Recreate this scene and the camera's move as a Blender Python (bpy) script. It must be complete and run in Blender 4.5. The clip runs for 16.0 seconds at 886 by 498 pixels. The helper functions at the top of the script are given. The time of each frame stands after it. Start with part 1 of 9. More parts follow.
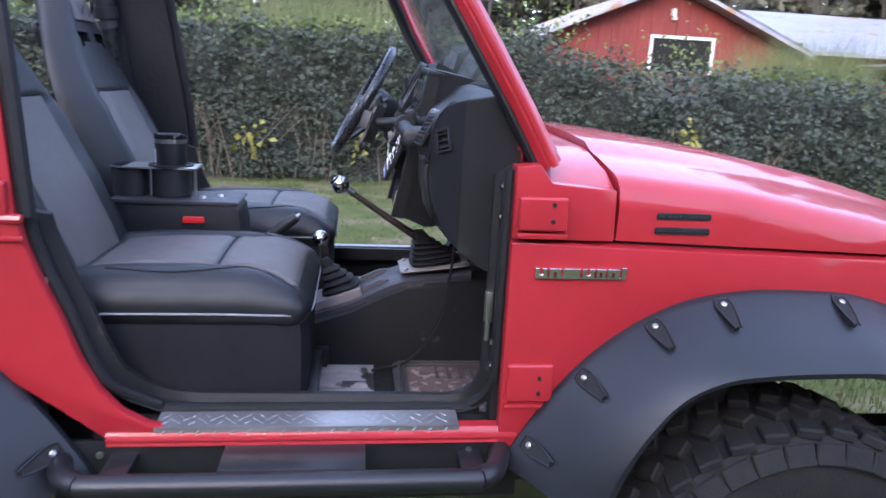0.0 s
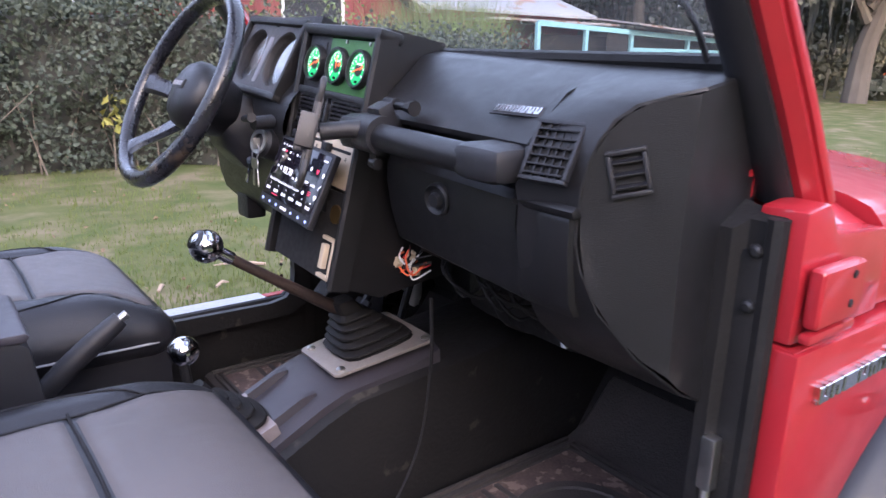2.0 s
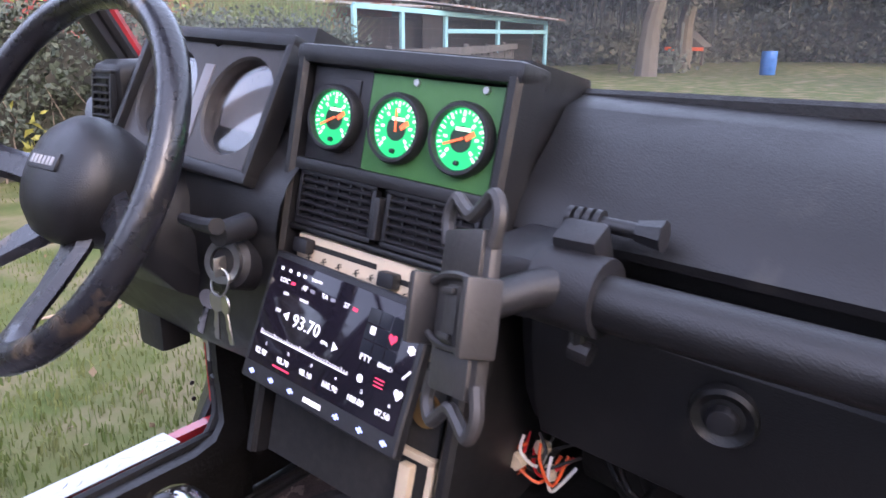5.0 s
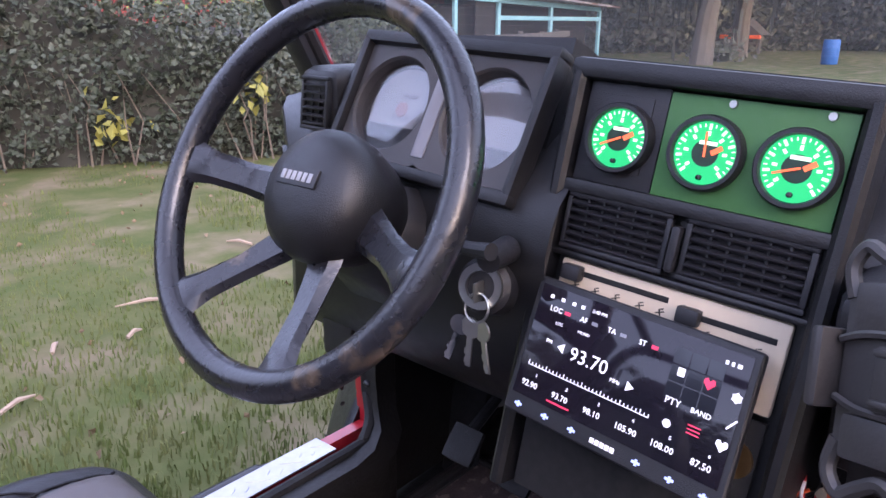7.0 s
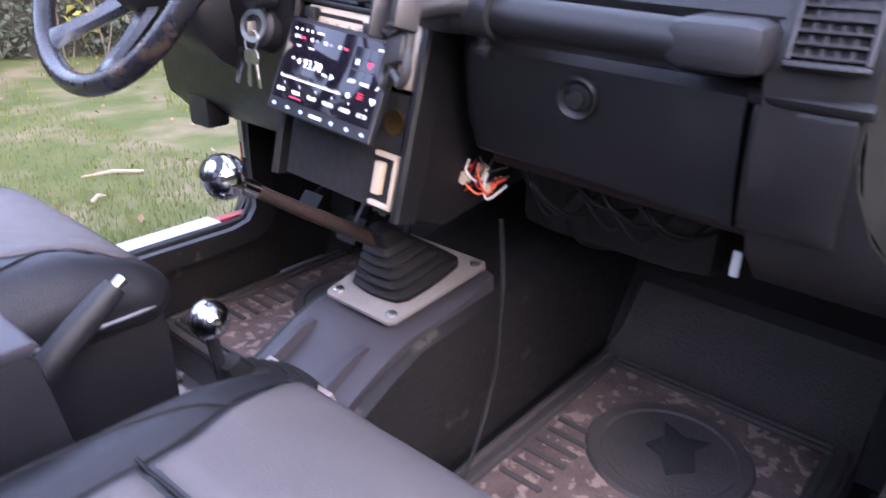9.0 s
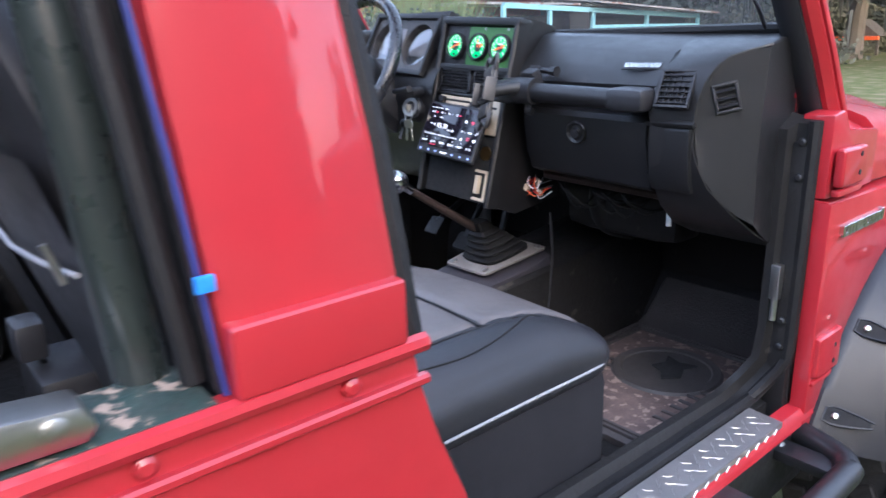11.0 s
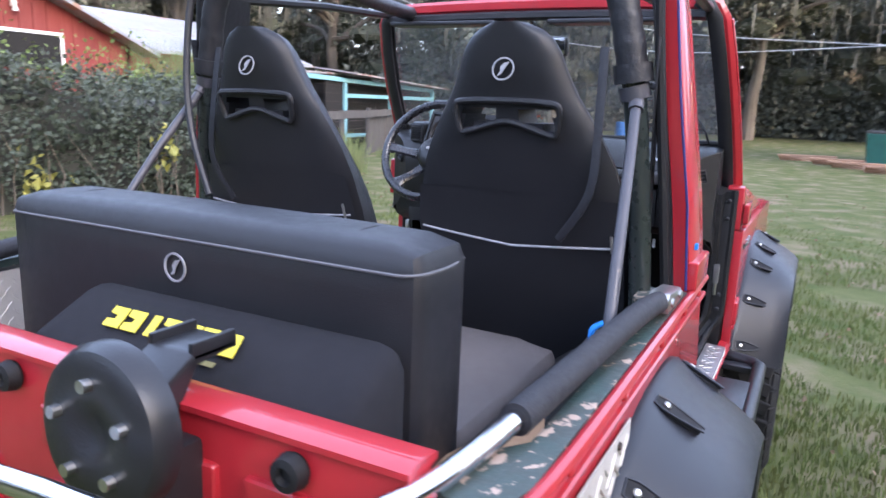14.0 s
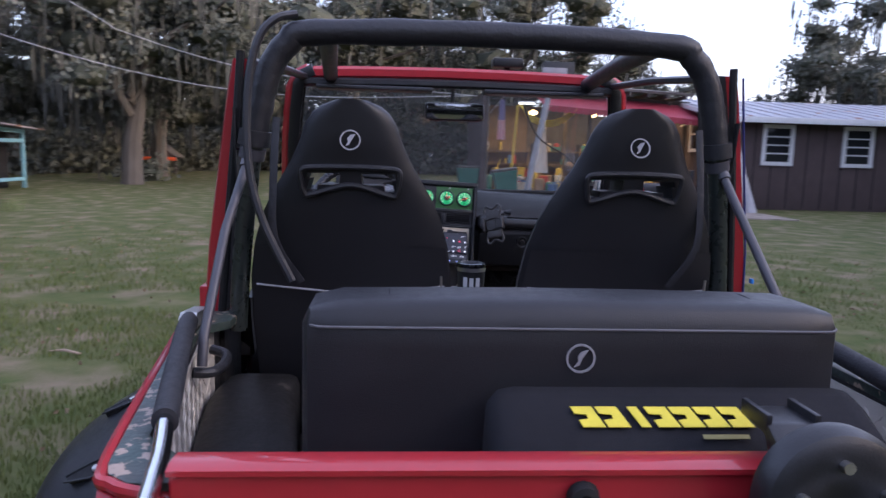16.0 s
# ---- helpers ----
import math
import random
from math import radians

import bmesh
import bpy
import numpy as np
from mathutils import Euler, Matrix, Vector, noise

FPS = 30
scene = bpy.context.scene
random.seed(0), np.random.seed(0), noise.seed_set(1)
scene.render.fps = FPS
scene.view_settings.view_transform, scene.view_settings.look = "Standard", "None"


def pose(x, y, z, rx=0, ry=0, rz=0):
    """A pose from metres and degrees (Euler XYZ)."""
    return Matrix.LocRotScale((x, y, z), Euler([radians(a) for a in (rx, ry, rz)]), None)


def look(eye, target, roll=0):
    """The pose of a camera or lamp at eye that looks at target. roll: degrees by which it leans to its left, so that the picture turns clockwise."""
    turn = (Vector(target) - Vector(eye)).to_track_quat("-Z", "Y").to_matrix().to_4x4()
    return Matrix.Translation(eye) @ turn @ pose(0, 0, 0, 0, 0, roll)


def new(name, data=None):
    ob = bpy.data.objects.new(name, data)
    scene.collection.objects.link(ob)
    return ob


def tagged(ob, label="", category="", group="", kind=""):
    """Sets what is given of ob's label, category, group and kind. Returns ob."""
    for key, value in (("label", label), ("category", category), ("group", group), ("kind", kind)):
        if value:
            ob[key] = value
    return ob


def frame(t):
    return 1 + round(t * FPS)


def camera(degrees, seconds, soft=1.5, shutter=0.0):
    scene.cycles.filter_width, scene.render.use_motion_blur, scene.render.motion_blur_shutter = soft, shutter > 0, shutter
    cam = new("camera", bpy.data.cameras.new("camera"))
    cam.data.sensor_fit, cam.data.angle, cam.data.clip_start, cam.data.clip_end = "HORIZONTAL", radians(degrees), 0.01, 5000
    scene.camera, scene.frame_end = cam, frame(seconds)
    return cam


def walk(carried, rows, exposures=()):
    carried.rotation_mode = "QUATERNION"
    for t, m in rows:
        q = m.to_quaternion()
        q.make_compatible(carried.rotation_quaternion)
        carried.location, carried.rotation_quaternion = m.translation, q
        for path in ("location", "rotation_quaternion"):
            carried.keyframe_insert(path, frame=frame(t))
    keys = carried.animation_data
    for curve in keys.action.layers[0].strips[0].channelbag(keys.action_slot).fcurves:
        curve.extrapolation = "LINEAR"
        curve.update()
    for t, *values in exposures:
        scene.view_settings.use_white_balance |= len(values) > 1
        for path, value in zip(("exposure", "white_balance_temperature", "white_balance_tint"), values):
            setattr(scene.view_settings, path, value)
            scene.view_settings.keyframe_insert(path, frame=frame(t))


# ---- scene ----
cam = camera(63.9, 16.0, 1.5, 0.3)
# the camera's way: seconds, eye, target, roll
PATH = [
    (0, (-0.299, -1.985, 1.394), (-0.046, -0.056, 0.932), 3.0),
    (0.5, (-0.473, -1.732, 1.404), (0.087, 0.134, 0.949), 3.0),
    (1, (-0.58, -1.471, 1.393), (0.198, 0.315, 0.941), 2.3),
    (1.5, (-0.654, -1.207, 1.404), (0.339, 0.464, 0.931), 2.1),
    (2, (-0.69, -1.005, 1.388), (0.482, 0.525, 0.852), 1.4),
    (2.5, (-0.641, -0.849, 1.39), (0.547, 0.658, 0.827), 1.1),
    (3, (-0.625, -0.715, 1.386), (0.651, 0.714, 0.813), 0.8),
    (3.2, (-0.605, -0.671, 1.382), (0.743, 0.691, 0.809), 0.5),
    (5.3, (-0.573, -0.323, 1.457), (0.944, 0.848, 0.881), 0.2),
    (5.5, (-0.587, -0.29, 1.467), (0.893, 0.918, 0.876), -0.2),
    (6, (-0.624, -0.233, 1.459), (0.82, 1.015, 0.861), 0.1),
    (6.5, (-0.654, -0.2, 1.458), (0.788, 1.046, 0.853), 0.4),
    (7, (-0.668, -0.18, 1.458), (0.768, 1.072, 0.847), 0.4),
    (7.5, (-0.699, -0.23, 1.444), (0.736, 1.018, 0.824), 1.2),
    (8, (-0.751, -0.341, 1.418), (0.705, 0.886, 0.807), 2.5),
    (8.5, (-0.777, -0.468, 1.38), (0.661, 0.723, 0.664), 2.4),
    (9, (-0.757, -0.623, 1.352), (0.631, 0.555, 0.523), 1.4),
    (9.2, (-0.748, -0.699, 1.33), (0.634, 0.499, 0.521), 0.7),
    (11.5, (-1.503, -1.198, 1.415), (-0.308, 0.311, 0.871), -0.8),
    (12, (-1.782, -1.217, 1.445), (-0.599, 0.302, 0.9), 0.2),
    (12.5, (-1.982, -1.266, 1.455), (-0.648, 0.139, 0.956), 1.4),
    (13, (-2.154, -1.256, 1.477), (-0.745, 0.073, 0.981), 1.7),
    (13.5, (-2.355, -1.134, 1.469), (-0.803, 0.04, 1.007), 1.4),
    (14, (-2.52, -0.89, 1.486), (-0.783, 0.014, 1.08), 2.2),
    (14.5, (-2.622, -0.629, 1.507), (-0.751, -0.006, 1.172), 2.2),
    (15, (-2.752, -0.35, 1.513), (-0.803, -0.008, 1.224), 1.9),
    (15.5, (-2.795, -0.074, 1.519), (-0.824, 0.11, 1.236), 1.6),
    (16, (-2.811, 0.228, 1.529), (-0.834, 0.087, 1.262), 1.6),
]
EXPOSURES = [(0.0, 0.84, 5350, 20.0), (0.5, 0.92, 5400, 20.0), (1.5, 0.92, 5700, 21.0), (2.5, 1.42, 6050, 28.0), (5.5, 1.25, 6100, 27.0), (7.0, 1.05, 5950, 31.0), (8.0, 1.15, 5900, 31.0), (9.0, 1.75, 5800, 29.0), (11.5, 1.18, 5500, 10.0), (12.0, 1.33, 5400, 7.0), (13.0, 1.12, 5500, 9.0), (14.5, 1.14, 5700, 22.0), (15.5, 0.27, 5700, 26.0), (16.0, -0.05, 5700, 26.0)]
walk(cam, [(t, look(eye, target, roll)) for t, eye, target, roll in PATH], EXPOSURES)

SKY, SUN_TURN, CLOUD = 1.5, 200.0, (0.64, 0.665, 0.765, 1)

# ---- world and light: an overcast evening with a bright sky ----
world = bpy.data.worlds.new("world")
scene.world = world
world.use_nodes = True
wn = world.node_tree.nodes
sky = wn.new("ShaderNodeTexSky")
sky.sky_type, sky.sun_disc = "NISHITA", False
sky.sun_elevation, sky.sun_rotation = radians(14), radians(SUN_TURN)
sky.air_density, sky.dust_density, sky.ozone_density = 1.0, 4.0, 1.0
haze = wn.new("ShaderNodeMix")
haze.data_type = "RGBA"
haze.inputs[0].default_value = 0.75
haze.inputs[7].default_value = CLOUD
world.node_tree.links.new(sky.outputs[0], haze.inputs[6])
world.node_tree.links.new(haze.outputs[2], wn["Background"].inputs[0])
wn["Background"].inputs[1].default_value = SKY
sun = new("sun", bpy.data.lights.new("sun", "SUN"))
sun.data.energy, sun.data.angle, sun.data.color = 0.7, radians(25), (1.0, 0.93, 0.86)
sun.matrix_world = look((0, 0, 20), (20 * math.sin(radians(SUN_TURN)) * -1, -20 * math.cos(radians(SUN_TURN)), 20 - 20 * math.tan(radians(40))))


# ---- helpers for materials and meshes ----
def mat(name, a, b=None, rough=0.5, metal=0.0, scale=6.0, bump=0.0, grain=250.0, coat=0.0, spots=None, spot_scale=20.0, spot_at=0.62, rough2=None, stretch=(1, 1, 1), spec=0.5, fade=0.02):
    """A surface with colour that drifts from a to b at two scales, fine relief, and worn spots of a third colour."""
    m = bpy.data.materials.new(name)
    m.use_nodes = True
    nt = m.node_tree
    p = nt.nodes["Principled BSDF"]
    co = nt.nodes.new("ShaderNodeTexCoord")
    mp = nt.nodes.new("ShaderNodeMapping")
    mp.inputs["Scale"].default_value = stretch
    nt.links.new(co.outputs["Object"], mp.inputs[0])

    def tex(s, detail=3.0):
        n = nt.nodes.new("ShaderNodeTexNoise")
        n.inputs["Scale"].default_value, n.inputs["Detail"].default_value = s, detail
        nt.links.new(mp.outputs[0], n.inputs["Vector"])
        return n

    def blend(fac, c1, c2):
        x = nt.nodes.new("ShaderNodeMix")
        x.data_type = "RGBA"
        nt.links.new(fac, x.inputs[0])
        for slot, c in ((6, c1), (7, c2)):
            if isinstance(c, tuple):
                x.inputs[slot].default_value = (*c, 1)
            else:
                nt.links.new(c, x.inputs[slot])
        return x.outputs[2]

    b = b or tuple(v * 0.8 for v in a)
    broad, fine = tex(scale), tex(scale * 9, 5.0)
    addn = nt.nodes.new("ShaderNodeMath")
    addn.operation = "MULTIPLY_ADD"
    nt.links.new(fine.outputs[0], addn.inputs[0])
    addn.inputs[1].default_value = 0.5
    half = nt.nodes.new("ShaderNodeMath")
    half.operation = "MULTIPLY_ADD"
    nt.links.new(broad.outputs[0], half.inputs[0])
    half.inputs[1].default_value, half.inputs[2].default_value = 1.6, -0.55
    nt.links.new(half.outputs[0], addn.inputs[2])
    addn.use_clamp = True
    col = blend(addn.outputs[0], a, b)
    if spots:
        sp = tex(spot_scale, 6.0)
        ramp = nt.nodes.new("ShaderNodeValToRGB")
        ramp.color_ramp.elements[0].position, ramp.color_ramp.elements[1].position = spot_at - fade, spot_at + fade
        nt.links.new(sp.outputs[0], ramp.inputs[0])
        col = blend(ramp.outputs[0], col, spots)
    nt.links.new(col, p.inputs["Base Color"])
    rr = nt.nodes.new("ShaderNodeMapRange")
    nt.links.new(fine.outputs[0], rr.inputs[0])
    rr.inputs["From Min"].default_value, rr.inputs["From Max"].default_value = 0.3, 0.7
    rr.inputs["To Min"].default_value, rr.inputs["To Max"].default_value = rough, rough2 if rough2 is not None else min(1.0, rough * 1.2 + 0.03)
    nt.links.new(rr.outputs[0], p.inputs["Roughness"])
    p.inputs["Metallic"].default_value, p.inputs["Coat Weight"].default_value = metal, coat
    p.inputs["Coat Roughness"].default_value = 0.05
    p.inputs["Specular IOR Level"].default_value = spec
    if bump:
        g = tex(grain, 4.0)
        bp = nt.nodes.new("ShaderNodeBump")
        bp.inputs["Strength"].default_value, bp.inputs["Distance"].default_value = bump, 0.004
        nt.links.new(g.outputs[0], bp.inputs["Height"])
        nt.links.new(bp.outputs[0], p.inputs["Normal"])
    return m


def glow(name, c, strength):
    m = bpy.data.materials.new(name)
    m.use_nodes = True
    p = m.node_tree.nodes["Principled BSDF"]
    p.inputs["Base Color"].default_value = (*(v * 0.3 for v in c), 1)
    p.inputs["Emission Color"].default_value = (*c, 1)
    p.inputs["Emission Strength"].default_value = strength
    return m


def clear(name, tint=(0.9, 0.95, 0.93), rough=0.02, film=0.0):
    m = bpy.data.materials.new(name)
    m.use_nodes = True
    nt = m.node_tree
    out = nt.nodes["Material Output"]
    lw = nt.nodes.new("ShaderNodeLayerWeight")
    pw = nt.nodes.new("ShaderNodeMath")
    pw.operation = "POWER"
    nt.links.new(lw.outputs["Facing"], pw.inputs[0])
    pw.inputs[1].default_value = 5.0
    fr = nt.nodes.new("ShaderNodeMath")
    fr.operation = "MULTIPLY_ADD"
    nt.links.new(pw.outputs[0], fr.inputs[0])
    fr.inputs[1].default_value, fr.inputs[2].default_value = 0.85, 0.075
    tr = nt.nodes.new("ShaderNodeBsdfTransparent")
    tr.inputs[0].default_value = (*tint, 1)
    gl = nt.nodes.new("ShaderNodeBsdfGlossy")
    gl.inputs["Roughness"].default_value = rough
    mx = nt.nodes.new("ShaderNodeMixShader")
    nt.links.new(fr.outputs[0], mx.inputs[0])
    nt.links.new(tr.outputs[0], mx.inputs[1])
    nt.links.new(gl.outputs[0], mx.inputs[2])
    if film:
        # a thin uneven pale film that paints haze onto the glass
        veil, thru, both_ways, coat = nt.nodes.new("ShaderNodeBsdfDiffuse"), nt.nodes.new("ShaderNodeBsdfTranslucent"), nt.nodes.new("ShaderNodeMixShader"), nt.nodes.new("ShaderNodeMixShader")
        for d in (veil, thru):
            d.inputs["Color"].default_value = (0.62, 0.62, 0.60, 1)
        nt.links.new(veil.outputs[0], both_ways.inputs[1])
        nt.links.new(thru.outputs[0], both_ways.inputs[2])
        patchy = nt.nodes.new("ShaderNodeTexNoise")
        patchy.inputs["Scale"].default_value, patchy.inputs["Detail"].default_value = 7.0, 6.0
        amount = nt.nodes.new("ShaderNodeMath")
        amount.operation = "MULTIPLY"
        nt.links.new(patchy.outputs["Fac"], amount.inputs[0])
        amount.inputs[1].default_value = film * 2
        nt.links.new(amount.outputs[0], coat.inputs[0])
        nt.links.new(mx.outputs[0], coat.inputs[1])
        nt.links.new(both_ways.outputs[0], coat.inputs[2])
        mx = coat
    nt.links.new(mx.outputs[0], out.inputs[0])
    return m


def thing(name, label, category, group="", at=(0, 0, 0)):
    ob = new(name)
    ob.empty_display_size = 0.1
    ob.location = at
    return tagged(ob, label, category, group)


def finish(bm, sharp=0.6, bev=0.0):
    bmesh.ops.remove_doubles(bm, verts=bm.verts, dist=1e-5)
    bmesh.ops.recalc_face_normals(bm, faces=bm.faces)
    for f in bm.faces:
        f.smooth = True
    for e in bm.edges:
        e.smooth = not (len(e.link_faces) == 2 and e.calc_face_angle(0) > sharp)


def part(name, bm, material, parent=None, label="", sharp=0.6, keep=False):
    """Links a bmesh as one mesh object, under a thing or a part."""
    if not keep:
        finish(bm, sharp)
    me = bpy.data.meshes.new(name)
    bm.to_mesh(me)
    bm.free()
    me.materials.append(material)
    ob = new(name, me)
    if parent is not None:
        ob.parent = parent
        ob.matrix_parent_inverse = Matrix.Translation(-parent.location)
    if label:
        ob["label"] = label
    return ob


def solo(name, bm, material, label, category, group="", kind="", sharp=0.6):
    return tagged(part(name, bm, material, None, sharp=sharp), label, category, group, kind)


def join(*bms):
    out = bmesh.new()
    for b in bms:
        me = bpy.data.meshes.new("tmp")
        b.to_mesh(me)
        out.from_mesh(me)
        b.free()
        bpy.data.meshes.remove(me)
    return out


def moved(bm, m):
    bmesh.ops.transform(bm, matrix=m, verts=bm.verts)
    return bm


def flip(bm):
    """The mirror image across the car's middle."""
    bmesh.ops.transform(bm, matrix=Matrix.Diagonal((1, -1, 1, 1)), verts=bm.verts)
    bmesh.ops.reverse_faces(bm, faces=bm.faces)
    return bm


def box(x0, x1, y0, y1, z0, z1, bev=0.004, seg=2):
    bm = bmesh.new()
    bmesh.ops.create_cube(bm, size=1)
    for v in bm.verts:
        v.co = ((x0 + x1) / 2 + v.co.x * (x1 - x0), (y0 + y1) / 2 + v.co.y * (y1 - y0), (z0 + z1) / 2 + v.co.z * (z1 - z0))
    bev = min(bev, 0.45 * min(abs(x1 - x0), abs(y1 - y0), abs(z1 - z0)))
    if bev > 0:
        bmesh.ops.bevel(bm, geom=bm.edges[:], offset=bev, segments=seg, profile=0.6, affect="EDGES")
    return bm


def prism(pts, axis, a, b, bev=0.0, seg=2):
    """A flat outline pushed along an axis from a to b. axis y: points are (x, z); x: (y, z); z: (x, y)."""
    bm = bmesh.new()
    put = {"y": lambda p, d: (p[0], d, p[1]), "x": lambda p, d: (d, p[0], p[1]), "z": lambda p, d: (p[0], p[1], d)}[axis]
    lo = [bm.verts.new(put(p, a)) for p in pts]
    hi = [bm.verts.new(put(p, b)) for p in pts]
    bm.faces.new(lo), bm.faces.new(hi[::-1])
    n = len(pts)
    for i in range(n):
        bm.faces.new((lo[i], hi[i], hi[(i + 1) % n], lo[(i + 1) % n]))
    bmesh.ops.recalc_face_normals(bm, faces=bm.faces)
    if bev:
        ed = [e for e in bm.edges if len(e.link_faces) == 2 and e.calc_face_angle(0) > 0.5]
        bmesh.ops.bevel(bm, geom=ed, offset=bev, segments=seg, profile=0.6, affect="EDGES", clamp_overlap=True)
    return bm


def smooth_line(pts, n=6, closed=False):
    """A Catmull-Rom curve through the points."""
    P = [Vector(p) for p in pts]
    N = len(P)
    out = []
    for i in range(N if closed else N - 1):
        if closed:
            a, b, c, d = P[i - 1], P[i], P[(i + 1) % N], P[(i + 2) % N]
        else:
            a, b, c, d = P[max(i - 1, 0)], P[i], P[i + 1], P[min(i + 2, N - 1)]
        for k in range(n):
            t = k / n
            out.append(0.5 * ((2 * b) + (c - a) * t + (2 * a - 5 * b + 4 * c - d) * t * t + (3 * b - a - 3 * c + d) * t ** 3))
    if not closed:
        out.append(P[-1])
    return out


def loft(sections, closed=True, caps=True):
    """A skin over rings of equally many points."""
    bm = bmesh.new()
    vs = [[bm.verts.new(p) for p in s] for s in sections]
    n = len(vs[0])
    for a, b in zip(vs, vs[1:]):
        for i in range(n if closed else n - 1):
            j = (i + 1) % n
            bm.faces.new((a[i], a[j], b[j], b[i]))
    if caps and closed:
        bm.faces.new(vs[0][::-1]), bm.faces.new(vs[-1])
    bmesh.ops.recalc_face_normals(bm, faces=bm.faces)
    return bm


def tube(pts, r, seg=12, closed=False, caps=True, squash=1.0):
    P = [Vector(p) for p in pts]
    N = len(P)
    R = [float(v) for v in r] if isinstance(r, (list, tuple)) else [float(r)] * N
    T = []
    for i in range(N):
        d = (P[(i + 1) % N] - P[i - 1]) if closed else (P[min(i + 1, N - 1)] - P[max(i - 1, 0)])
        T.append(d.normalized())
    up = Vector((0, 0, 1)) if abs(T[0].z) < 0.9 else Vector((1, 0, 0))
    u = (up - T[0] * up.dot(T[0])).normalized()
    secs = []
    for i in range(N):
        u = (u - T[i] * u.dot(T[i])).normalized()
        w = T[i].cross(u)
        secs.append([P[i] + R[i] * (math.cos(a) * u * squash + math.sin(a) * w) for a in (k * 2 * math.pi / seg for k in range(seg))])
    if closed:
        secs.append(secs[0])
    return loft(secs, caps=caps and not closed)


def lathe(prof, m, seg=32):
    """Profile of (radius, height) turned about the z axis of the pose m."""
    return loft([[m @ Vector((r * math.cos(a), r * math.sin(a), h)) for a in (k * 2 * math.pi / seg for k in range(seg))] for r, h in prof], caps=True)


def hoop(prof, m, seg=32):
    """A ring whose closed profile of (radius, height) is turned about the z axis of the pose m."""
    return loft([[m @ Vector((r * math.cos(a), r * math.sin(a), h)) for a in (k * 2 * math.pi / seg for k in range(seg))] for r, h in [*prof, prof[0]]], caps=False)


def facing(at, n, up=(0, 0, 1)):
    """A pose at a place whose z axis points along n and whose y axis is as near to up as can be."""
    z = Vector(n).normalized()
    y = (Vector(up) - z * Vector(up).dot(z)).normalized()
    x = y.cross(z)
    m = Matrix((x, y, z)).transposed().to_4x4()
    m.translation = at
    return m


def rod(a, b, r, seg=10):
    return tube([a, b], r, seg)


def cushion(x0, x1, y0, y1, z0, z1, r=0.05, puff=0.0, n=6, seg=3):
    """A padded block with well-rounded edges and a slightly domed top."""
    bm = box(x0, x1, y0, y1, z0, z1, 0)
    bmesh.ops.subdivide_edges(bm, edges=bm.edges[:], cuts=n, use_grid_fill=True)
    c = Vector(((x0 + x1) / 2, (y0 + y1) / 2, (z0 + z1) / 2))
    h = Vector((abs(x1 - x0) / 2, abs(y1 - y0) / 2, abs(z1 - z0) / 2))
    for v in bm.verts:
        d = v.co - c
        q = Vector([max(-h[i] + r, min(h[i] - r, d[i])) for i in range(3)])
        e = d - q
        if e.length > 1e-6:
            e = e.normalized() * r
        v.co = c + q + e
        if puff and d.z > 0:
            v.co.z += puff * (1 - (d.x / h.x) ** 2) * (1 - (d.y / h.y) ** 2)
    return bm


def lettering(name, text, size, m, material, parent, depth=0.0004, align="CENTER", label=""):
    cu = bpy.data.curves.new(name, "FONT")
    cu.body, cu.size, cu.extrude, cu.align_x, cu.align_y = text, size, depth, align, "CENTER"
    cu.resolution_u = 2
    tmp = bpy.data.objects.new(name, cu)
    me = bpy.data.meshes.new_from_object(tmp)
    bpy.data.objects.remove(tmp)
    bm = bmesh.new()
    bm.from_mesh(me)
    bpy.data.meshes.remove(me)
    moved(bm, m)
    return part(name, bm, material, parent, label)

# ---- materials ----
RED = mat("red_paint", (0.40, 0.019, 0.027), (0.335, 0.015, 0.022), rough=0.42, coat=0.75, scale=3, bump=0.010, grain=60, rough2=0.5, spec=0.3)
BLACK_PLASTIC = mat("black_plastic", (0.013, 0.013, 0.0155), (0.022, 0.022, 0.025), rough=0.36, scale=7, bump=0.25, grain=900)
DASH = mat("dash_plastic", (0.007, 0.007, 0.0080), (0.013, 0.0125, 0.0135), rough=0.35, scale=5, bump=0.2, grain=700, spots=(0.024, 0.022, 0.021), spot_scale=9, spot_at=0.70, spec=0.55)
FLARE = mat("flare_plastic", (0.010, 0.011, 0.0145), (0.018, 0.0195, 0.024), rough=0.30, scale=5, bump=0.15, grain=700, spots=(0.040, 0.038, 0.037), spot_scale=7, spot_at=0.69, fade=0.05, spec=0.4)
RUBBER = mat("rubber", (0.007, 0.007, 0.008), (0.013, 0.012, 0.012), rough=0.55, scale=10, bump=0.3, grain=400, spec=0.35)
TYRE = mat("tyre_rubber", (0.008, 0.008, 0.009), (0.020, 0.018, 0.016), rough=0.7, scale=9, bump=0.5, grain=160, spec=0.35)
BLACK_METAL = mat("black_metal", (0.010, 0.010, 0.0115), (0.016, 0.016, 0.018), rough=0.32, scale=8, bump=0.1, grain=300)
INNER = mat("inner_metal", (0.011, 0.0108, 0.0112), (0.020, 0.019, 0.0188), rough=0.45, scale=6, bump=0.3, grain=120, spots=(0.060, 0.052, 0.045), spot_scale=14, spot_at=0.68, spec=0.3)
LEATHER = mat("seat_vinyl", (0.011, 0.0112, 0.0135), (0.019, 0.019, 0.022), rough=0.38, scale=6, bump=0.22, grain=550, spec=0.42)
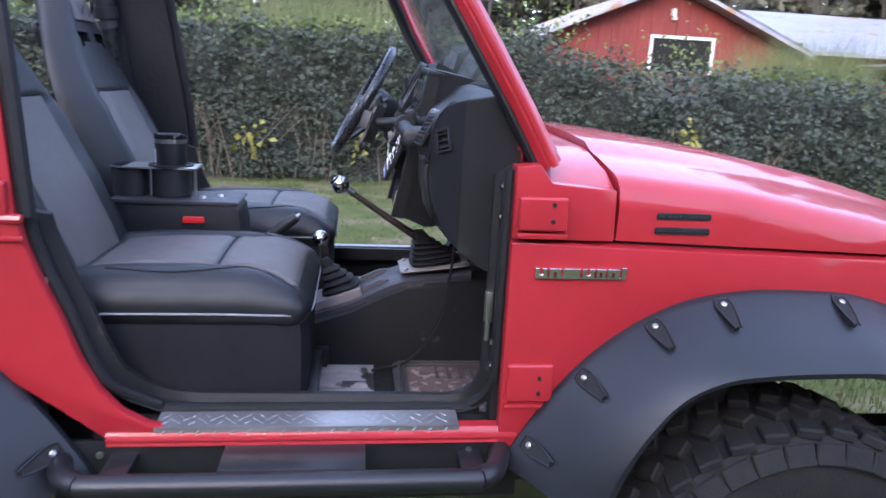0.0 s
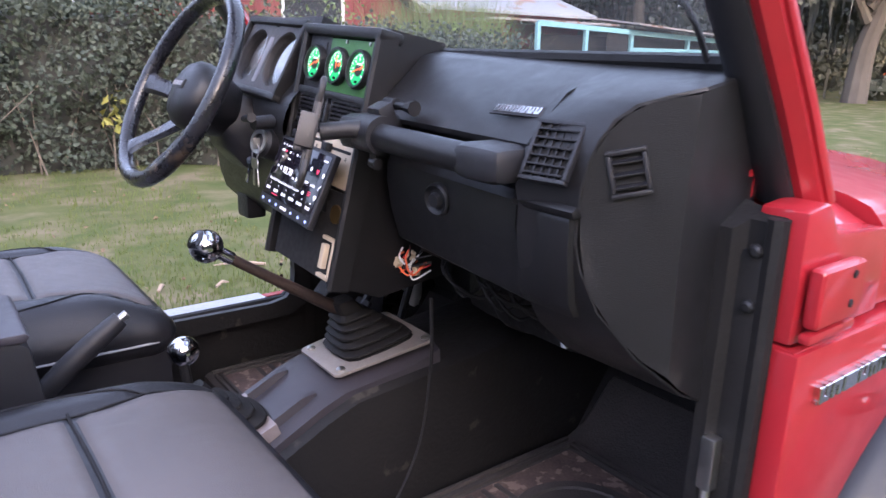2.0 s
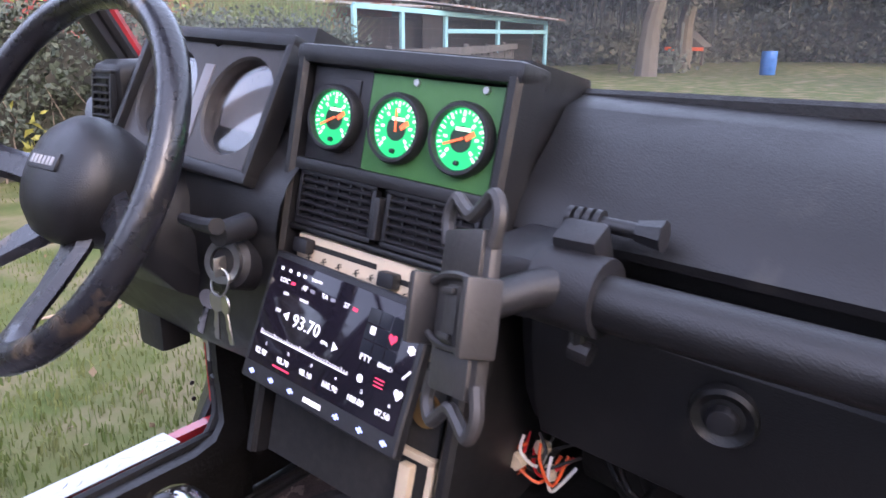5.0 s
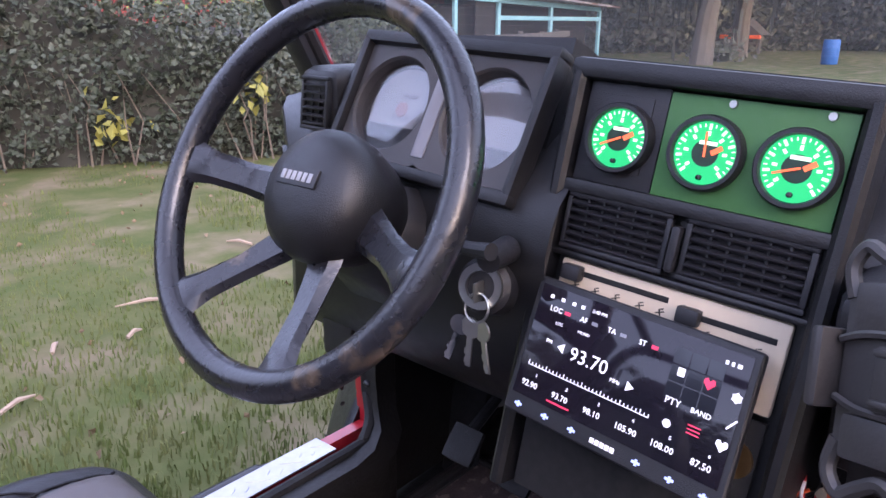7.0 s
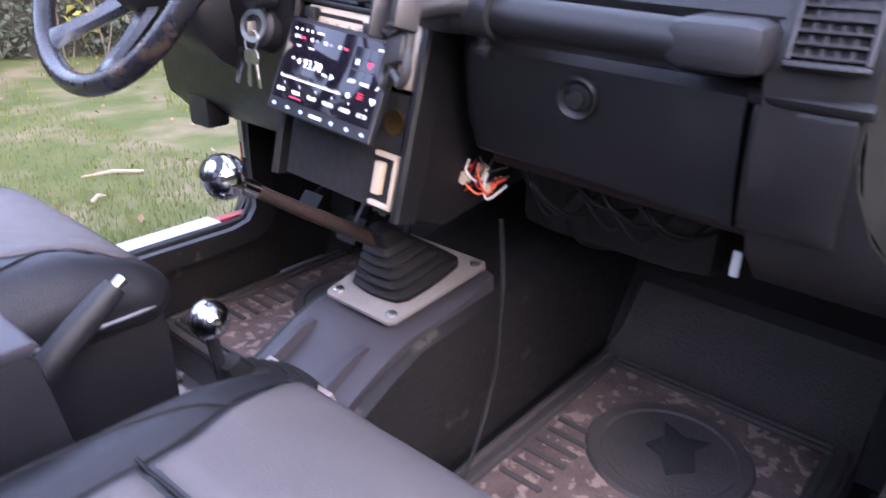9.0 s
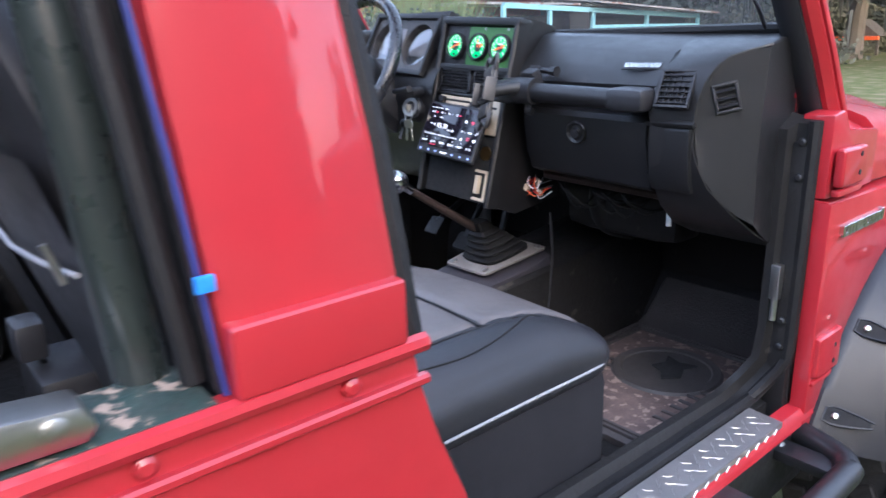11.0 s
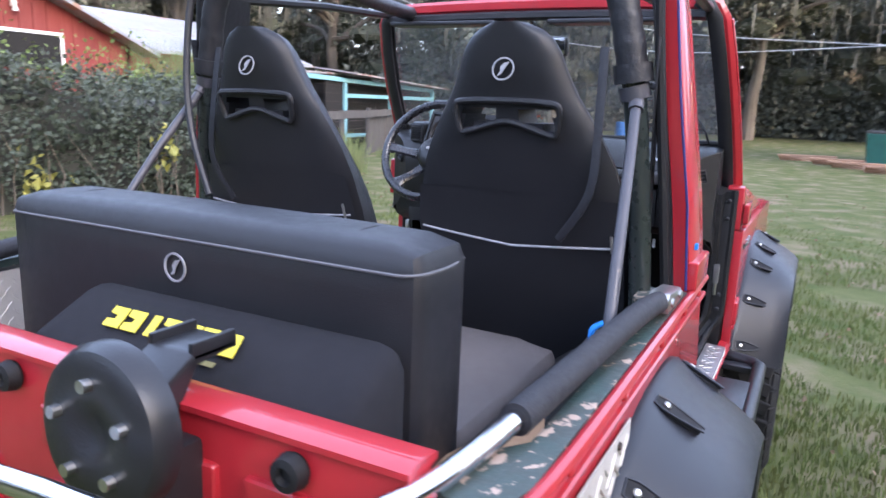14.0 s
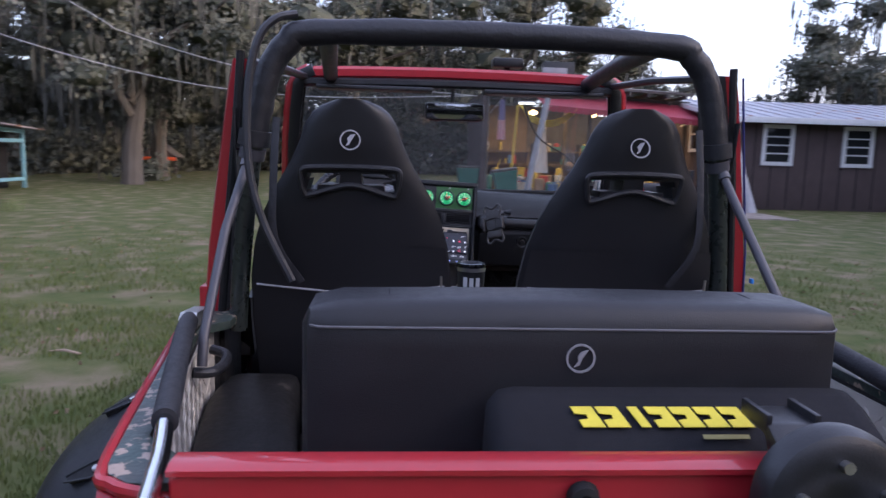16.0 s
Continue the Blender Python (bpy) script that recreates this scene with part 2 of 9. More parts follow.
# the same black vinyl made greyer: the sky's sheen is put into its colour
LEATHER_SHEEN = mat("seat_vinyl_sheen", (0.082, 0.072, 0.069), (0.118, 0.103, 0.098), rough=0.42, scale=6, bump=0.25, grain=700)
FABRIC = mat("seat_fabric", (0.011, 0.011, 0.0135), (0.018, 0.018, 0.021), rough=0.9, scale=9, bump=0.4, grain=1200, spec=0.25)
FOAM = mat("foam_sleeve", (0.013, 0.013, 0.016), (0.022, 0.022, 0.026), rough=0.65, scale=9, bump=0.4, grain=300)
VINYL = mat("padded_vinyl", (0.012, 0.012, 0.015), (0.021, 0.021, 0.025), rough=0.42, scale=8, bump=0.5, grain=70)
PIPING_DULL = mat("dull_piping", (0.12, 0.12, 0.13), rough=0.6, scale=40)
PIPING = mat("grey_piping", (0.30, 0.30, 0.32), rough=0.6, scale=40)
GREY_BAR = mat("grey_bar_paint", (0.050, 0.049, 0.058), (0.070, 0.067, 0.076), rough=0.36, scale=12, bump=0.1, grain=200, spots=(0.16, 0.14, 0.12), spot_scale=26, spot_at=0.72)
CHROME = mat("chrome", (0.70, 0.70, 0.71), (0.60, 0.60, 0.61), rough=0.10, metal=1.0, scale=20)
STEEL = mat("zinc_steel", (0.58, 0.58, 0.56), (0.46, 0.45, 0.43), rough=0.3, metal=1.0, scale=14, bump=0.1, grain=90)
DIAMOND = mat("diamond_plate_metal", (0.54, 0.52, 0.51), (0.42, 0.40, 0.39), rough=0.38, metal=0.9, scale=9, bump=0.08, grain=120)
DIAMOND_DULL = mat("dull_diamond_plate", (0.50, 0.47, 0.42), (0.38, 0.35, 0.31), rough=0.48, metal=0.15, scale=6, bump=0.1, grain=120)
GREEN_WORN = mat("worn_green_paint", (0.016, 0.050, 0.043), (0.045, 0.042, 0.036), rough=0.4, scale=8, bump=0.4, grain=90, spots=(0.34, 0.25, 0.19), spot_scale=42, spot_at=0.60)
GREEN_TUBE = mat("dark_green_tube", (0.014, 0.022, 0.020), (0.024, 0.027, 0.025), rough=0.25, scale=6, coat=0.4, spots=(0.06, 0.048, 0.035), spot_scale=18, spot_at=0.69)
GREEN_PANEL = mat("green_panel", (0.060, 0.185, 0.055), (0.050, 0.16, 0.045), rough=0.5, scale=20)
CREAM = mat("cream_plastic", (0.62, 0.52, 0.38), (0.55, 0.45, 0.33), rough=0.45, scale=20)
CONSOLE = mat("console_plastic", (0.036, 0.033, 0.040), (0.055, 0.050, 0.058), rough=0.34, scale=6, bump=0.25, grain=600)
FLOOR_METAL = mat("floor_metal", (0.40, 0.37, 0.37), (0.24, 0.21, 0.21), rough=0.5, scale=7, bump=0.3, grain=60, spots=(0.035, 0.03, 0.03), spot_scale=12, spot_at=0.55)
MAT_RUBBER = mat("dusty_rubber_mat", (0.030, 0.028, 0.028), (0.075, 0.064, 0.060), rough=0.55, scale=6, bump=0.4, grain=200)
MAT_CAMO = mat("leafy_mat_insert", (0.17, 0.115, 0.10), (0.060, 0.044, 0.040), rough=0.7, scale=22, bump=0.4, grain=150, spots=(0.27, 0.20, 0.17), spot_scale=45, spot_at=0.58)
RUST = mat("rusty_steel", (0.050, 0.030, 0.023), (0.026, 0.019, 0.017), rough=0.55, metal=0.3, scale=15, bump=0.4, grain=150)
WORN_WHEEL = mat("worn_wheel_rim", (0.010, 0.010, 0.013), (0.017, 0.017, 0.021), rough=0.24, scale=5, coat=0.3, bump=0.15, grain=200, spots=(0.075, 0.056, 0.040), spot_scale=13, spot_at=0.64)
DULL_BLACK = mat("dull_black", (0.010, 0.010, 0.011), (0.015, 0.015, 0.016), rough=0.8, scale=12)
SMOKE = mat("dark_glass", (0.008, 0.008, 0.010), (0.010, 0.010, 0.012), rough=0.06, scale=4, rough2=0.10)
DIAL = mat("dial_face", (0.26, 0.255, 0.265), (0.20, 0.195, 0.205), rough=0.5, scale=10)
WHITE_PLASTIC = mat("white_plastic", (0.70, 0.70, 0.70), rough=0.4, scale=20)
ORANGE = mat("orange_plastic", (0.80, 0.12, 0.03), rough=0.4, scale=30)
RED_PLASTIC = mat("red_plastic", (0.75, 0.03, 0.035), rough=0.35, scale=30)
BLUE_TAPE = mat("blue_tape", (0.03, 0.25, 0.72), rough=0.6, scale=30, bump=0.3, grain=120)
YELLOW = mat("yellow_print", (0.72, 0.60, 0.04), rough=0.6, scale=40)
GLASS = clear("windscreen_glass", (0.84, 0.88, 0.86), 0.03, 0.07)
CLEAR = clear("clear_lens", (0.96, 0.96, 0.96), 0.04)
MIRROR = mat("mirror_glass", (0.42, 0.42, 0.44), rough=0.03, metal=1.0, rough2=0.05, scale=3)
GLOW_GREEN = glow("green_backlight", (0.0, 0.62, 0.17), 0.55)
GLOW_WHITE = glow("lit_white_marks", (0.65, 1.0, 0.65), 0.9)
GLOW_RED = glow("lit_red_mark", (1.0, 0.16, 0.05), 0.9)
SCREEN_DARK = mat("screen_glass", (0.010, 0.010, 0.014), (0.016, 0.012, 0.020), rough=0.05, rough2=0.07, scale=12)
PIX_WHITE = glow("lit_pixels", (0.9, 0.9, 0.95), 0.9)
PIX_RED = glow("lit_red_pixels", (0.9, 0.05, 0.12), 0.7)
PIX_BLUE = glow("lit_blue_key", (0.40, 0.50, 1.0), 1.0)

# ---- the car: bodywork ----
HW = 0.693
car = thing("off_road_car", "red open two-door off-road car with its doors and top taken off", "car")


def driver_side(bm):
    """The driver's door opening sits a little higher and reaches further forward: the same parts, refitted to it."""
    for v in bm.verts:
        v.co.x = float(np.interp(v.co.x, (-0.40, 0.0, 0.25), (-0.40, 0.098, 0.25))) if -0.40 < v.co.x < 0.25 else v.co.x
        v.co.z = float(np.interp(v.co.z, (0.66, 0.716, 1.0), (0.66, 0.760, 1.0))) if 0.66 < v.co.z < 1.0 else v.co.z
    return bm


def tuck(bm):
    """Behind the door the driver's side of the body runs in a little, as far as the rear corner."""
    bmesh.ops.bisect_plane(bm, geom=bm.verts[:] + bm.edges[:] + bm.faces[:], plane_co=(-1.25, 0, 0), plane_no=(1, 0, 0))
    for v in bm.verts:
        if v.co.x < -1.25 and v.co.y > 0.3:
            v.co.y += 0.155 * (v.co.x + 1.25)
    return bm


REFIT = ("quarter_panel", "rocker_panel", "front_fender", "door_jamb", "door_seal", "hinge_post", "hinge_bolt", "inner_sill", "check_strap", "lower_side_lining", "hinge_pad", "pad_lip")


def both(name, make, material, parent=None, label=""):
    """A part on each side of the car: make() gives the right-hand one."""
    a = part(name, make(), material, parent or car, label)
    b = part(name, tuck(driver_side(flip(make())) if name in REFIT else flip(make())), material, parent or car, label)
    return a, b


DOOR = [(-0.882, 1.125), (-0.874, 1.08), (-0.855, 1.02), (-0.822, 0.94), (-0.795, 0.86), (-0.765, 0.80), (-0.728, 0.755), (-0.68, 0.727), (-0.62, 0.716),
        (-0.07, 0.716), (-0.035, 0.726), (-0.012, 0.75), (0.0, 0.79), (0.002, 0.85), (0.002, 1.235)]
FRONT_ARCH = [(0.05, 0.66), (0.15, 0.81), (0.25, 0.90), (0.37, 0.955), (0.50, 0.975), (0.62, 0.975), (0.76, 0.955), (0.88, 0.89), (0.97, 0.80), (1.05, 0.66)]
REAR_ARCH = [(-0.85, 0.66), (-0.95, 0.80), (-1.05, 0.91), (-1.14, 0.975), (-1.24, 1.01), (-1.36, 1.015), (-1.50, 1.0), (-1.64, 0.92), (-1.75, 0.80), (-1.82, 0.66)]


def quarter():
    o = [(-1.93, 1.125)] + DOOR[:9] + [(-0.62, 0.685), (-0.757, 0.700), (-0.842, 0.765), (-0.918, 0.82)] + REAR_ARCH[2:] + [(-1.99, 0.68), (-2.0, 0.75), (-2.0, 1.06), (-1.985, 1.10), (-1.96, 1.12)]
    return prism(o, "y", -HW, -HW + 0.025, 0.003)


both("quarter_panel", quarter, RED)


def rocker():
    o = [(-HW + 0.028, 0.680), (-HW + 0.004, 0.680), (-HW - 0.003, 0.684), (-HW - 0.001, 0.690), (-HW - 0.006, 0.696), (-HW - 0.004, 0.706), (-HW + 0.004, 0.716), (-HW + 0.028, 0.717)]
    return loft([[(x, p[0], p[1]) for p in o] for x in (-0.755, -0.5, -0.2, 0.04)])


both("rocker_panel", rocker, RED)


def fender():
    o = [(0.002, 0.66), (0.002, 1.098), (1.30, 1.07), (1.33, 1.0), (1.33, 0.80), (1.25, 0.66)] + FRONT_ARCH[::-1]
    a = prism(o, "y", -HW - 0.004, -HW + 0.025, 0.004)
    ledge = loft([[(x, y, z + dz) for y, z in ((-HW - 0.004, 1.086), (-HW + 0.002, 1.099), (-HW + 0.03, 1.103), (-HW + 0.06, 1.103), (-HW + 0.06, 1.07), (-HW, 1.07))] for x, dz in ((0.004, 0), (0.5, -0.012), (1.30, -0.032))])
    return join(a, ledge)


both("front_fender", fender, RED)


def cowl_side():
    return prism([(0.004, 1.104), (0.004, 1.245), (0.05, 1.25), (0.075, 1.215), (0.204, 1.205), (0.207, 1.104)], "y", -HW + 0.008, -HW + 0.06, 0.006)


both("cowl_side", cowl_side, RED)


def hinge_pad(z0, z1):
    return lambda: join(box(0.010, 0.105, -HW - 0.014, -HW + 0.004, z0, z1, 0.008, 3))


for z0, z1 in ((1.125, 1.19), (0.775, 0.855)):
    for pad, s in zip(both("hinge_pad", hinge_pad(z0, z1), RED), (1, -1)):
        for dz in (0.020, 0.052):
            part("bolt_hole", lathe([(0.0045, 0), (0.0045, 0.002)], facing((0.075, s * (-HW - 0.0135), z0 + dz), (0, -s, 0)), 10), DULL_BLACK, pad)
    both("pad_lip", lambda: box(0.008, 0.108, -HW - 0.010, -HW + 0.004, z0 - 0.016, z0 - 0.004, 0.005), RED)


def hood_section(x):
    e = np.interp(x, (0.2, 0.475, 0.83, 1.30), (1.228, 1.205, 1.145, 1.04))
    c = np.interp(x, (0.2, 0.3, 0.55, 0.85, 1.30), (1.292, 1.288, 1.262, 1.215, 1.09))
    low = np.interp(x, (0.2, 1.3), (1.106, 1.076))
    half = [(-HW + 0.016, low), (-HW + 0.012, low + (e - low) * 0.5), (-HW + 0.020, e - 0.022), (-HW + 0.036, e - 0.004), (-HW + 0.065, e + 0.006),
            (-0.52, e + (c - e) * 0.40), (-0.47, e + (c - e) * 0.52), (-0.43, e + (c - e) * 0.78), (-0.25, e + (c - e) * 0.95), (-0.001, c)]
    return [(x, y, z) for y, z in half] + [(x, -y, z) for y, z in half[::-1]] + [(x, HW - 0.06, low - 0.0), (x, -HW + 0.06, low - 0.0)]


hood = part("hood", loft([hood_section(x) for x in (0.212, 0.24, 0.35, 0.47, 0.60, 0.75, 0.9, 1.05, 1.2, 1.30)]), RED, car)
cowl = part("cowl_top", loft([[(x, y, z) for y, z in ((-HW + 0.03, 1.205 + a), (-0.60, 1.235 + a), (-0.45, 1.268 + a), (0, 1.285 + a), (0.45, 1.268 + a), (0.60, 1.235 + a), (HW - 0.03, 1.205 + a), (HW - 0.05, 1.12), (-HW + 0.05, 1.12))] for x, a in ((0.06, 0.004), (0.13, 0.0), (0.206, -0.004))]), RED, car)
for z in (1.157, 1.128):
    for slot, s in zip(both("hood_vent", lambda: box(0.289, 0.402, -HW + 0.009, -HW + 0.03, z - 0.007, z + 0.007, 0.004), DULL_BLACK), (1, -1)):
        part("vent_mesh", box(0.292, 0.399, s * (-HW + 0.010), s * (-HW + 0.0085), z - 0.001, z + 0.001, 0.0004), BLACK_METAL, slot)
for s in (-1, 1):
    part("hood_stop", join(rod((0.215, s * 0.445, 1.250), (0.255, s * 0.445, 1.252), 0.012, 12), box(0.205, 0.235, s * 0.445 - 0.012, s * 0.445 + 0.012, 1.228, 1.25, 0.004)), RED, car)
    part("washer_nozzle", join(rod((0.03, s * 0.60, 1.245), (0.03, s * 0.60, 1.275), 0.008), rod((0.018, s * 0.60, 1.272), (0.045, s * 0.60, 1.272), 0.010)), RED, car)
    # plain bars in place of the maker's lettering on the fender
    badge = part("fender_badge", box(0.049, 0.231, s * (HW + 0.007) - 0.003, s * (HW + 0.007) + 0.003, 1.033, 1.038, 0.001), CHROME, car, "chrome badge of plain blocks")
    for k, (w, cut) in enumerate(((0.0235, 1), (0.0235, 0), (0.033, 2), (0.0235, 1), (0.0185, 0), (0.0235, 0), (0.010, -1))):
        x = 0.05 + (0, 0.026, 0.052, 0.0875, 0.1135, 0.1345, 0.1605)[k] * 1.07
        h = 0.0205 if k != 6 else 0.024
        outer = [(x, 1.033), (x + w, 1.033), (x + w, 1.033 + h), (x, 1.033 + h)]
        if cut == 0:
            outer = [(x, 1.033), (x + w * 0.36, 1.033), (x + w * 0.36, 1.046), (x + w * 0.6, 1.046), (x + w * 0.6, 1.033), (x + w, 1.033), (x + w, 1.033 + h), (x, 1.033 + h)]
        elif cut == 1:
            outer = [(x, 1.033), (x + w, 1.033), (x + w, 1.033 + h), (x + w * 0.6, 1.033 + h), (x + w * 0.6, 1.041), (x + w * 0.36, 1.041), (x + w * 0.36, 1.033 + h), (x, 1.033 + h)]
        part("badge_block", prism(outer, "y", s * (HW + 0.0075) - 0.0045, s * (HW + 0.0075) + 0.0045, 0.0008, 1), CHROME, badge)
part("grille", prism([(-0.60, 0.72), (0.60, 0.72), (0.60, 1.06), (-0.60, 1.06)], "x", 1.29, 1.33, 0.01), BLACK_PLASTIC, car)
part("front_bumper", box(1.34, 1.46, -0.66, 0.66, 0.56, 0.70, 0.02), BLACK_METAL, car)
for s in (-1, 1):
    part("headlight", lathe([(0.02, 0.02), (0.06, 0.017), (0.085, 0.0), (0.09, -0.02)], facing((1.335, s * 0.47, 0.92), (1, 0, 0)), 24), CLEAR, car)
part("front_panel", box(1.25, 1.30, -HW + 0.03, HW - 0.03, 0.66, 1.06, 0.01), RED, car)

# windscreen frame
WS = [(0.078, 0.640, 1.245), (0.02, 0.634, 1.345), (-0.045, 0.626, 1.45), (-0.105, 0.616, 1.545), (-0.165, 0.601, 1.66), (-0.205, 0.585, 1.755), (-0.215, 0.565, 1.790), (-0.222, 0.53, 1.805)]


def rect_sweep(pts, w, d, wide=(1, 0, 0)):
    secs = []
    P = [Vector(p) for p in pts]
    for i, p in enumerate(P):
        t = (P[min(i + 1, len(P) - 1)] - P[max(i - 1, 0)]).normalized()
        a = (Vector(wide) - t * Vector(wide).dot(t)).normalized()
        b = t.cross(a)
        c = 0.25
        secs.append([p + a * w * u + b * d * v for u, v in ((-.5, -.5 + c), (-.5 + c, -.5), (.5 - c, -.5), (.5, -.5 + c), (.5, .5 - c), (.5 - c, .5), (-.5 + c, .5), (-.5, .5 - c))])
    return loft(secs)


both("windscreen_pillar", lambda: rect_sweep([(x, -y, z) for x, y, z in WS], 0.042, 0.050), RED)
both("pillar_ridge", lambda: rect_sweep([(x + 0.004, -y - 0.027, z) for x, y, z in WS[:6]], 0.014, 0.008), RED)
part("windscreen_header", rect_sweep([(-0.224, y, 1.806 - 0.010 * (y / 0.53) ** 2) for y in np.linspace(-0.54, 0.54, 13)], 0.055, 0.045), RED, car)
part("header_trim", rect_sweep([(-0.240, y, 1.772 - 0.008 * (y / 0.53) ** 2) for y in np.linspace(-0.545, 0.545, 9)], 0.05, 0.03), BLACK_PLASTIC, car)
part("windscreen_base", rect_sweep([(0.070, y, 1.262) for y in np.linspace(-0.62, 0.62, 9)], 0.05, 0.05), RED, car)
both("pillar_trim", lambda: rect_sweep([(x - 0.026, -y + 0.016, z) for x, y, z in WS], 0.022, 0.040), BLACK_PLASTIC)
pane = part("windscreen_glass", loft([[(0.052, -0.612, 1.29), (0.060, -0.3, 1.29), (0.062, 0, 1.29), (0.060, 0.3, 1.29), (0.052, 0.612, 1.29)],
                                      [(-0.075, -0.598, 1.53), (-0.068, -0.3, 1.53), (-0.066, 0, 1.53), (-0.068, 0.3, 1.53), (-0.075, 0.598, 1.53)],
                                      [(-0.208, -0.56, 1.785), (-0.204, -0.3, 1.785), (-0.203, 0, 1.785), (-0.204, 0.3, 1.785), (-0.208, 0.56, 1.785)]], closed=False), GLASS, car)
pane.visible_shadow = False
part("lower_glass_seal", tube([(0.006, y, 1.382) for y in np.linspace(-0.60, 0.60, 7)], 0.011, 8), RUBBER, car)
both("side_glass_seal", lambda: tube([(x - 0.012, -y + 0.032, z) for x, y, z in WS[:7]], 0.010, 8), RUBBER)
part("aerial_wire", tube(smooth_line([(0.01, -0.565, 1.345), (-0.02, -0.535, 1.44), (-0.055, -0.44, 1.53), (-0.09, -0.32, 1.60), (-0.12, -0.25, 1.72)], 6), 0.0035, 6), RUBBER, car)
for y0, y1 in ((0.10, 0.50), (-0.50, -0.08)):
    part("sun_visor", box(-0.32, -0.232, y0, y1, 1.738, 1.752, 0.006, 3), BLACK_PLASTIC, car)
mirror = part("mirror_housing", cushion(-0.165, -0.135, -0.10, 0.12, 1.648, 1.715, 0.014), BLACK_PLASTIC, car)
part("mirror_glass", box(-0.1675, -0.164, -0.093, 0.113, 1.654, 1.709, 0.001), MIRROR, mirror)
part("mirror_stem", tube([(-0.14, 0.02, 1.71), (-0.17, 0.02, 1.755), (-0.225, 0.02, 1.77)], 0.007, 8), BLACK_PLASTIC, car)
part("light_pod", join(box(-0.215, -0.145, -0.23, -0.12, 1.842, 1.875, 0.006), box(-0.19, -0.17, -0.185, -0.165, 1.815, 1.85, 0.003)), BLACK_METAL, car, "small roof lamp pod")

# rear door pillars, roof rails and the roll cage
BP = [(-0.884, -1.046, 0.690, 1.12), (-0.900, -1.058, 0.672, 1.30), (-0.926, -1.070, 0.640, 1.52), (-0.945, -1.078, 0.618, 1.67), (-0.955, -1.082, 0.605, 1.735)]


def b_pillar():
    return loft([[(f, -y, z), (f - 0.012, -y - 0.006, z), ((f + r) / 2, -y - 0.007, z), (r + 0.012, -y - 0.006, z), (r, -y, z), (r, -y + 0.03, z), (f, -y + 0.03, z)] for f, r, y, z in BP])


both("door_pillar", b_pillar, RED)
both("pillar_patch", lambda: box(-1.050, -0.892, -0.703, -0.68, 1.128, 1.188, 0.006, 3), RED)
both("pillar_seal", lambda: tube([(f + 0.012, -y + 0.02, z) for f, r, y, z in BP], 0.016, 8), RUBBER)
both("pillar_lining", lambda: loft([[(f + 0.004, -y + 0.031, z), (r - 0.004, -y + 0.031, z), (r - 0.004, -y + 0.045, z), (f + 0.004, -y + 0.045, z)] for f, r, y, z in BP]), VINYL, label="black lining of the pillar")
both("roof_rail", lambda: rect_sweep([(-0.235, -0.548, 1.782), (-0.6, -0.572, 1.770), (-0.985, -0.590, 1.738)], 0.03, 0.022, (0, 1, 0)), BLACK_METAL)
HOOP = [(-1.085, 0.602, 1.09), (-1.095, 0.590, 1.25), (-1.105, 0.572, 1.42), (-1.112, 0.552, 1.56), (-1.118, 0.533, 1.65), (-1.120, 0.513, 1.715), (-1.122, 0.474, 1.768), (-1.123, 0.41, 1.794), (-1.124, 0.0, 1.804)]
both("hoop_leg", lambda: tube([(x, -y, z) for x, y, z in smooth_line(HOOP[:5], 4)], 0.0225, 16), GREEN_TUBE, label="dark green painted hoop tube")
pad_line = smooth_line([(x, -y, z) for x, y, z in HOOP[3:]] + [(x, y, z) for x, y, z in HOOP[3:-1][::-1]], 6)
part("hoop_padding", tube(pad_line, [0.0295 + 0.003 * noise.noise(Vector((i * 0.9, 3, 1))) for i in range(len(pad_line))], 18), VINYL, car, "black wrapped padding on the hoop")
both("padding_cuff", lambda: tube([(-1.111, -0.556, 1.535), (-1.113, -0.551, 1.57)], 0.0375, 18), VINYL)
both("cage_bar", lambda: tube([(-1.115, -0.385, 1.790), (-0.7, -0.42, 1.795), (-0.25, -0.455, 1.785)], 0.024, 12), VINYL)
both("seal_channel", lambda: tube(smooth_line([(-1.062, -0.645, 1.13), (-1.085, -0.618, 1.40), (-1.10, -0.595, 1.62), (-1.105, -0.585, 1.75)], 5), 0.010, 8), RUBBER)
both("rear_strut", lambda: tube([(-1.095, -0.562, 1.535), (-1.13, -0.569, 1.49), (-1.287, -0.599, 1.304), (-1.412, -0.623, 1.157), (-1.428, -0.626, 1.10)], 0.0105, 14), GREY_BAR)
both("strut_sleeve", lambda: tube([(-1.090, -0.561, 1.542), (-1.136, -0.570, 1.484)], 0.0145, 14), GREY_BAR)
both("strut_clamp", lambda: join(tube([(-1.108, -0.562, 1.505), (-1.112, -0.556, 1.530)], 0.030, 14), rod((-1.10, -0.54, 1.53), (-1.10, -0.60, 1.53), 0.006)), GREY_BAR)

# the folded top bow that lies along the tub's rim and round the tailgate
BOW = smooth_line([(-1.262, -0.670, 1.152), (-1.33, -0.666, 1.158), (-1.43, -0.660, 1.160), (-1.55, -0.652, 1.157), (-1.70, -0.642, 1.152), (-1.835, -0.632, 1.147)], 6)
both("bow_sleeve", lambda: tube(BOW, 0.0195, 16), FOAM, label="black foam sleeve on the top bow")
both("bow_latch", lambda: prism([(-1.272, 1.134), (-1.150, 1.132), (-1.142, 1.142), (-1.150, 1.160), (-1.262, 1.170), (-1.276, 1.160)], "y", -0.690, -0.652, 0.005), STEEL, label="bare steel latch bracket")
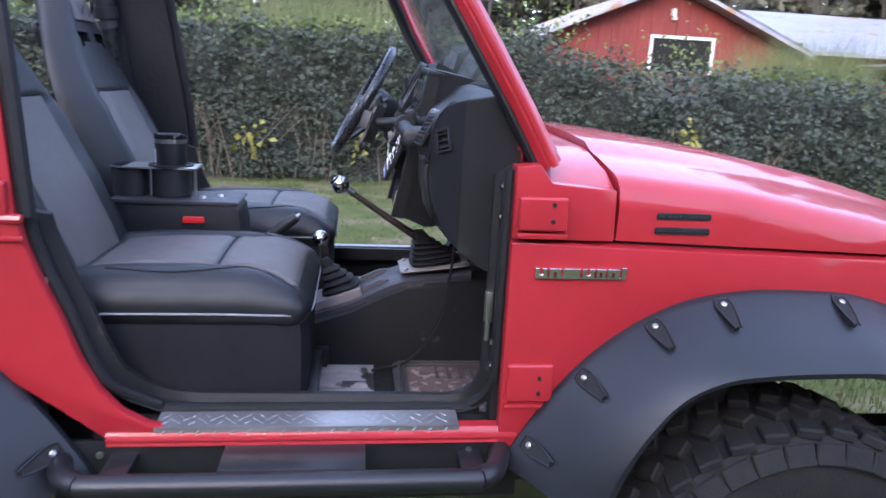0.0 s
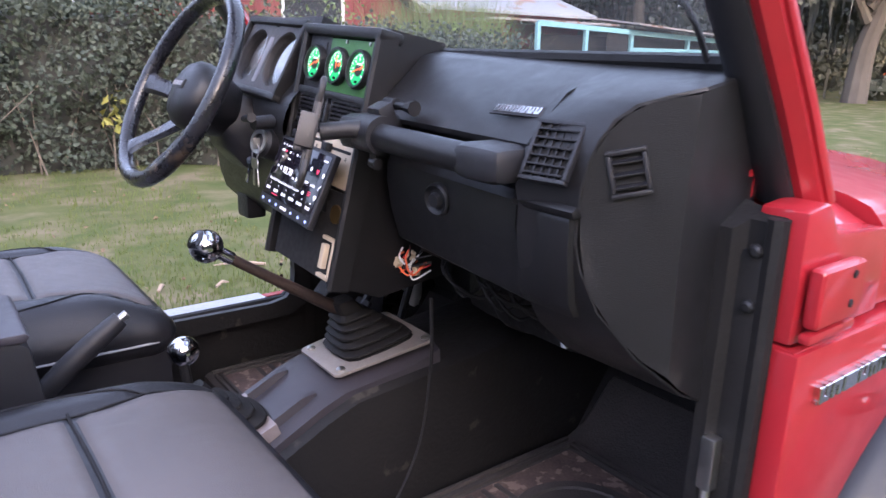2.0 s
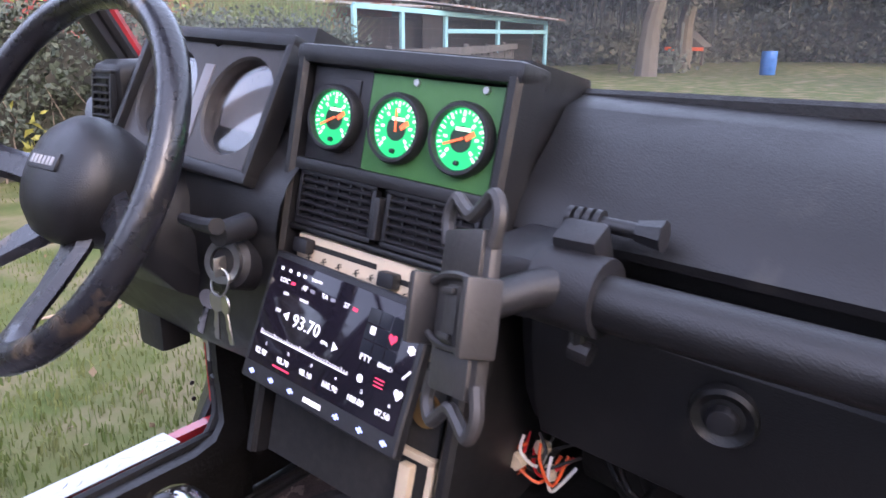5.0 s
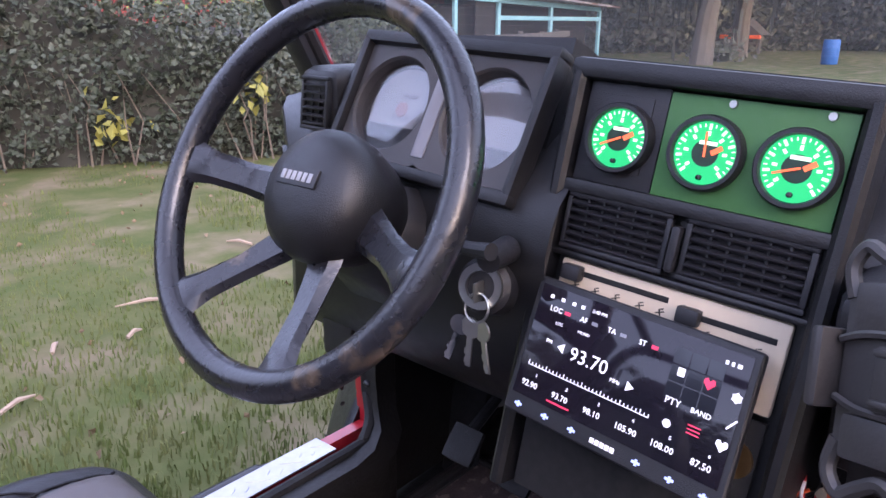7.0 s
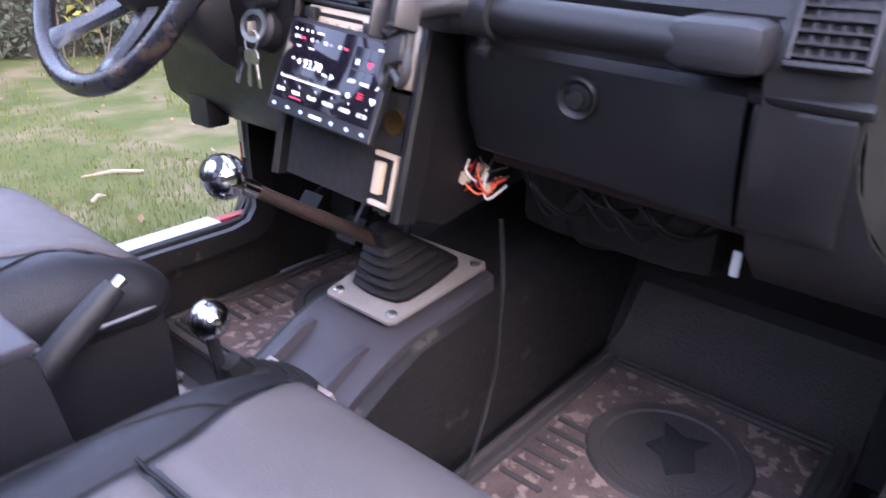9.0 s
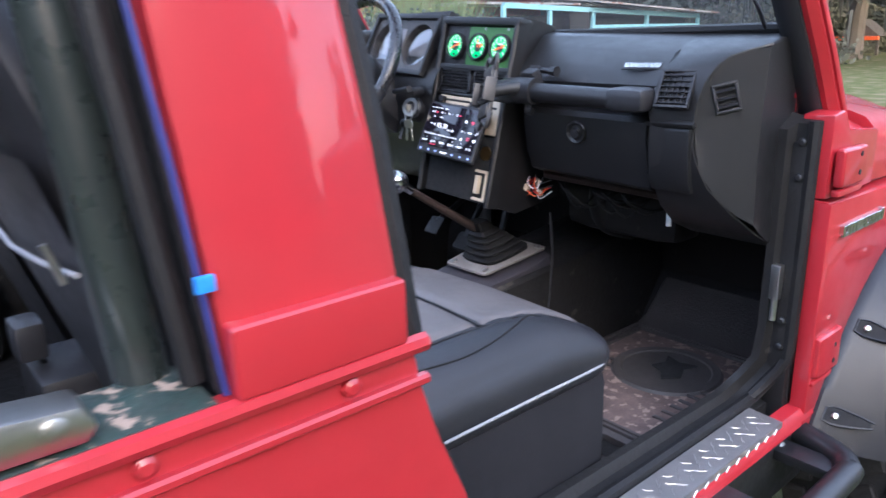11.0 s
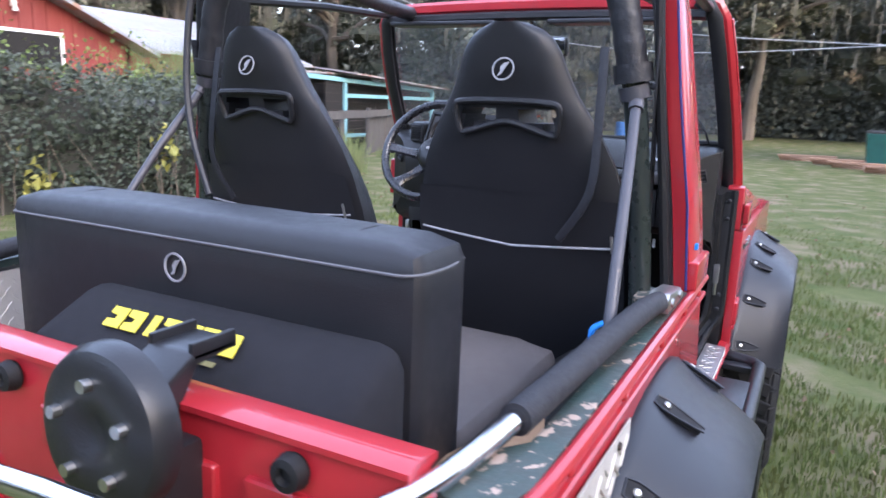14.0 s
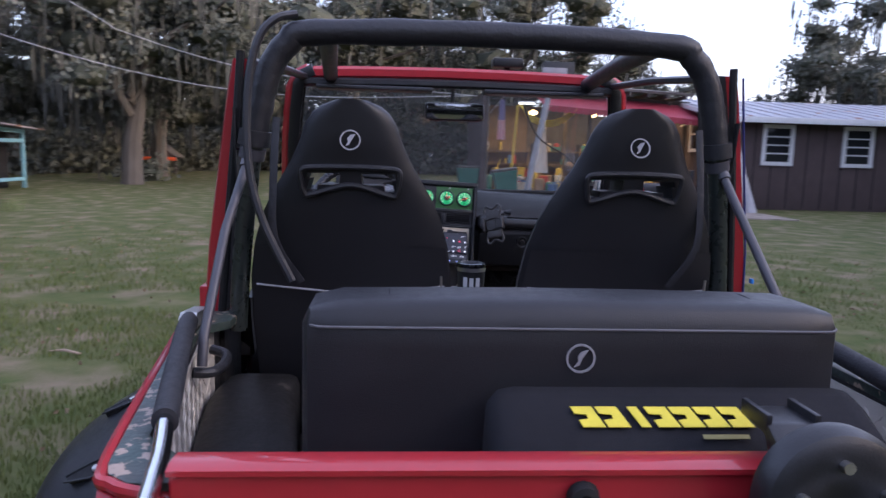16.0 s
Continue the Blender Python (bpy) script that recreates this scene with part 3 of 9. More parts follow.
for x in (-1.168, -1.245):
    both("latch_rivet", lambda: lathe([(0.008, 0), (0.008, 0.004), (0.003, 0.006)], facing((x, -0.690, 1.150), (0, -1, 0)), 10), STEEL)
HALF = [(-1.82, -0.633, 1.148), (-1.92, -0.621, 1.141), (-2.01, -0.606, 1.137), (-2.085, -0.570, 1.134), (-2.137, -0.510, 1.131), (-2.160, -0.43, 1.129), (-2.168, -0.27, 1.125)]
FAR = [(-2.188, -0.02, 1.117), (-2.206, 0.22, 1.112), (-2.212, 0.36, 1.113), (-2.190, 0.445, 1.118), (-2.13, 0.480, 1.124), (-2.0, 0.505, 1.134), (-1.92, 0.520, 1.139), (-1.82, 0.545, 1.148)]
bow = smooth_line(HALF + FAR, 6)
part("top_bow", tube(bow, 0.0125, 14), CHROME, car, "bright steel top bow")

# tub: rim, inner walls, floor, wheel boxes, tailgate
both("tub_rim", lambda: prism([(-1.06, -HW + 0.004), (-1.06, -0.60), (-1.16, -0.602), (-1.22, -0.652), (-1.84, -0.652), (-1.91, -0.60), (-1.985, -0.60), (-1.985, -HW + 0.04), (-1.96, -HW + 0.012), (-1.93, -HW + 0.004)], "z", 1.108, 1.129, 0.003), GREEN_WORN, label="worn dark green rim with flaking paint")
both("rim_bead", lambda: tube(smooth_line([(-0.87, -HW - 0.003, 1.122), (-1.4, -HW - 0.003, 1.122), (-1.90, -HW - 0.003, 1.122), (-1.975, -HW + 0.02, 1.121), (-2.0, -HW + 0.075, 1.120)], 6), 0.009, 8), RED)
both("belt_crease", lambda: rect_sweep([(-0.87, -HW - 0.003, 1.086), (-1.9, -HW - 0.003, 1.086)], 0.012, 0.010, (0, 1, 0)), RED)
for x in (-0.95, -1.12, -1.34, -1.597, -1.83):
    both("rim_bolt", lambda: lathe([(0.009, 0), (0.009, 0.004), (0.005, 0.007)], facing((x, -HW - 0.001, 1.104), (0, -1, 0)), 8), RED)
both("inner_wall", lambda: box(-1.95, -1.07, -0.668, -0.650, 0.72, 1.112, 0.002), INNER)
part("cargo_floor", box(-1.97, -0.95, -0.64, 0.64, 0.745, 0.765, 0.002), INNER, car)
both("wheel_box", lambda: cushion(-1.86, -1.05, -0.645, -0.44, 0.75, 0.985, 0.05, n=5), INNER, label="black inner wheel box with scuffed paint")
gate = part("tailgate", join(box(-2.005, -1.965, -0.60, 0.486, 0.72, 1.15, 0.008, 3), rect_sweep([(-1.985, -0.60, 1.152), (-1.985, 0.486, 1.152)], 0.055, 0.014)), RED, car)
for z0, z1 in ((1.04, 1.095), (0.86, 0.99)):
    for y0, y1 in ((-0.57, -0.40), (-0.36, -0.06), (0.05, 0.455)):
        part("gate_rib", box(-2.014, -2.0, y0, y1, z0, z1, 0.007, 3), RED, gate)
for y in (0.0, -0.46):
    part("gate_stop", lathe([(0.019, 0), (0.021, 0.004), (0.018, 0.018), (0.010, 0.020), (0.008, 0.012)], facing((-2.008, y - 0.007, 1.121), (-1, 0, 0)), 16), RUBBER, gate)
for y in (0.27, -0.212):
    part("gate_bolt", lathe([(0.012, 0), (0.011, 0.004), (0.004, 0.007)], facing((-1.99, y, 1.158), (0, 0, 1)), 10), WHITE_PLASTIC, gate)
both("corner_post", lambda: prism([(-1.99, -HW + 0.03), (-1.93, -HW + 0.006), (-1.93, -0.602), (-2.0, -0.602), (-2.0, -HW + 0.075)], "z", 0.70, 1.118, 0.004), RED)
for z in (0.86, 1.03):
    both("gate_hinge", lambda: box(-2.02, -1.985, -0.635, -0.57, z, z + 0.035, 0.006), RED)
CD = facing((-2.073, -0.279, 1.144), (-1, 0, 0.06))
carrier = part("spare_wheel_carrier", lathe([(0.018, 0.016), (0.030, 0.024), (0.072, 0.024), (0.084, 0.018), (0.0905, 0.006), (0.0905, -0.012), (0.05, -0.02)], CD, 44), BLACK_METAL, car, "black spare wheel carrier with no wheel")
part("carrier_back", box(-2.072, -2.01, -0.345, -0.215, 0.86, 1.125, 0.008), BLACK_METAL, carrier)
part("carrier_arm", prism([(-2.068, 1.12), (-2.03, 1.12), (-1.985, 1.190), (-1.925, 1.196), (-1.925, 1.206), (-1.99, 1.206), (-2.068, 1.16)], "y", -0.312, -0.242, 0.004), BLACK_METAL, carrier)
for y in (-0.312, -0.249):
    part("carrier_jaw", box(-1.992, -1.925, y, y + 0.008, 1.195, 1.217, 0.003), BLACK_METAL, carrier)
for a in range(5):
    an = radians(a * 72 + 20)
    part("carrier_stud", rod(CD @ Vector((0.052 * math.cos(an), 0.052 * math.sin(an), 0.022)), CD @ Vector((0.052 * math.cos(an), 0.052 * math.sin(an), 0.034)), 0.007, 10), STEEL, carrier)


def ridges(x0, x1, z0, z1, step=0.030):
    """Where the raised lozenges of a diamond plate sit: place and which way they lean."""
    out = []
    i = 0
    z = z0 + step / 2
    while z < z1 - step * 0.3:
        x = x0 + step / 2 + (i % 2) * step / 2
        k = i
        while x < x1 - step * 0.3:
            out.append((x, z, 1 if (k % 2) else -1))
            x += step
            k += 1
        z += step / 2
        i += 1
    return out


def lozenges(spots, place, length=0.019, wide=0.005, high=0.0016):
    bm = bmesh.new()
    for x, z, s in spots:
        c, n = math.cos(radians(45 * s)), math.sin(radians(45 * s))
        ring = [(length / 2, 0), (0, wide / 2), (-length / 2, 0), (0, -wide / 2)]
        vs = [bm.verts.new(place(x + u * c - v * n, z + u * n + v * c, 0)) for u, v in ring]
        top = [bm.verts.new(place(x + u * 0.75 * c - v * 0.5 * n, z + u * 0.75 * n + v * 0.5 * c, high)) for u, v in ring]
        bm.faces.new(top)
        for q in range(4):
            bm.faces.new((vs[q], vs[(q + 1) % 4], top[(q + 1) % 4], top[q]))
    return bm


def fit_side(bm, s):
    return tuck(driver_side(bm)) if s > 0 else bm


def fit_rear(bm, s):
    return tuck(bm) if s > 0 else bm


for s in (-1, 1):
    plate = part("corner_plate", fit_rear(prism([(-1.553, 1.055), (-1.553, 0.96), (-1.62, 0.93), (-1.71, 0.85), (-1.80, 0.72), (-1.975, 0.72), (-1.975, 1.04), (-1.95, 1.058)], "y", s * (HW + 0.004), s * (HW + 0.007), 0.001), s), DIAMOND_DULL, car, "dull diamond plate corner guard")
    inside = [q for q in ridges(-1.97, -1.555, 0.74, 1.055, 0.034) if q[1] > 0.98 or q[0] < -1.78]
    tagged(part("plate_tread", fit_rear(lozenges(inside, lambda x, z, h: (x, s * (HW + 0.007 + h * 1.8), z), 0.028, 0.0075), s), DIAMOND_DULL, plate), kind="stuff")
    for x, z in ((-1.62, 1.04), (-1.80, 1.03), (-1.93, 1.03), (-1.58, 0.985)):
        part("rivet", fit_rear(lathe([(0.007, 0), (0.005, 0.004)], facing((x, s * (HW + 0.007), z), (0, s, 0)), 8), s), RUST, plate)
    part("side_lamp", fit_rear(lathe([(0.042, 0), (0.040, 0.006), (0.02, 0.010)], facing((-1.735, s * (HW + 0.007), 0.955), (0, s, 0)), 24), s), RED_PLASTIC, car, "round red side reflector")
    wall = part("inner_plate", fit_rear(box(-1.93, -1.14, s * 0.650, s * 0.647, 0.90, 1.105, 0.001), s), DIAMOND_DULL, car, "diamond plate lining of the tub wall")
    tagged(part("plate_tread", fit_rear(lozenges(ridges(-1.92, -1.15, 0.91, 1.10, 0.034), lambda x, z, h: (x, s * (0.647 - h), z), 0.024, 0.007), s), DIAMOND_DULL, wall), kind="stuff")
    sill = part("sill_plate", fit_side(prism([(s * (HW + 0.0005), 0.700), (s * (HW + 0.0005), 0.7215), (s * (0.632 if s < 0 else 0.640), 0.7245), (s * (0.632 if s < 0 else 0.640), 0.7215), (s * (HW - 0.003), 0.7185), (s * (HW - 0.003), 0.70)], "x", -0.668, -0.078), s), DIAMOND, car, "bright diamond plate sill guard")
    tagged(part("plate_tread", fit_side(join(lozenges(ridges(-0.665, -0.08, 0.637 if s < 0 else 0.645, 0.690, 0.026), lambda x, y, h: (x, s * y, 0.7235 - (y - 0.64) * 0.05 + h)),
                                     lozenges([(x, 0.711, 1) for x in np.arange(-0.65, -0.09, 0.032)], lambda x, z, h: (x, s * (HW + 0.001 + h), z))), s), DIAMOND, sill), kind="stuff")
    loop = part("grab_loop", tube(smooth_line([(-1.27, s * 0.618, 1.09), (-1.29, s * 0.585, 1.085), (-1.34, s * 0.575, 1.08), (-1.40, s * 0.585, 1.08), (-1.42, s * 0.618, 1.085)], 5), 0.011, 10), BLACK_PLASTIC, car)
part("masking_tape", tube(smooth_line([(-1.405, -0.636, 1.150), (-1.42, -0.60, 1.135), (-1.425, -0.595, 1.10), (-1.44, -0.59, 1.07), (-1.43, -0.585, 1.045)], 4), [0.018, 0.016, 0.012, 0.009, 0.011, 0.012, 0.009, 0.008, 0.011, 0.012, 0.009, 0.006, 0.009, 0.011, 0.012, 0.008, 0.005], 6, squash=0.4), BLUE_TAPE, car, "torn blue masking tape")
part("tape_scrap", box(-1.070, -1.056, -0.700, -0.694, 1.218, 1.230, 0.001), BLUE_TAPE, car)
part("wire_run", tube([(-1.052, -0.684, 1.13), (-1.066, -0.672, 1.30), (-1.085, -0.640, 1.52), (-1.095, -0.615, 1.73)], 0.0028, 6), mat("blue_wire", (0.03, 0.035, 0.16), rough=0.4), car)

# flares over the wheels, with bolt pockets painted on as black patches
def flare(top, lip, s):
    t = smooth_line([(x, 0, z) for x, z in top], 5)
    l = smooth_line([(x, 0, z) for x, z in lip], 5)
    rows = []
    for a, b in zip(t, l):
        d = b - a
        rows.append([Vector((p.x, s * y, p.z)) for p, y in ((a + d * -0.02, HW - 0.004), (a + d * -0.02, HW + 0.010), (a + d * 0.05, HW + 0.024), (a + d * 0.28, HW + 0.062), (a + d * 0.55, HW + 0.118), (a + d * 0.80, HW + 0.158), (a + d * 0.95, HW + 0.172), (a + d * 1.05, HW + 0.168), (a + d * 1.16, HW + 0.14), (a + d * 1.12, HW + 0.12), (a + d * 0.9, HW + 0.13), (a + d * 0.4, HW + 0.06), (a + d * 0.15, HW - 0.004))])
    return loft(rows)


F_TOP = [(0.012, 0.640), (0.075, 0.745), (0.150, 0.845), (0.245, 0.928), (0.355, 0.985), (0.475, 1.010), (0.60, 1.014), (0.73, 1.005), (0.85, 0.965), (0.95, 0.89), (1.04, 0.78), (1.10, 0.66)]
F_LIP = [(0.170, 0.600), (0.200, 0.690), (0.245, 0.775), (0.305, 0.848), (0.385, 0.885), (0.48, 0.896), (0.60, 0.900), (0.70, 0.898), (0.79, 0.875), (0.86, 0.82), (0.92, 0.73), (0.96, 0.62)]
R_TOP = [(-0.785, 0.630), (-0.856, 0.745), (-0.945, 0.850), (-1.055, 0.945), (-1.150, 1.015), (-1.245, 1.045), (-1.36, 1.052), (-1.49, 1.040), (-1.60, 1.000), (-1.70, 0.92), (-1.79, 0.80), (-1.86, 0.66)]
R_LIP = [(-0.955, 0.595), (-1.000, 0.690), (-1.050, 0.780), (-1.110, 0.858), (-1.175, 0.905), (-1.26, 0.920), (-1.36, 0.925), (-1.46, 0.918), (-1.55, 0.885), (-1.62, 0.82), (-1.69, 0.73), (-1.73, 0.62)]
for s in (-1, 1):
    for top, lip, marks in ((F_TOP, F_LIP, (0.7, 2.1, 3.5, 4.75, 6.7, 8.2)), (R_TOP, R_LIP, (0.7, 2.1, 4.5, 6.75, 8.3))):
        fl = part("wheel_flare", flare(top, lip, s), FLARE, car, "black pocket-style plastic wheel flare")
        t, l = smooth_line([(x, 0, z) for x, z in top], 5), smooth_line([(x, 0, z) for x, z in lip], 5)
        for k in marks:
            i = int(k * 5)
            a, d = t[i], l[i] - t[i]
            along = (t[i + 1] - t[i - 1]).normalized()
            down = (Vector((0, s * 0.125, 0)) + d * 0.5).normalized()
            out = along.cross(down).normalized()
            out = out if out.y * s > 0 else -out
            base = a + d * 0.06 + Vector((0, s * (HW + 0.024), 0)) + out * 0.001
            ring = [(0.000, 0.011), (0.010, 0.015), (0.025, 0.014), (0.055, 0.009), (0.078, 0.004)]
            pts = [base + down * (u - 0.004) + along * v for u, v in ring] + [base + down * (u - 0.004) - along * v for u, v in ring[::-1]]
            # nearly flush black patch: the shade of a recessed pocket as colour
            bm = bmesh.new()
            vs = [bm.verts.new(p + out * 0.0008) for p in pts]
            bm.faces.new(vs)
            ex = bmesh.ops.extrude_face_region(bm, geom=bm.faces[:])
            bmesh.ops.translate(bm, verts=[v for v in ex["geom"] if isinstance(v, bmesh.types.BMVert)], vec=out * -0.02)
            pocket = part("bolt_pocket", bm, DULL_BLACK, fl)
            part("bolt_head", lathe([(0.0065, 0), (0.0065, 0.003), (0.004, 0.005)], facing(base + down * 0.013 + out * 0.001, out), 10), STEEL, pocket)
            lip = [base + down * (u - 0.0055 if u == 0 else u) + along * (v + 0.0015) + out * 0.001 for u, v in ring[::-1]] + [base + down * (u - 0.0055 if u == 0 else u) - along * (v + 0.0015) + out * 0.001 for u, v in ring]
            part("pocket_lip", tube(lip, 0.0022, 6), FLARE, pocket)


# wheels
def wheel(x, s, turn):
    c = (x, s * 0.715, 0.395)
    w = tagged(part("wheel", lathe([(0.02, -0.05), (0.09, -0.06), (0.14, -0.10), (0.175, -0.11), (0.185, -0.118), (0.19, 0.118), (0.175, 0.11), (0.15, 0.06), (0.08, 0.035), (0.02, 0.03)], facing(c, (0, s, 0)), 36), BLACK_METAL, car, "black steel wheel with a knobbly tyre"))
    part("tyre", hoop([(0.190, -0.115), (0.215, -0.130), (0.29, -0.138), (0.345, -0.130), (0.368, -0.115), (0.374, -0.06), (0.375, 0.06), (0.368, 0.115), (0.345, 0.130), (0.29, 0.138), (0.215, 0.130), (0.190, 0.115)], facing(c, (0, s, 0)), 60), TYRE, w, "black mud tyre")
    lugs = []
    for k in range(34):
        a = k * 2 * math.pi / 34 + turn
        for row, (y, wide, long, skew) in enumerate(((-0.098, 0.052, 0.050, 0.25), (-0.034, 0.050, 0.042, -0.5), (0.034, 0.050, 0.042, 0.5), (0.098, 0.052, 0.050, -0.25))):
            b = box(-long / 2, long / 2, -wide / 2, wide / 2, 0, 0.022, 0.004, 1)
            m = facing(c, (0, s, 0)) @ pose(0, 0, 0, 0, 0, math.degrees(a + (0.5 if row % 2 else 0) * 2 * math.pi / 34)) @ pose(0.370 - 0.008 * (row in (0, 3)), 0, y, 0, 90, 0) @ pose(0, 0, 0, 0, 0, 90 + math.degrees(skew)) @ pose(0, 0, 0, 0, 0, 0)
            lugs.append(moved(b, m))
        for y in (-1, 1):
            b = box(-0.022, 0.022, -0.03, 0.03, 0, 0.012, 0.003, 1)
            lugs.append(moved(b, facing(c, (0, s, 0)) @ pose(0, 0, 0, 0, 0, math.degrees(a)) @ pose(0.335, 0, y * 0.128, 0, 0, 0) @ pose(0, 0, 0, 0 if y > 0 else 180, y * 25, 0)))
    tagged(part("tyre_tread", join(*lugs), TYRE, w), kind="stuff")
    part("hub_cap", lathe([(0.01, 0.05), (0.045, 0.048), (0.055, 0.03), (0.06, -0.02)], facing((x, s * 0.74, 0.395), (0, s, 0)), 24), STEEL, w)


for x, a in ((0.60, 0.03), (-1.41, 0.11)):
    for s in (-1, 1):
        wheel(x, s, a)
    part("axle", rod((x, -0.68, 0.395), (x, 0.68, 0.395), 0.045, 14), BLACK_METAL, car)
    both("wheel_well", lambda: loft([[(p[0], -y, p[1]) for p in ((x - 0.31, 0.60), (x - 0.29, 0.76), (x - 0.20, 0.88), (x, 0.94), (x + 0.22, 0.92), (x + 0.38, 0.80), (x + 0.44, 0.66))] for y in (0.56, 0.69)], closed=False), DULL_BLACK)
    both("shock_absorber", lambda: tube([(x - 0.19, -0.615, 0.45), (x - 0.17, -0.60, 0.72), (x - 0.165, -0.595, 0.92)], [0.030, 0.030, 0.018], 14), mat("shock_paint", (0.45, 0.44, 0.42), rough=0.4, scale=14))
both("leaf_spring", lambda: tube(smooth_line([(0.05, -0.5, 0.52), (0.3, -0.5, 0.43), (0.56, -0.5, 0.40), (0.85, -0.5, 0.43), (1.1, -0.5, 0.52)], 4), 0.025, 8, squash=0.6), BLACK_METAL)
both("chassis_rail", lambda: box(-1.95, 1.30, -0.42, -0.34, 0.475, 0.565, 0.01), BLACK_METAL)

# side steps
both("sill_guard", lambda: box(-0.86, 0.05, -HW + 0.008, -HW + 0.02, 0.555, 0.690, 0.004), BLACK_METAL)
for x in (-0.77, -0.40, -0.055):
    both("guard_bolt", lambda: lathe([(0.008, 0), (0.006, 0.005)], facing((x, -HW + 0.006, 0.662), (0, -1, 0)), 8), STEEL)
both("step_bar", lambda: tube(smooth_line([(-0.84, -0.69, 0.664), (-0.81, -0.765, 0.664), (-0.77, -0.795, 0.664), (-0.70, -0.802, 0.664), (-0.12, -0.802, 0.664), (-0.05, -0.795, 0.664), (-0.015, -0.765, 0.664), (0.01, -0.69, 0.664)], 6), 0.022, 16), BLACK_METAL)


def tread():
    bm = box(-0.535, -0.265, -0.790, -0.69, 0.676, 0.684, 0.002)
    return bm


for st, s in zip(both("step_tread", tread, BLACK_METAL), (1, -1)):
    for x, y in ((-0.500, -0.740), (-0.40, -0.740), (-0.300, -0.740), (-0.450, -0.768), (-0.350, -0.768), (-0.450, -0.714), (-0.350, -0.714)):
        part("dimple_ring", hoop([(0.015, 0.0), (0.024, 0.0), (0.021, 0.009), (0.0155, 0.009)], facing((x, s * y, 0.684), (0, 0, 1)), 16), BLACK_METAL, st)
        part("dimple_hole", lathe([(0.0145, 0), (0.0145, 0.003)], facing((x, s * y, 0.6835), (0, 0, 1)), 14), DULL_BLACK, st)
for x in (-0.75, -0.40, -0.08):
    both("step_bracket", lambda: box(x, x + 0.05, -0.80, -0.66, 0.644, 0.664, 0.004), BLACK_METAL)

# strap that hangs from the hoop on the driver's side
part("hanging_strap", tube(smooth_line([(-1.125, 0.455, 1.832), (-1.150, 0.500, 1.815), (-1.165, 0.535, 1.765), (-1.175, 0.555, 1.66), (-1.19, 0.553, 1.50), (-1.205, 0.520, 1.37), (-1.222, 0.452, 1.235)], 6), 0.0095, 8), VINYL, car, "black strap looped over the hoop")

# ---- the car: cabin shell ----
part("cabin_floor", box(-0.98, 0.52, -0.66, 0.66, 0.575, 0.592, 0.002), INNER, car)
for s in (-1, 1):
    ribbed = part("ribbed_floor", box(-0.47, -0.235, s * 0.10, s * 0.61, 0.592, 0.600, 0.003), FLOOR_METAL, car, "bare ribbed floor metal with dirt")
    for k in range(5):
        part("floor_rib", cushion(-0.45, -0.25, s * (0.15 + k * 0.09) - 0.015, s * (0.15 + k * 0.09) + 0.015, 0.596, 0.612, 0.007, n=2), FLOOR_METAL, ribbed)
part("firewall", join(box(0.50, 0.52, -0.64, 0.64, 0.58, 1.10, 0.002), box(0.19, 0.52, -0.64, 0.64, 1.085, 1.10, 0.002), box(0.18, 0.20, -0.62, 0.62, 1.09, 1.19, 0.002), prism([(0.39, 0.59), (0.50, 0.59), (0.50, 0.73)], "y", -0.64, 0.64)), INNER, car)
part("rear_bulkhead", box(-0.97, -0.95, -0.64, 0.64, 0.58, 0.76, 0.002), INNER, car)


def jamb():
    """The black return of the door opening, inside the red edge."""
    o = [Vector((x, 0, z)) for x, z in DOOR]
    c = Vector((-0.42, 0, 1.0))
    rows = []
    for p in o:
        d = (c - p).normalized()
        q = p + d * 0.010
        r = p + d * 0.030
        k = 0.042 * max(0.0, min(1.0, (0.80 - p.z) / 0.08))
        rows.append([(p.x, -HW + 0.024 + k, p.z), (q.x, -HW + 0.030 + k, q.z), (q.x, -HW + 0.062 + k, q.z), (r.x, -HW + 0.070 + k, r.z), (r.x, -HW + 0.085 + k, r.z), (p.x - d.x * 0.02, -HW + 0.085 + k, p.z - d.z * 0.02)])
    return loft(rows, caps=True)


both("door_jamb", jamb, INNER)
both("door_seal", lambda: tube(smooth_line([(x + 0.006 * (1 if x < -0.4 else -1), -HW + 0.034 + 0.042 * max(0.0, min(1.0, (0.80 - z) / 0.08)), z + (0.008 if z < 0.8 else 0)) for x, z in DOOR], 3), 0.011, 8), RUBBER)
both("inner_sill", lambda: box(-0.80, 0.0, -0.634, -0.612, 0.585, 0.712, 0.004), INNER)
both("hinge_post", lambda: box(-0.012, 0.05, -0.662, -0.622, 0.60, 1.20, 0.008), INNER)
for z in (1.14, 1.20, 0.83, 0.88):
    both("hinge_bolt", lambda: lathe([(0.008, 0), (0.007, 0.004), (0.004, 0.006)], facing((-0.013, -0.645, z), (-1, 0, 0)), 8), BLACK_METAL)
both("check_strap", lambda: join(box(-0.030, -0.014, -0.640, -0.622, 0.92, 0.985, 0.003), rod((-0.022, -0.631, 0.92), (-0.022, -0.631, 0.88), 0.006)), STEEL)
both("lower_side_lining", lambda: box(0.0, 0.50, -0.664, -0.642, 0.60, 1.10, 0.003), INNER)
both("rear_side_lining", lambda: box(-1.06, -0.87, -0.655, -0.64, 0.60, 1.11, 0.003), INNER)
both("lock_striker", lambda: join(rod((-0.845, -0.66, 0.985), (-0.845, -0.61, 0.985), 0.007), box(-0.852, -0.846, -0.67, -0.62, 0.955, 1.01, 0.002)), STEEL)

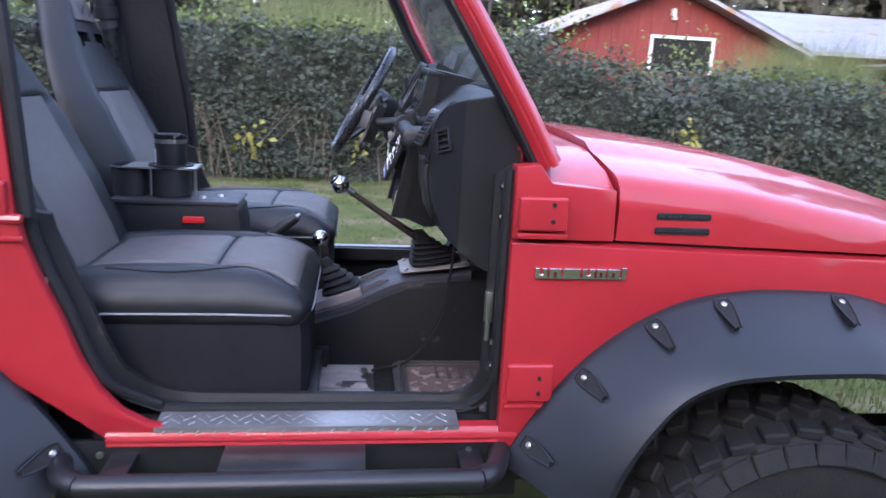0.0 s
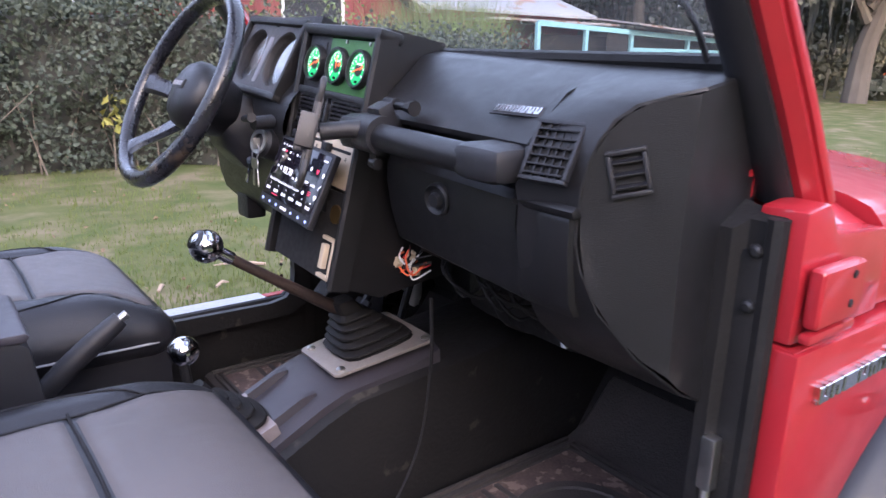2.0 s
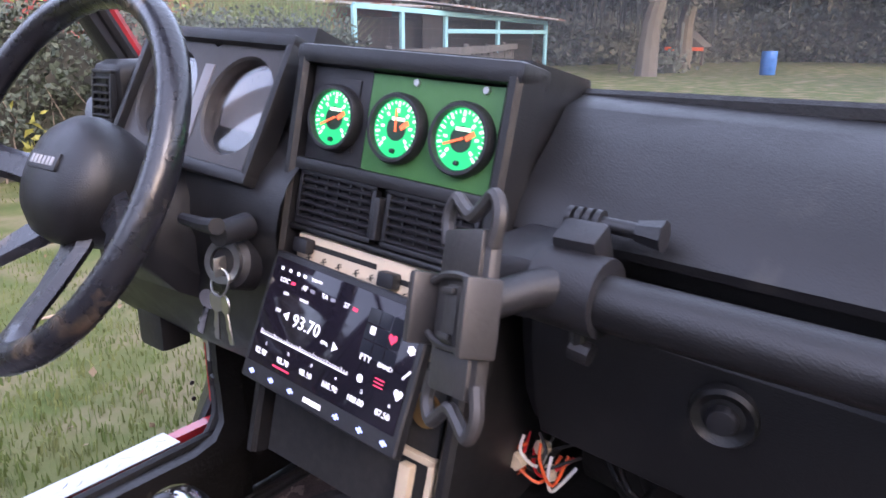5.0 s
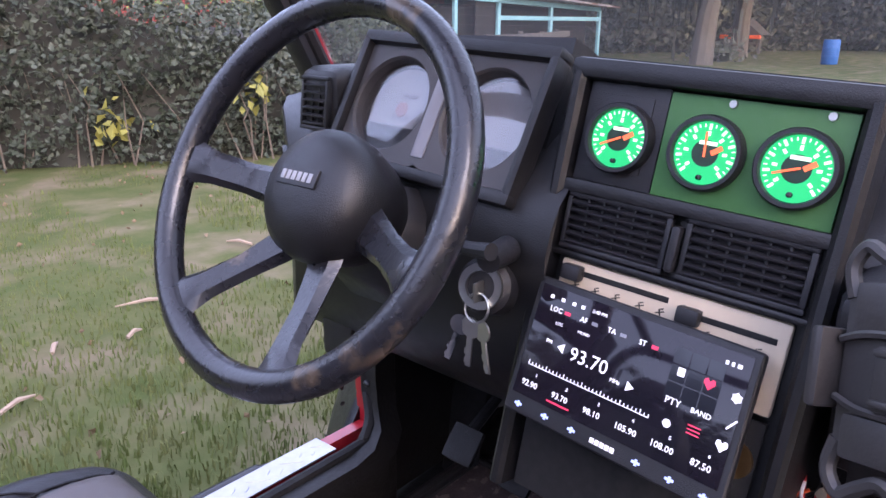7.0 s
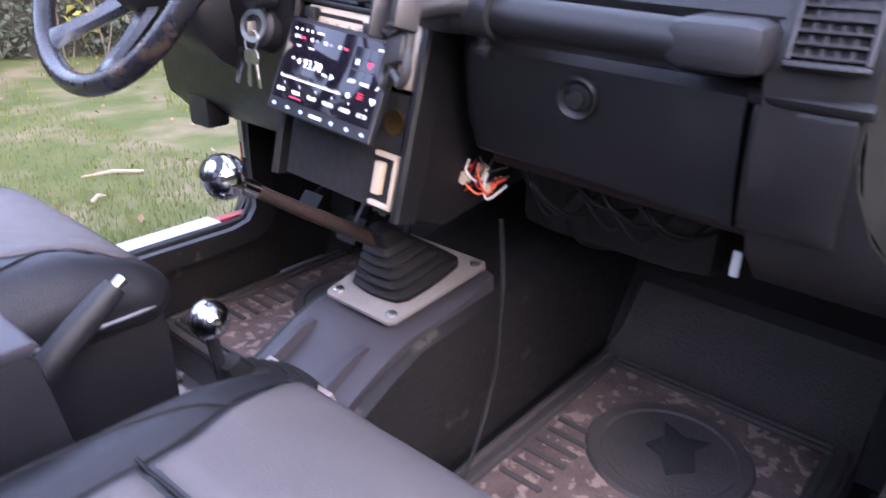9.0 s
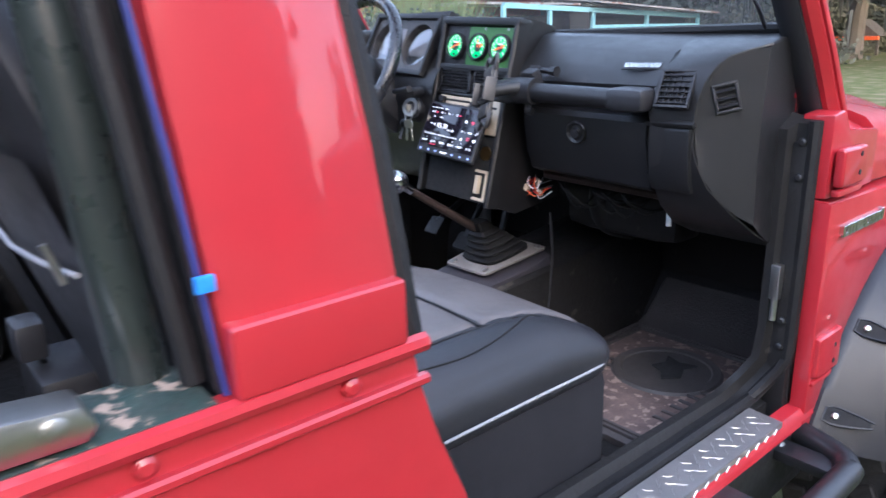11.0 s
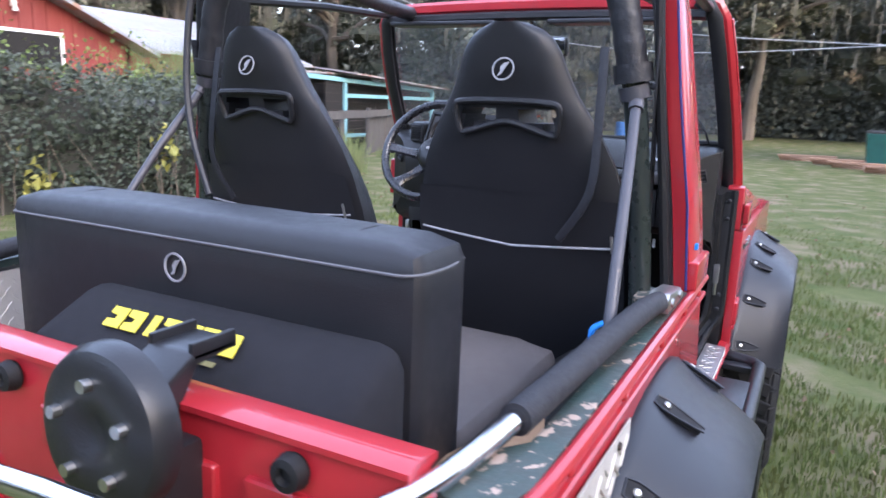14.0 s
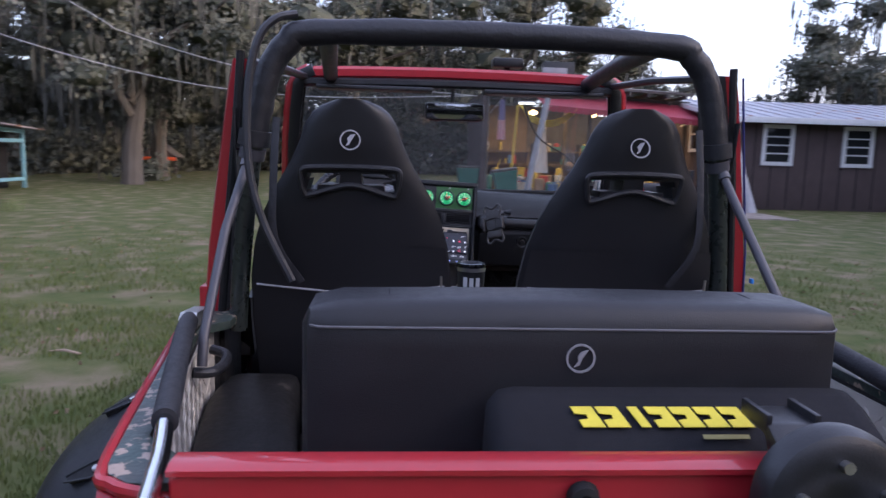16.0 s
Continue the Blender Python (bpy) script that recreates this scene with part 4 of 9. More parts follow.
# transmission tunnel and gear console
part("tunnel", loft([[(x, y, z) for y, z in ((-0.082, 0.59), (-0.076, h * 0.55 + 0.27), (-0.066, h - 0.012), (-0.045, h), (0.13, h), (0.165, h - 0.012), (0.20, h * 0.55 + 0.27), (0.235, 0.59))]
                    for x, h in ((-0.98, 0.66), (-0.55, 0.68), (-0.42, 0.715), (-0.30, 0.755), (-0.20, 0.805), (-0.14, 0.828), (-0.02, 0.838), (0.20, 0.86), (0.50, 0.90))], closed=True), INNER, car)
cons = part("gear_console", loft([[(x, y, z) for y, z in ((-0.055, h - 0.05), (-0.050, h + 0.004), (-0.030, h + 0.011), (0.115, h + 0.011), (0.135, h + 0.004), (0.140, h - 0.05))]
                                  for x, h in ((-0.52, 0.700), (-0.42, 0.722), (-0.30, 0.762), (-0.20, 0.812), (-0.155, 0.828), (-0.02, 0.842), (0.04, 0.860))]), CONSOLE, car, "worn grey plastic gear console")
for y in (-0.012, 0.098):
    part("console_rib", loft([[(x, y - 0.010, h + 0.008), (x, y - 0.006, h + 0.024), (x, y + 0.006, h + 0.024), (x, y + 0.010, h + 0.008)] for x, h in ((-0.345, 0.738), (-0.33, 0.752), (-0.22, 0.803), (-0.195, 0.806))]), CONSOLE, cons)
tilt = 8.5
plate_m = pose(-0.060, 0.042, 0.864, 0, -tilt, 0)


def flat(poly, h, m, hole=None):
    bm = prism(poly, "z", 0, h, 0.0015)
    return moved(bm, m)


gp = part("gear_plate", flat([(-0.102, -0.062), (-0.094, -0.070), (0.086, -0.086), (0.098, -0.078), (0.098, 0.078), (0.086, 0.086), (-0.094, 0.070), (-0.102, 0.062)], 0.006, plate_m), mat("gear_plate_paint", (0.36, 0.33, 0.30), (0.28, 0.25, 0.23), rough=0.4, metal=0.4, scale=18, bump=0.1), car, "greyish gear boot plate with four screws")
for u, v in ((-0.085, -0.055), (-0.085, 0.055), (0.083, -0.070), (0.083, 0.070)):
    part("screw", moved(lathe([(0.008, 0), (0.008, 0.003), (0.004, 0.005)], Matrix.Identity(4), 8), plate_m @ pose(u, v, 0.006)), STEEL, gp)


def bellows(m, base, top, high, folds, lean):
    """A square rubber boot: sharp stacked folds that shrink upwards, then a short neck."""
    steps = [(0.0, 1.0, 1.06)]
    for k in range(folds):
        f, g = 0.72 * k / folds, 0.85 * k / folds
        steps += [(f + 0.03, g, 0.90 - 0.02 * k), (f + 0.085, g + 0.02, 1.04), (f + 0.115, g + 0.04, 1.04)]
    steps += [(0.76, 0.86, 0.9), (0.88, 0.93, 1.0), (1.0, 1.0, 1.0)]
    steps[0] = (0.0, 0.0, 1.06)
    rows = []
    for f, g, w in steps:
        sx, sy = (base[0] + (top[0] - base[0]) * g) * w, (base[1] + (top[1] - base[1]) * g) * w
        row = []
        for a in range(28):
            an = a * 2 * math.pi / 28
            c, s = math.cos(an), math.sin(an)
            q = 1 / max(abs(c), abs(s)) ** 0.7
            row.append(m @ Vector((c * q * sx + lean * f, s * q * sy, high * f)))
        rows.append(row)
    return loft(rows)


part("gear_boot", bellows(plate_m @ pose(0.008, 0, 0.005), (0.074, 0.056), (0.018, 0.018), 0.100, 5, -0.045), RUBBER, car, "black rubber gear boot", sharp=0.35)
lever = part("gear_lever", tube(smooth_line([(-0.085, 0.048, 0.925), (-0.16, 0.052, 0.972), (-0.25, 0.057, 1.030), (-0.322, 0.060, 1.078)], 4), [0.013, 0.012, 0.012, 0.011, 0.011, 0.010, 0.010, 0.009, 0.009, 0.0085, 0.0085, 0.008, 0.008], 12), RUST, car, "rusty steel gear lever")


def ball(at, r, n):
    return lathe([(r * max(0.001, math.sin(a)), -r * math.cos(a)) for a in (math.pi * k / 14 for k in range(15))], facing(at, n), 24)


part("gear_knob", ball((-0.337, 0.060, 1.088), 0.0265, (-0.8, 0, 0.6)), CHROME, car, "polished round gear knob with engraved pattern")
part("knob_cap", lathe([(0.017, 0.0225), (0.014, 0.0245), (0.003, 0.0255)], facing((-0.337, 0.060, 1.088), (-0.75, -0.1, 0.65)), 20), SMOKE, car)
part("knob_collar", rod((-0.318, 0.0597, 1.0755), (-0.298, 0.0588, 1.0625), 0.0105, 12), CHROME, car)
tp = part("transfer_plate", moved(prism([(-0.11, -0.072), (0.055, -0.072), (0.055, 0.06), (-0.11, 0.06)], "z", -0.03, 0.006, 0.002), pose(-0.325, 0.035, 0.782, 0, -20, 0)), mat("transfer_plate_paint", (0.42, 0.36, 0.35), (0.30, 0.25, 0.24), rough=0.4, metal=0.4, scale=18), car)
part("transfer_boot", bellows(pose(-0.325, 0.025, 0.786, 0, -20, 0), (0.056, 0.050), (0.012, 0.012), 0.105, 4, -0.02), RUBBER, car, "black rubber transfer lever boot", sharp=0.35)
part("transfer_lever", tube([(-0.385, 0.032, 0.84), (-0.392, 0.038, 0.92)], 0.008, 10), BLACK_METAL, car)
part("transfer_knob", ball((-0.390, 0.039, 0.933), 0.024, (-0.6, -0.1, 0.8)), CHROME, car, "polished round transfer lever knob")
part("brake_lever", join(tube(smooth_line([(-0.66, 0.108, 0.80), (-0.60, 0.106, 0.865), (-0.53, 0.102, 0.93), (-0.462, 0.100, 0.982)], 4), [0.012, 0.012, 0.012, 0.013, 0.014, 0.016, 0.0165, 0.017, 0.017, 0.017, 0.016, 0.015, 0.013], 12)), BLACK_PLASTIC, car, "black hand brake lever")
part("brake_button", tube([(-0.464, 0.1, 0.9805), (-0.452, 0.0996, 0.989)], 0.007, 10), STEEL, car)
part("brake_rod", tube([(-0.72, 0.105, 0.76), (-0.62, 0.104, 0.848)], 0.006, 8), STEEL, car)

# box between the seats with drink holder
cbox = part("console_box", prism([(-0.93, 0.86), (-0.60, 0.86), (-0.585, 0.90), (-0.602, 1.030), (-0.615, 1.042), (-0.93, 1.042)], "y", -0.075, 0.085, 0.006), BLACK_PLASTIC, car, "black box between the seats")
part("box_lid", prism([(-0.93, 1.040), (-0.606, 1.040), (-0.600, 1.047), (-0.606, 1.052), (-0.93, 1.052)], "y", -0.080, 0.090, 0.003), CONSOLE, cbox)
part("red_button", box(-0.745, -0.690, -0.082, -0.070, 0.992, 1.010, 0.004), RED_PLASTIC, cbox)
holder = part("drink_holder", join(hoop([(0.048, 0.0), (0.051, 0.0), (0.051, 0.075), (0.058, 0.078), (0.058, 0.084), (0.048, 0.084)], pose(-0.787, 0.0, 1.054), 28), hoop([(0.045, 0.0), (0.048, 0.0), (0.048, 0.070), (0.053, 0.074), (0.045, 0.078)], pose(-0.895, 0.01, 1.054), 28)), BLACK_PLASTIC, car, "black twin drink holder")
part("holder_bracket", join(box(-0.90, -0.715, -0.050, 0.052, 1.128, 1.134, 0.002), rod((-0.722, -0.02, 1.05), (-0.722, -0.02, 1.13), 0.005), lathe([(0.010, 0), (0.008, 0.006)], pose(-0.70, -0.03, 1.052), 8), lathe([(0.012, 0), (0.010, 0.005)], pose(-0.66, 0.01, 1.052), 8)), STEEL, holder)

cup = thing("travel_tumbler", "black insulated tumbler with a clear lid in the drink holder", "tumbler", at=(-0.787, 0.0, 1.058))
part("tumbler_body", lathe([(0.030, 0.0), (0.033, 0.004), (0.0375, 0.07), (0.041, 0.135), (0.0405, 0.138)], pose(-0.787, 0, 1.060), 32), mat("black_coating", (0.010, 0.010, 0.012), rough=0.4, scale=20), cup)
part("steel_rim", lathe([(0.0412, 0.135), (0.0418, 0.140), (0.0418, 0.147), (0.040, 0.148)], pose(-0.787, 0, 1.060), 32), STEEL, cup)
part("lid", lathe([(0.002, 0.153), (0.030, 0.153), (0.034, 0.158), (0.041, 0.157), (0.0425, 0.150), (0.0425, 0.146), (0.039, 0.144)], pose(-0.787, 0, 1.060), 32), SMOKE, cup)
part("printed_mark", join(*[moved(box(-0.0008, 0.0008, -0.006, 0.006, z0, z1, 0.0002), pose(-0.787, 0, 1.060) @ pose(0, 0, 0, 0, 0, a) @ pose(0.0405 - 0.02 * (0.13 - z0) * 0.6, 0, 0)) for a, z0, z1 in ((150, 0.085, 0.120), (176, 0.08, 0.118), (203, 0.082, 0.118))]), WHITE_PLASTIC, cup, "white printed bars")


# ---- seats ----
from mathutils.bvhtree import BVHTree


def seat_back_mesh(yc, recline_pts):
    """A bucket back: outline by height, bulged front, flat rear shell, two slots under the headrest."""
    NU, NV = 32, 62
    vz = np.linspace(0, 1, NV + 1)
    H = lambda v: 0.80 + 0.84 * v
    halfw = lambda v: np.interp(v, (0, 0.083, 0.357, 0.50, 0.60, 0.68, 0.738, 0.79, 0.84, 0.893, 0.935, 0.965, 0.985, 1.0), (0.215, 0.238, 0.246, 0.243, 0.230, 0.210, 0.187, 0.162, 0.136, 0.115, 0.103, 0.088, 0.068, 0.036))
    xb = lambda v: np.interp(H(v), (0.80, 1.0, 1.21, 1.40, 1.55, 1.64, 1.685), (-0.985, -1.045, -1.112, -1.168, -1.208, -1.225, -1.215))
    th = lambda v: np.interp(v, (0, 0.1, 0.4, 0.62, 0.75, 0.9, 0.97, 1.0), (0.13, 0.155, 0.145, 0.115, 0.105, 0.10, 0.075, 0.03))

    def hole(u, z):
        y = abs(u)
        return 1.450 - 0.16 * max(0, y - 0.03) < z < 1.478 - 0.06 * max(0, y - 0.03) and 0.026 < y < 0.100

    bm = bmesh.new()
    F, B = {}, {}
    for j in range(NV + 1):
        v = vz[j]
        w = halfw(v)
        for i in range(NU + 1):
            u = -1 + 2 * i / NU
            uu = math.sin(u * math.pi / 2) * 0.35 + u * 0.65
            y = yc + uu * w
            edge = max(0.0, 1 - abs(uu) ** 6)
            bolster = 0.030 * math.exp(-((abs(uu) - 0.80) / 0.16) ** 2) * np.interp(v, (0, 0.1, 0.55, 0.7), (0.6, 1, 1, 0.2))
            lumbar = 0.012 * math.exp(-((v - 0.22) / 0.16) ** 2) - 0.012 * (abs(v - 0.60) < 0.008) * (abs(uu) < 0.66)
            B[i, j] = bm.verts.new((xb(v) + 0.010 * abs(uu) ** 3 + 0.02 * (1 - edge), y, H(v)))
            F[i, j] = bm.verts.new((xb(v) + 0.02 + (th(v) - 0.02) * (0.25 + 0.75 * edge) + bolster + lumbar, y, H(v)))
    cell = {}
    for j in range(NV):
        for i in range(NU):
            u = -1 + 2 * (i + 0.5) / NU
            uu = math.sin(u * math.pi / 2) * 0.35 + u * 0.65
            v = (vz[j] + vz[j + 1]) / 2
            cell[i, j] = not hole(uu * halfw(v), H(v))
    for (i, j), on in cell.items():
        if not on:
            continue
        bm.faces.new((B[i, j], B[i, j + 1], B[i + 1, j + 1], B[i + 1, j]))
        bm.faces.new((F[i, j], F[i + 1, j], F[i + 1, j + 1], F[i, j + 1]))
        for di, dj, a, b in ((-1, 0, (i, j), (i, j + 1)), (1, 0, (i + 1, j), (i + 1, j + 1)), (0, -1, (i, j), (i + 1, j)), (0, 1, (i, j + 1), (i + 1, j + 1))):
            if not cell.get((i + di, j + dj), False):
                bm.faces.new((B[a], B[b], F[b], F[a]))
    return bm, halfw, xb, th, H


def seat_cushion(yc):
    """One padded cushion: raised side rolls, sewn grooves round the centre panel, a rounded front."""
    bm = cushion(-0.90, -0.382, yc - 0.238, yc + 0.238, 0.866, 0.966, 0.049, 0.028, n=44)
    for v in bm.verts:
        x, y, z = v.co.x, (v.co.y - yc), v.co.z
        if z > 0.90:
            up = min(1.0, (z - 0.90) / 0.06)
            side = 0.013 * math.exp(-((abs(y) - 0.175) / 0.045) ** 2) * (1 if x < -0.50 else max(0.0, 1 - (x + 0.50) / 0.08))
            edge = np.interp(x, (-0.80, -0.55, -0.46, -0.41), (0.136, 0.142, 0.170, 0.188))
            groove = 0.0085 * math.exp(-((abs(y) - edge) / 0.010) ** 2) * (x < -0.41) + 0.006 * math.exp(-((x + 0.585) / 0.009) ** 2) * (abs(y) < edge)
            front = 0.024 * max(0.0, (x + 0.52) / 0.14) ** 2
            v.co.z += up * (side - groove - front + 0.0012 * noise.noise(Vector((x * 18, y * 18, yc))))
    return bm


def panel_on(tree, x0, x1, edge, yc):
    """A sewn panel that lies on the cushion, its rim sunk into the seam."""
    NX, NY = 30, 44
    rows = []
    for i in range(NX + 1):
        f = i / NX
        x = x0 + (x1 - x0) * f
        row = []
        for j in range(NY + 1):
            g = -1 + 2 * j / NY
            y = yc + g * (np.interp(x, (-0.80, -0.55, -0.46, -0.43), edge))
            hit = tree.ray_cast(Vector((x, y, 1.3)), Vector((0, 0, -1)))[0]
            rim = 0.0 if i in (0, NX) or j in (0, NY) else 1.0
            row.append((hit.x, hit.y, hit.z - 0.002 + 0.0038 * rim))
        rows.append(row)
    return loft(rows, closed=False)


def front_seat(yc, back_y, label, forward=0.0):
    """forward: how far the cushion is slid ahead on its rails."""
    shape = seat_cushion(yc)
    tree = BVHTree.FromBMesh(shape)
    seat = part("front_seat", shape, LEATHER, car, label, sharp=1.2)
    part("seat_insert", panel_on(tree, -0.85, -0.5885, (0.132, 0.138, 0.16, 0.18), yc), LEATHER_SHEEN, seat, "smooth vinyl seat panel, sky sheen painted in as grey", sharp=1.2)
    part("seat_insert", panel_on(tree, -0.5835, -0.408, (0.132, 0.138, 0.164, 0.180), yc), LEATHER_SHEEN, seat, sharp=1.2)
    def sewn(name, line, r, material):
        pts = []
        for q in smooth_line([(x, yc + y, 1.3) for x, y in line], 6):
            at = tree.ray_cast(q, Vector((0, 0, -1)))[0]
            if at:
                pts.append((at.x, at.y, at.z + 0.0008))
        part(name, tube(pts, r, 6), material, seat)

    sewn("seat_seam", [(-0.586, -0.146), (-0.585, 0.0), (-0.586, 0.146)], 0.0019, RUBBER)
    for s in (-1, 1):
        sewn("seat_seam", [(-0.84, s * 0.135), (-0.70, s * 0.139), (-0.56, s * 0.144), (-0.48, s * 0.166), (-0.41, s * 0.188)], 0.0019, RUBBER)
        sewn("seat_seam", [(-0.50, s * 0.158), (-0.58, s * 0.186), (-0.68, s * 0.198), (-0.80, s * 0.182)], 0.0016, RUBBER)
        part("piping", tube(smooth_line([(-0.86, yc + s * 0.2395, 0.905), (-0.60, yc + s * 0.2405, 0.908), (-0.45, yc + s * 0.2385, 0.906), (-0.408, yc + s * 0.226, 0.904), (-0.388, yc + s * 0.20, 0.902), (-0.3805, yc + s * 0.15, 0.900), (-0.3800, yc, 0.900)], 5), 0.0022, 6), PIPING, seat)
    part("seat_base", cushion(-0.895, -0.394, yc - 0.229, yc + 0.229, 0.655, 0.895, 0.028, n=6), FABRIC, seat, "dark cloth skirt under the cushion")
    part("seat_frame", join(*[box(-0.93, -0.36, yc + s * 0.21 - 0.018, yc + s * 0.21 + 0.018, 0.592, 0.66, 0.004) for s in (-1, 1)], box(-0.41, -0.375, yc - 0.21, yc + 0.21, 0.61, 0.66, 0.004), box(-0.91, -0.87, yc - 0.21, yc + 0.21, 0.61, 0.66, 0.004)), BLACK_METAL, seat)
    part("slide_handle", tube(smooth_line([(-0.90, yc - 0.262, 0.80), (-0.885, yc - 0.278, 0.770), (-0.86, yc - 0.282, 0.765), (-0.815, yc - 0.282, 0.768)], 4), 0.007, 8), BLACK_PLASTIC, seat)
    for ob in (seat, *seat.children):
        ob.data.transform(Matrix.Translation((forward, 0, 0)))
    yc = back_y
    bm, halfw, xb, th, H = seat_back_mesh(yc, None)
    back = part("backrest", bm, LEATHER, car, "black vinyl bucket backrest", sharp=0.9)
    # fabric rear cover with its pocket line, slot trims, stitched emblem and shoulder panels
    rows = []
    for v in np.linspace(0.02, 0.60, 16):
        rows.append([(xb(v) - 0.004 + 0.010 * abs(u) ** 3, yc + u * halfw(v) * 0.97, H(v)) for u in np.linspace(-1, 1, 15)])
    part("back_cover", loft(rows, closed=False), LEATHER, back)
    part("pocket_piping", tube([(xb((1.21 - 0.80) / 0.84) - 0.009 + 0.010 * abs(u) ** 3, yc + u * 0.225, 1.207 - 0.018 * (1 - abs(u))) for u in np.linspace(-1, 1, 13)], 0.0026, 6), PIPING, back)
    top = [(xb((z - 0.80) / 0.84) - 0.006, yc + y, z) for y, z in ((-0.112, 1.470), (-0.108, 1.486), (-0.08, 1.491), (0, 1.493), (0.08, 1.491), (0.108, 1.486), (0.112, 1.470))]
    part("slot_trim", tube(smooth_line(top, 4), 0.0065, 8), BLACK_PLASTIC, back)
    low = [(xb((z - 0.80) / 0.84) - 0.006, yc + y, z) for y, z in ((-0.112, 1.470), (-0.104, 1.431), (-0.085, 1.430), (-0.03, 1.447), (0, 1.452), (0.03, 1.447), (0.085, 1.430), (0.104, 1.431), (0.112, 1.470))]
    part("slot_trim", tube(smooth_line(low, 4), 0.0065, 8), BLACK_PLASTIC, back)
    em = facing((xb(0.895) - 0.0085, yc, 1.552), (-1, 0, 0.26))
    ring = part("stitched_emblem", hoop([(0.0200, 0), (0.0232, 0), (0.0232, 0.0025), (0.0200, 0.0025)], em, 28), PIPING, back, "round grey stitched emblem")
    part("emblem_mark", moved(prism([(-0.0105, -0.014), (-0.002, -0.0105), (0.0035, 0.0), (0.0115, 0.014), (0.0, 0.0115), (-0.0065, 0.0035), (-0.005, -0.005)], "z", 0, 0.0025), em), PIPING, back)
    rows = []
    for v in np.linspace(0.13, 0.61, 12):
        rows.append([(xb(v) + 0.02 + (th(v) - 0.02) * (0.25 + 0.75 * (1 - abs(u * 0.62) ** 6)) + 0.012 * (1 - abs(u) ** 8) + 0.012 * math.exp(-((v - 0.22) / 0.16) ** 2), yc + u * halfw(v) * 0.60, H(v)) for u in np.linspace(-1, 1, 11)])
    part("back_insert", loft(rows, closed=False), LEATHER_SHEEN, back, "smooth vinyl backrest panel, sky sheen painted in as grey")
    rows = []
    for v in np.linspace(0.845, 0.945, 6):
        rows.append([(xb(v) + 0.02 + (th(v) - 0.02) + 0.007 * (1 - abs(u) ** 8), yc + u * halfw(v) * 0.62, H(v)) for u in np.linspace(-1, 1, 9)])
    part("headrest_insert", loft(rows, closed=False), LEATHER_SHEEN, back)
    emf = facing((xb(0.88) + th(0.88) + 0.012, yc, 1.540), (1, 0, -0.2))
    part("stitched_emblem", hoop([(0.030, 0), (0.034, 0), (0.034, 0.002), (0.030, 0.002)], emf, 28), RUBBER, back)
    part("pull_strap", tube([(-1.13, yc - 0.215, 1.235), (-1.120, yc - 0.217, 1.20)], 0.0035, 6), STEEL, back)
    return seat


front_seat(-0.330, -0.328, "black vinyl passenger bucket seat cushion with grey piping")
front_seat(0.398, 0.326, "black vinyl driver bucket seat cushion with grey piping", 0.03)
both("belt_webbing", lambda: prism([(-1.13, 1.62), (-1.085, 1.62), (-1.035, 1.20), (-1.06, 1.20)], "y", -0.600, -0.597), VINYL)
both("belt_tail", lambda: tube(smooth_line([(-1.13, -0.50, 1.60), (-1.15, -0.505, 1.45), (-1.16, -0.50, 1.32), (-1.15, -0.44, 1.22)], 4), 0.010, 6, squash=0.35), VINYL)

# rear bench
YB = -0.058
rear = part("rear_bench_back", cushion(-1.785, -1.625, YB - 0.415, YB + 0.420, 0.80, 1.306, 0.035, 0.008, n=14), LEATHER, car, "black vinyl rear bench backrest")
for s in (-1, 1):
    part("piping", tube(smooth_line([(-1.64, YB + s * 0.408, 1.272), (-1.70, YB + s * 0.4175, 1.272), (-1.755, YB + s * 0.414, 1.272), (-1.779, YB + s * 0.400, 1.272), (-1.7865, YB + s * 0.37, 1.272), (-1.7865, YB + s * 0.2, 1.272), (-1.7865, YB, 1.272)], 5), 0.0022, 6), PIPING_DULL, rear)
    part("top_seam", tube(smooth_line([(-1.775, YB + s * 0.295, 1.283), (-1.74, YB + s * 0.290, 1.3065), (-1.67, YB + s * 0.290, 1.3075), (-1.635, YB + s * 0.295, 1.283)], 4), 0.0014, 6), RUBBER, rear)
em = facing((-1.787, YB, 1.228), (-1, 0, 0))
part("stitched_emblem", hoop([(0.0195, 0), (0.0225, 0), (0.0225, 0.0025), (0.0195, 0.0025)], em, 28), PIPING, rear, "round grey stitched emblem")
part("emblem_mark", moved(prism([(-0.010, -0.0135), (-0.0015, -0.010), (0.002, 0.0), (0.0115, 0.0135), (0.001, 0.0105), (-0.005, 0.0035), (-0.0035, -0.005)], "z", 0, 0.0025), em), PIPING, rear)
bench = part("rear_bench_seat", cushion(-1.66, -1.17, YB - 0.42, YB + 0.40, 0.86, 1.018, 0.05, 0.014, n=9), LEATHER_SHEEN, car, "black vinyl rear bench cushion")
part("bench_seam", tube(smooth_line([(-1.62, YB - 0.22, 1.025), (-1.40, YB - 0.23, 1.0285), (-1.24, YB - 0.24, 1.017)], 4), 0.0025, 6), RUBBER, bench)
part("bench_seam", tube(smooth_line([(-1.62, YB + 0.22, 1.025), (-1.40, YB + 0.23, 1.0285), (-1.24, YB + 0.24, 1.017)], 4), 0.0025, 6), RUBBER, bench)
part("bench_frame", box(-1.64, -1.22, YB - 0.36, YB + 0.36, 0.765, 0.87, 0.01), INNER, bench)
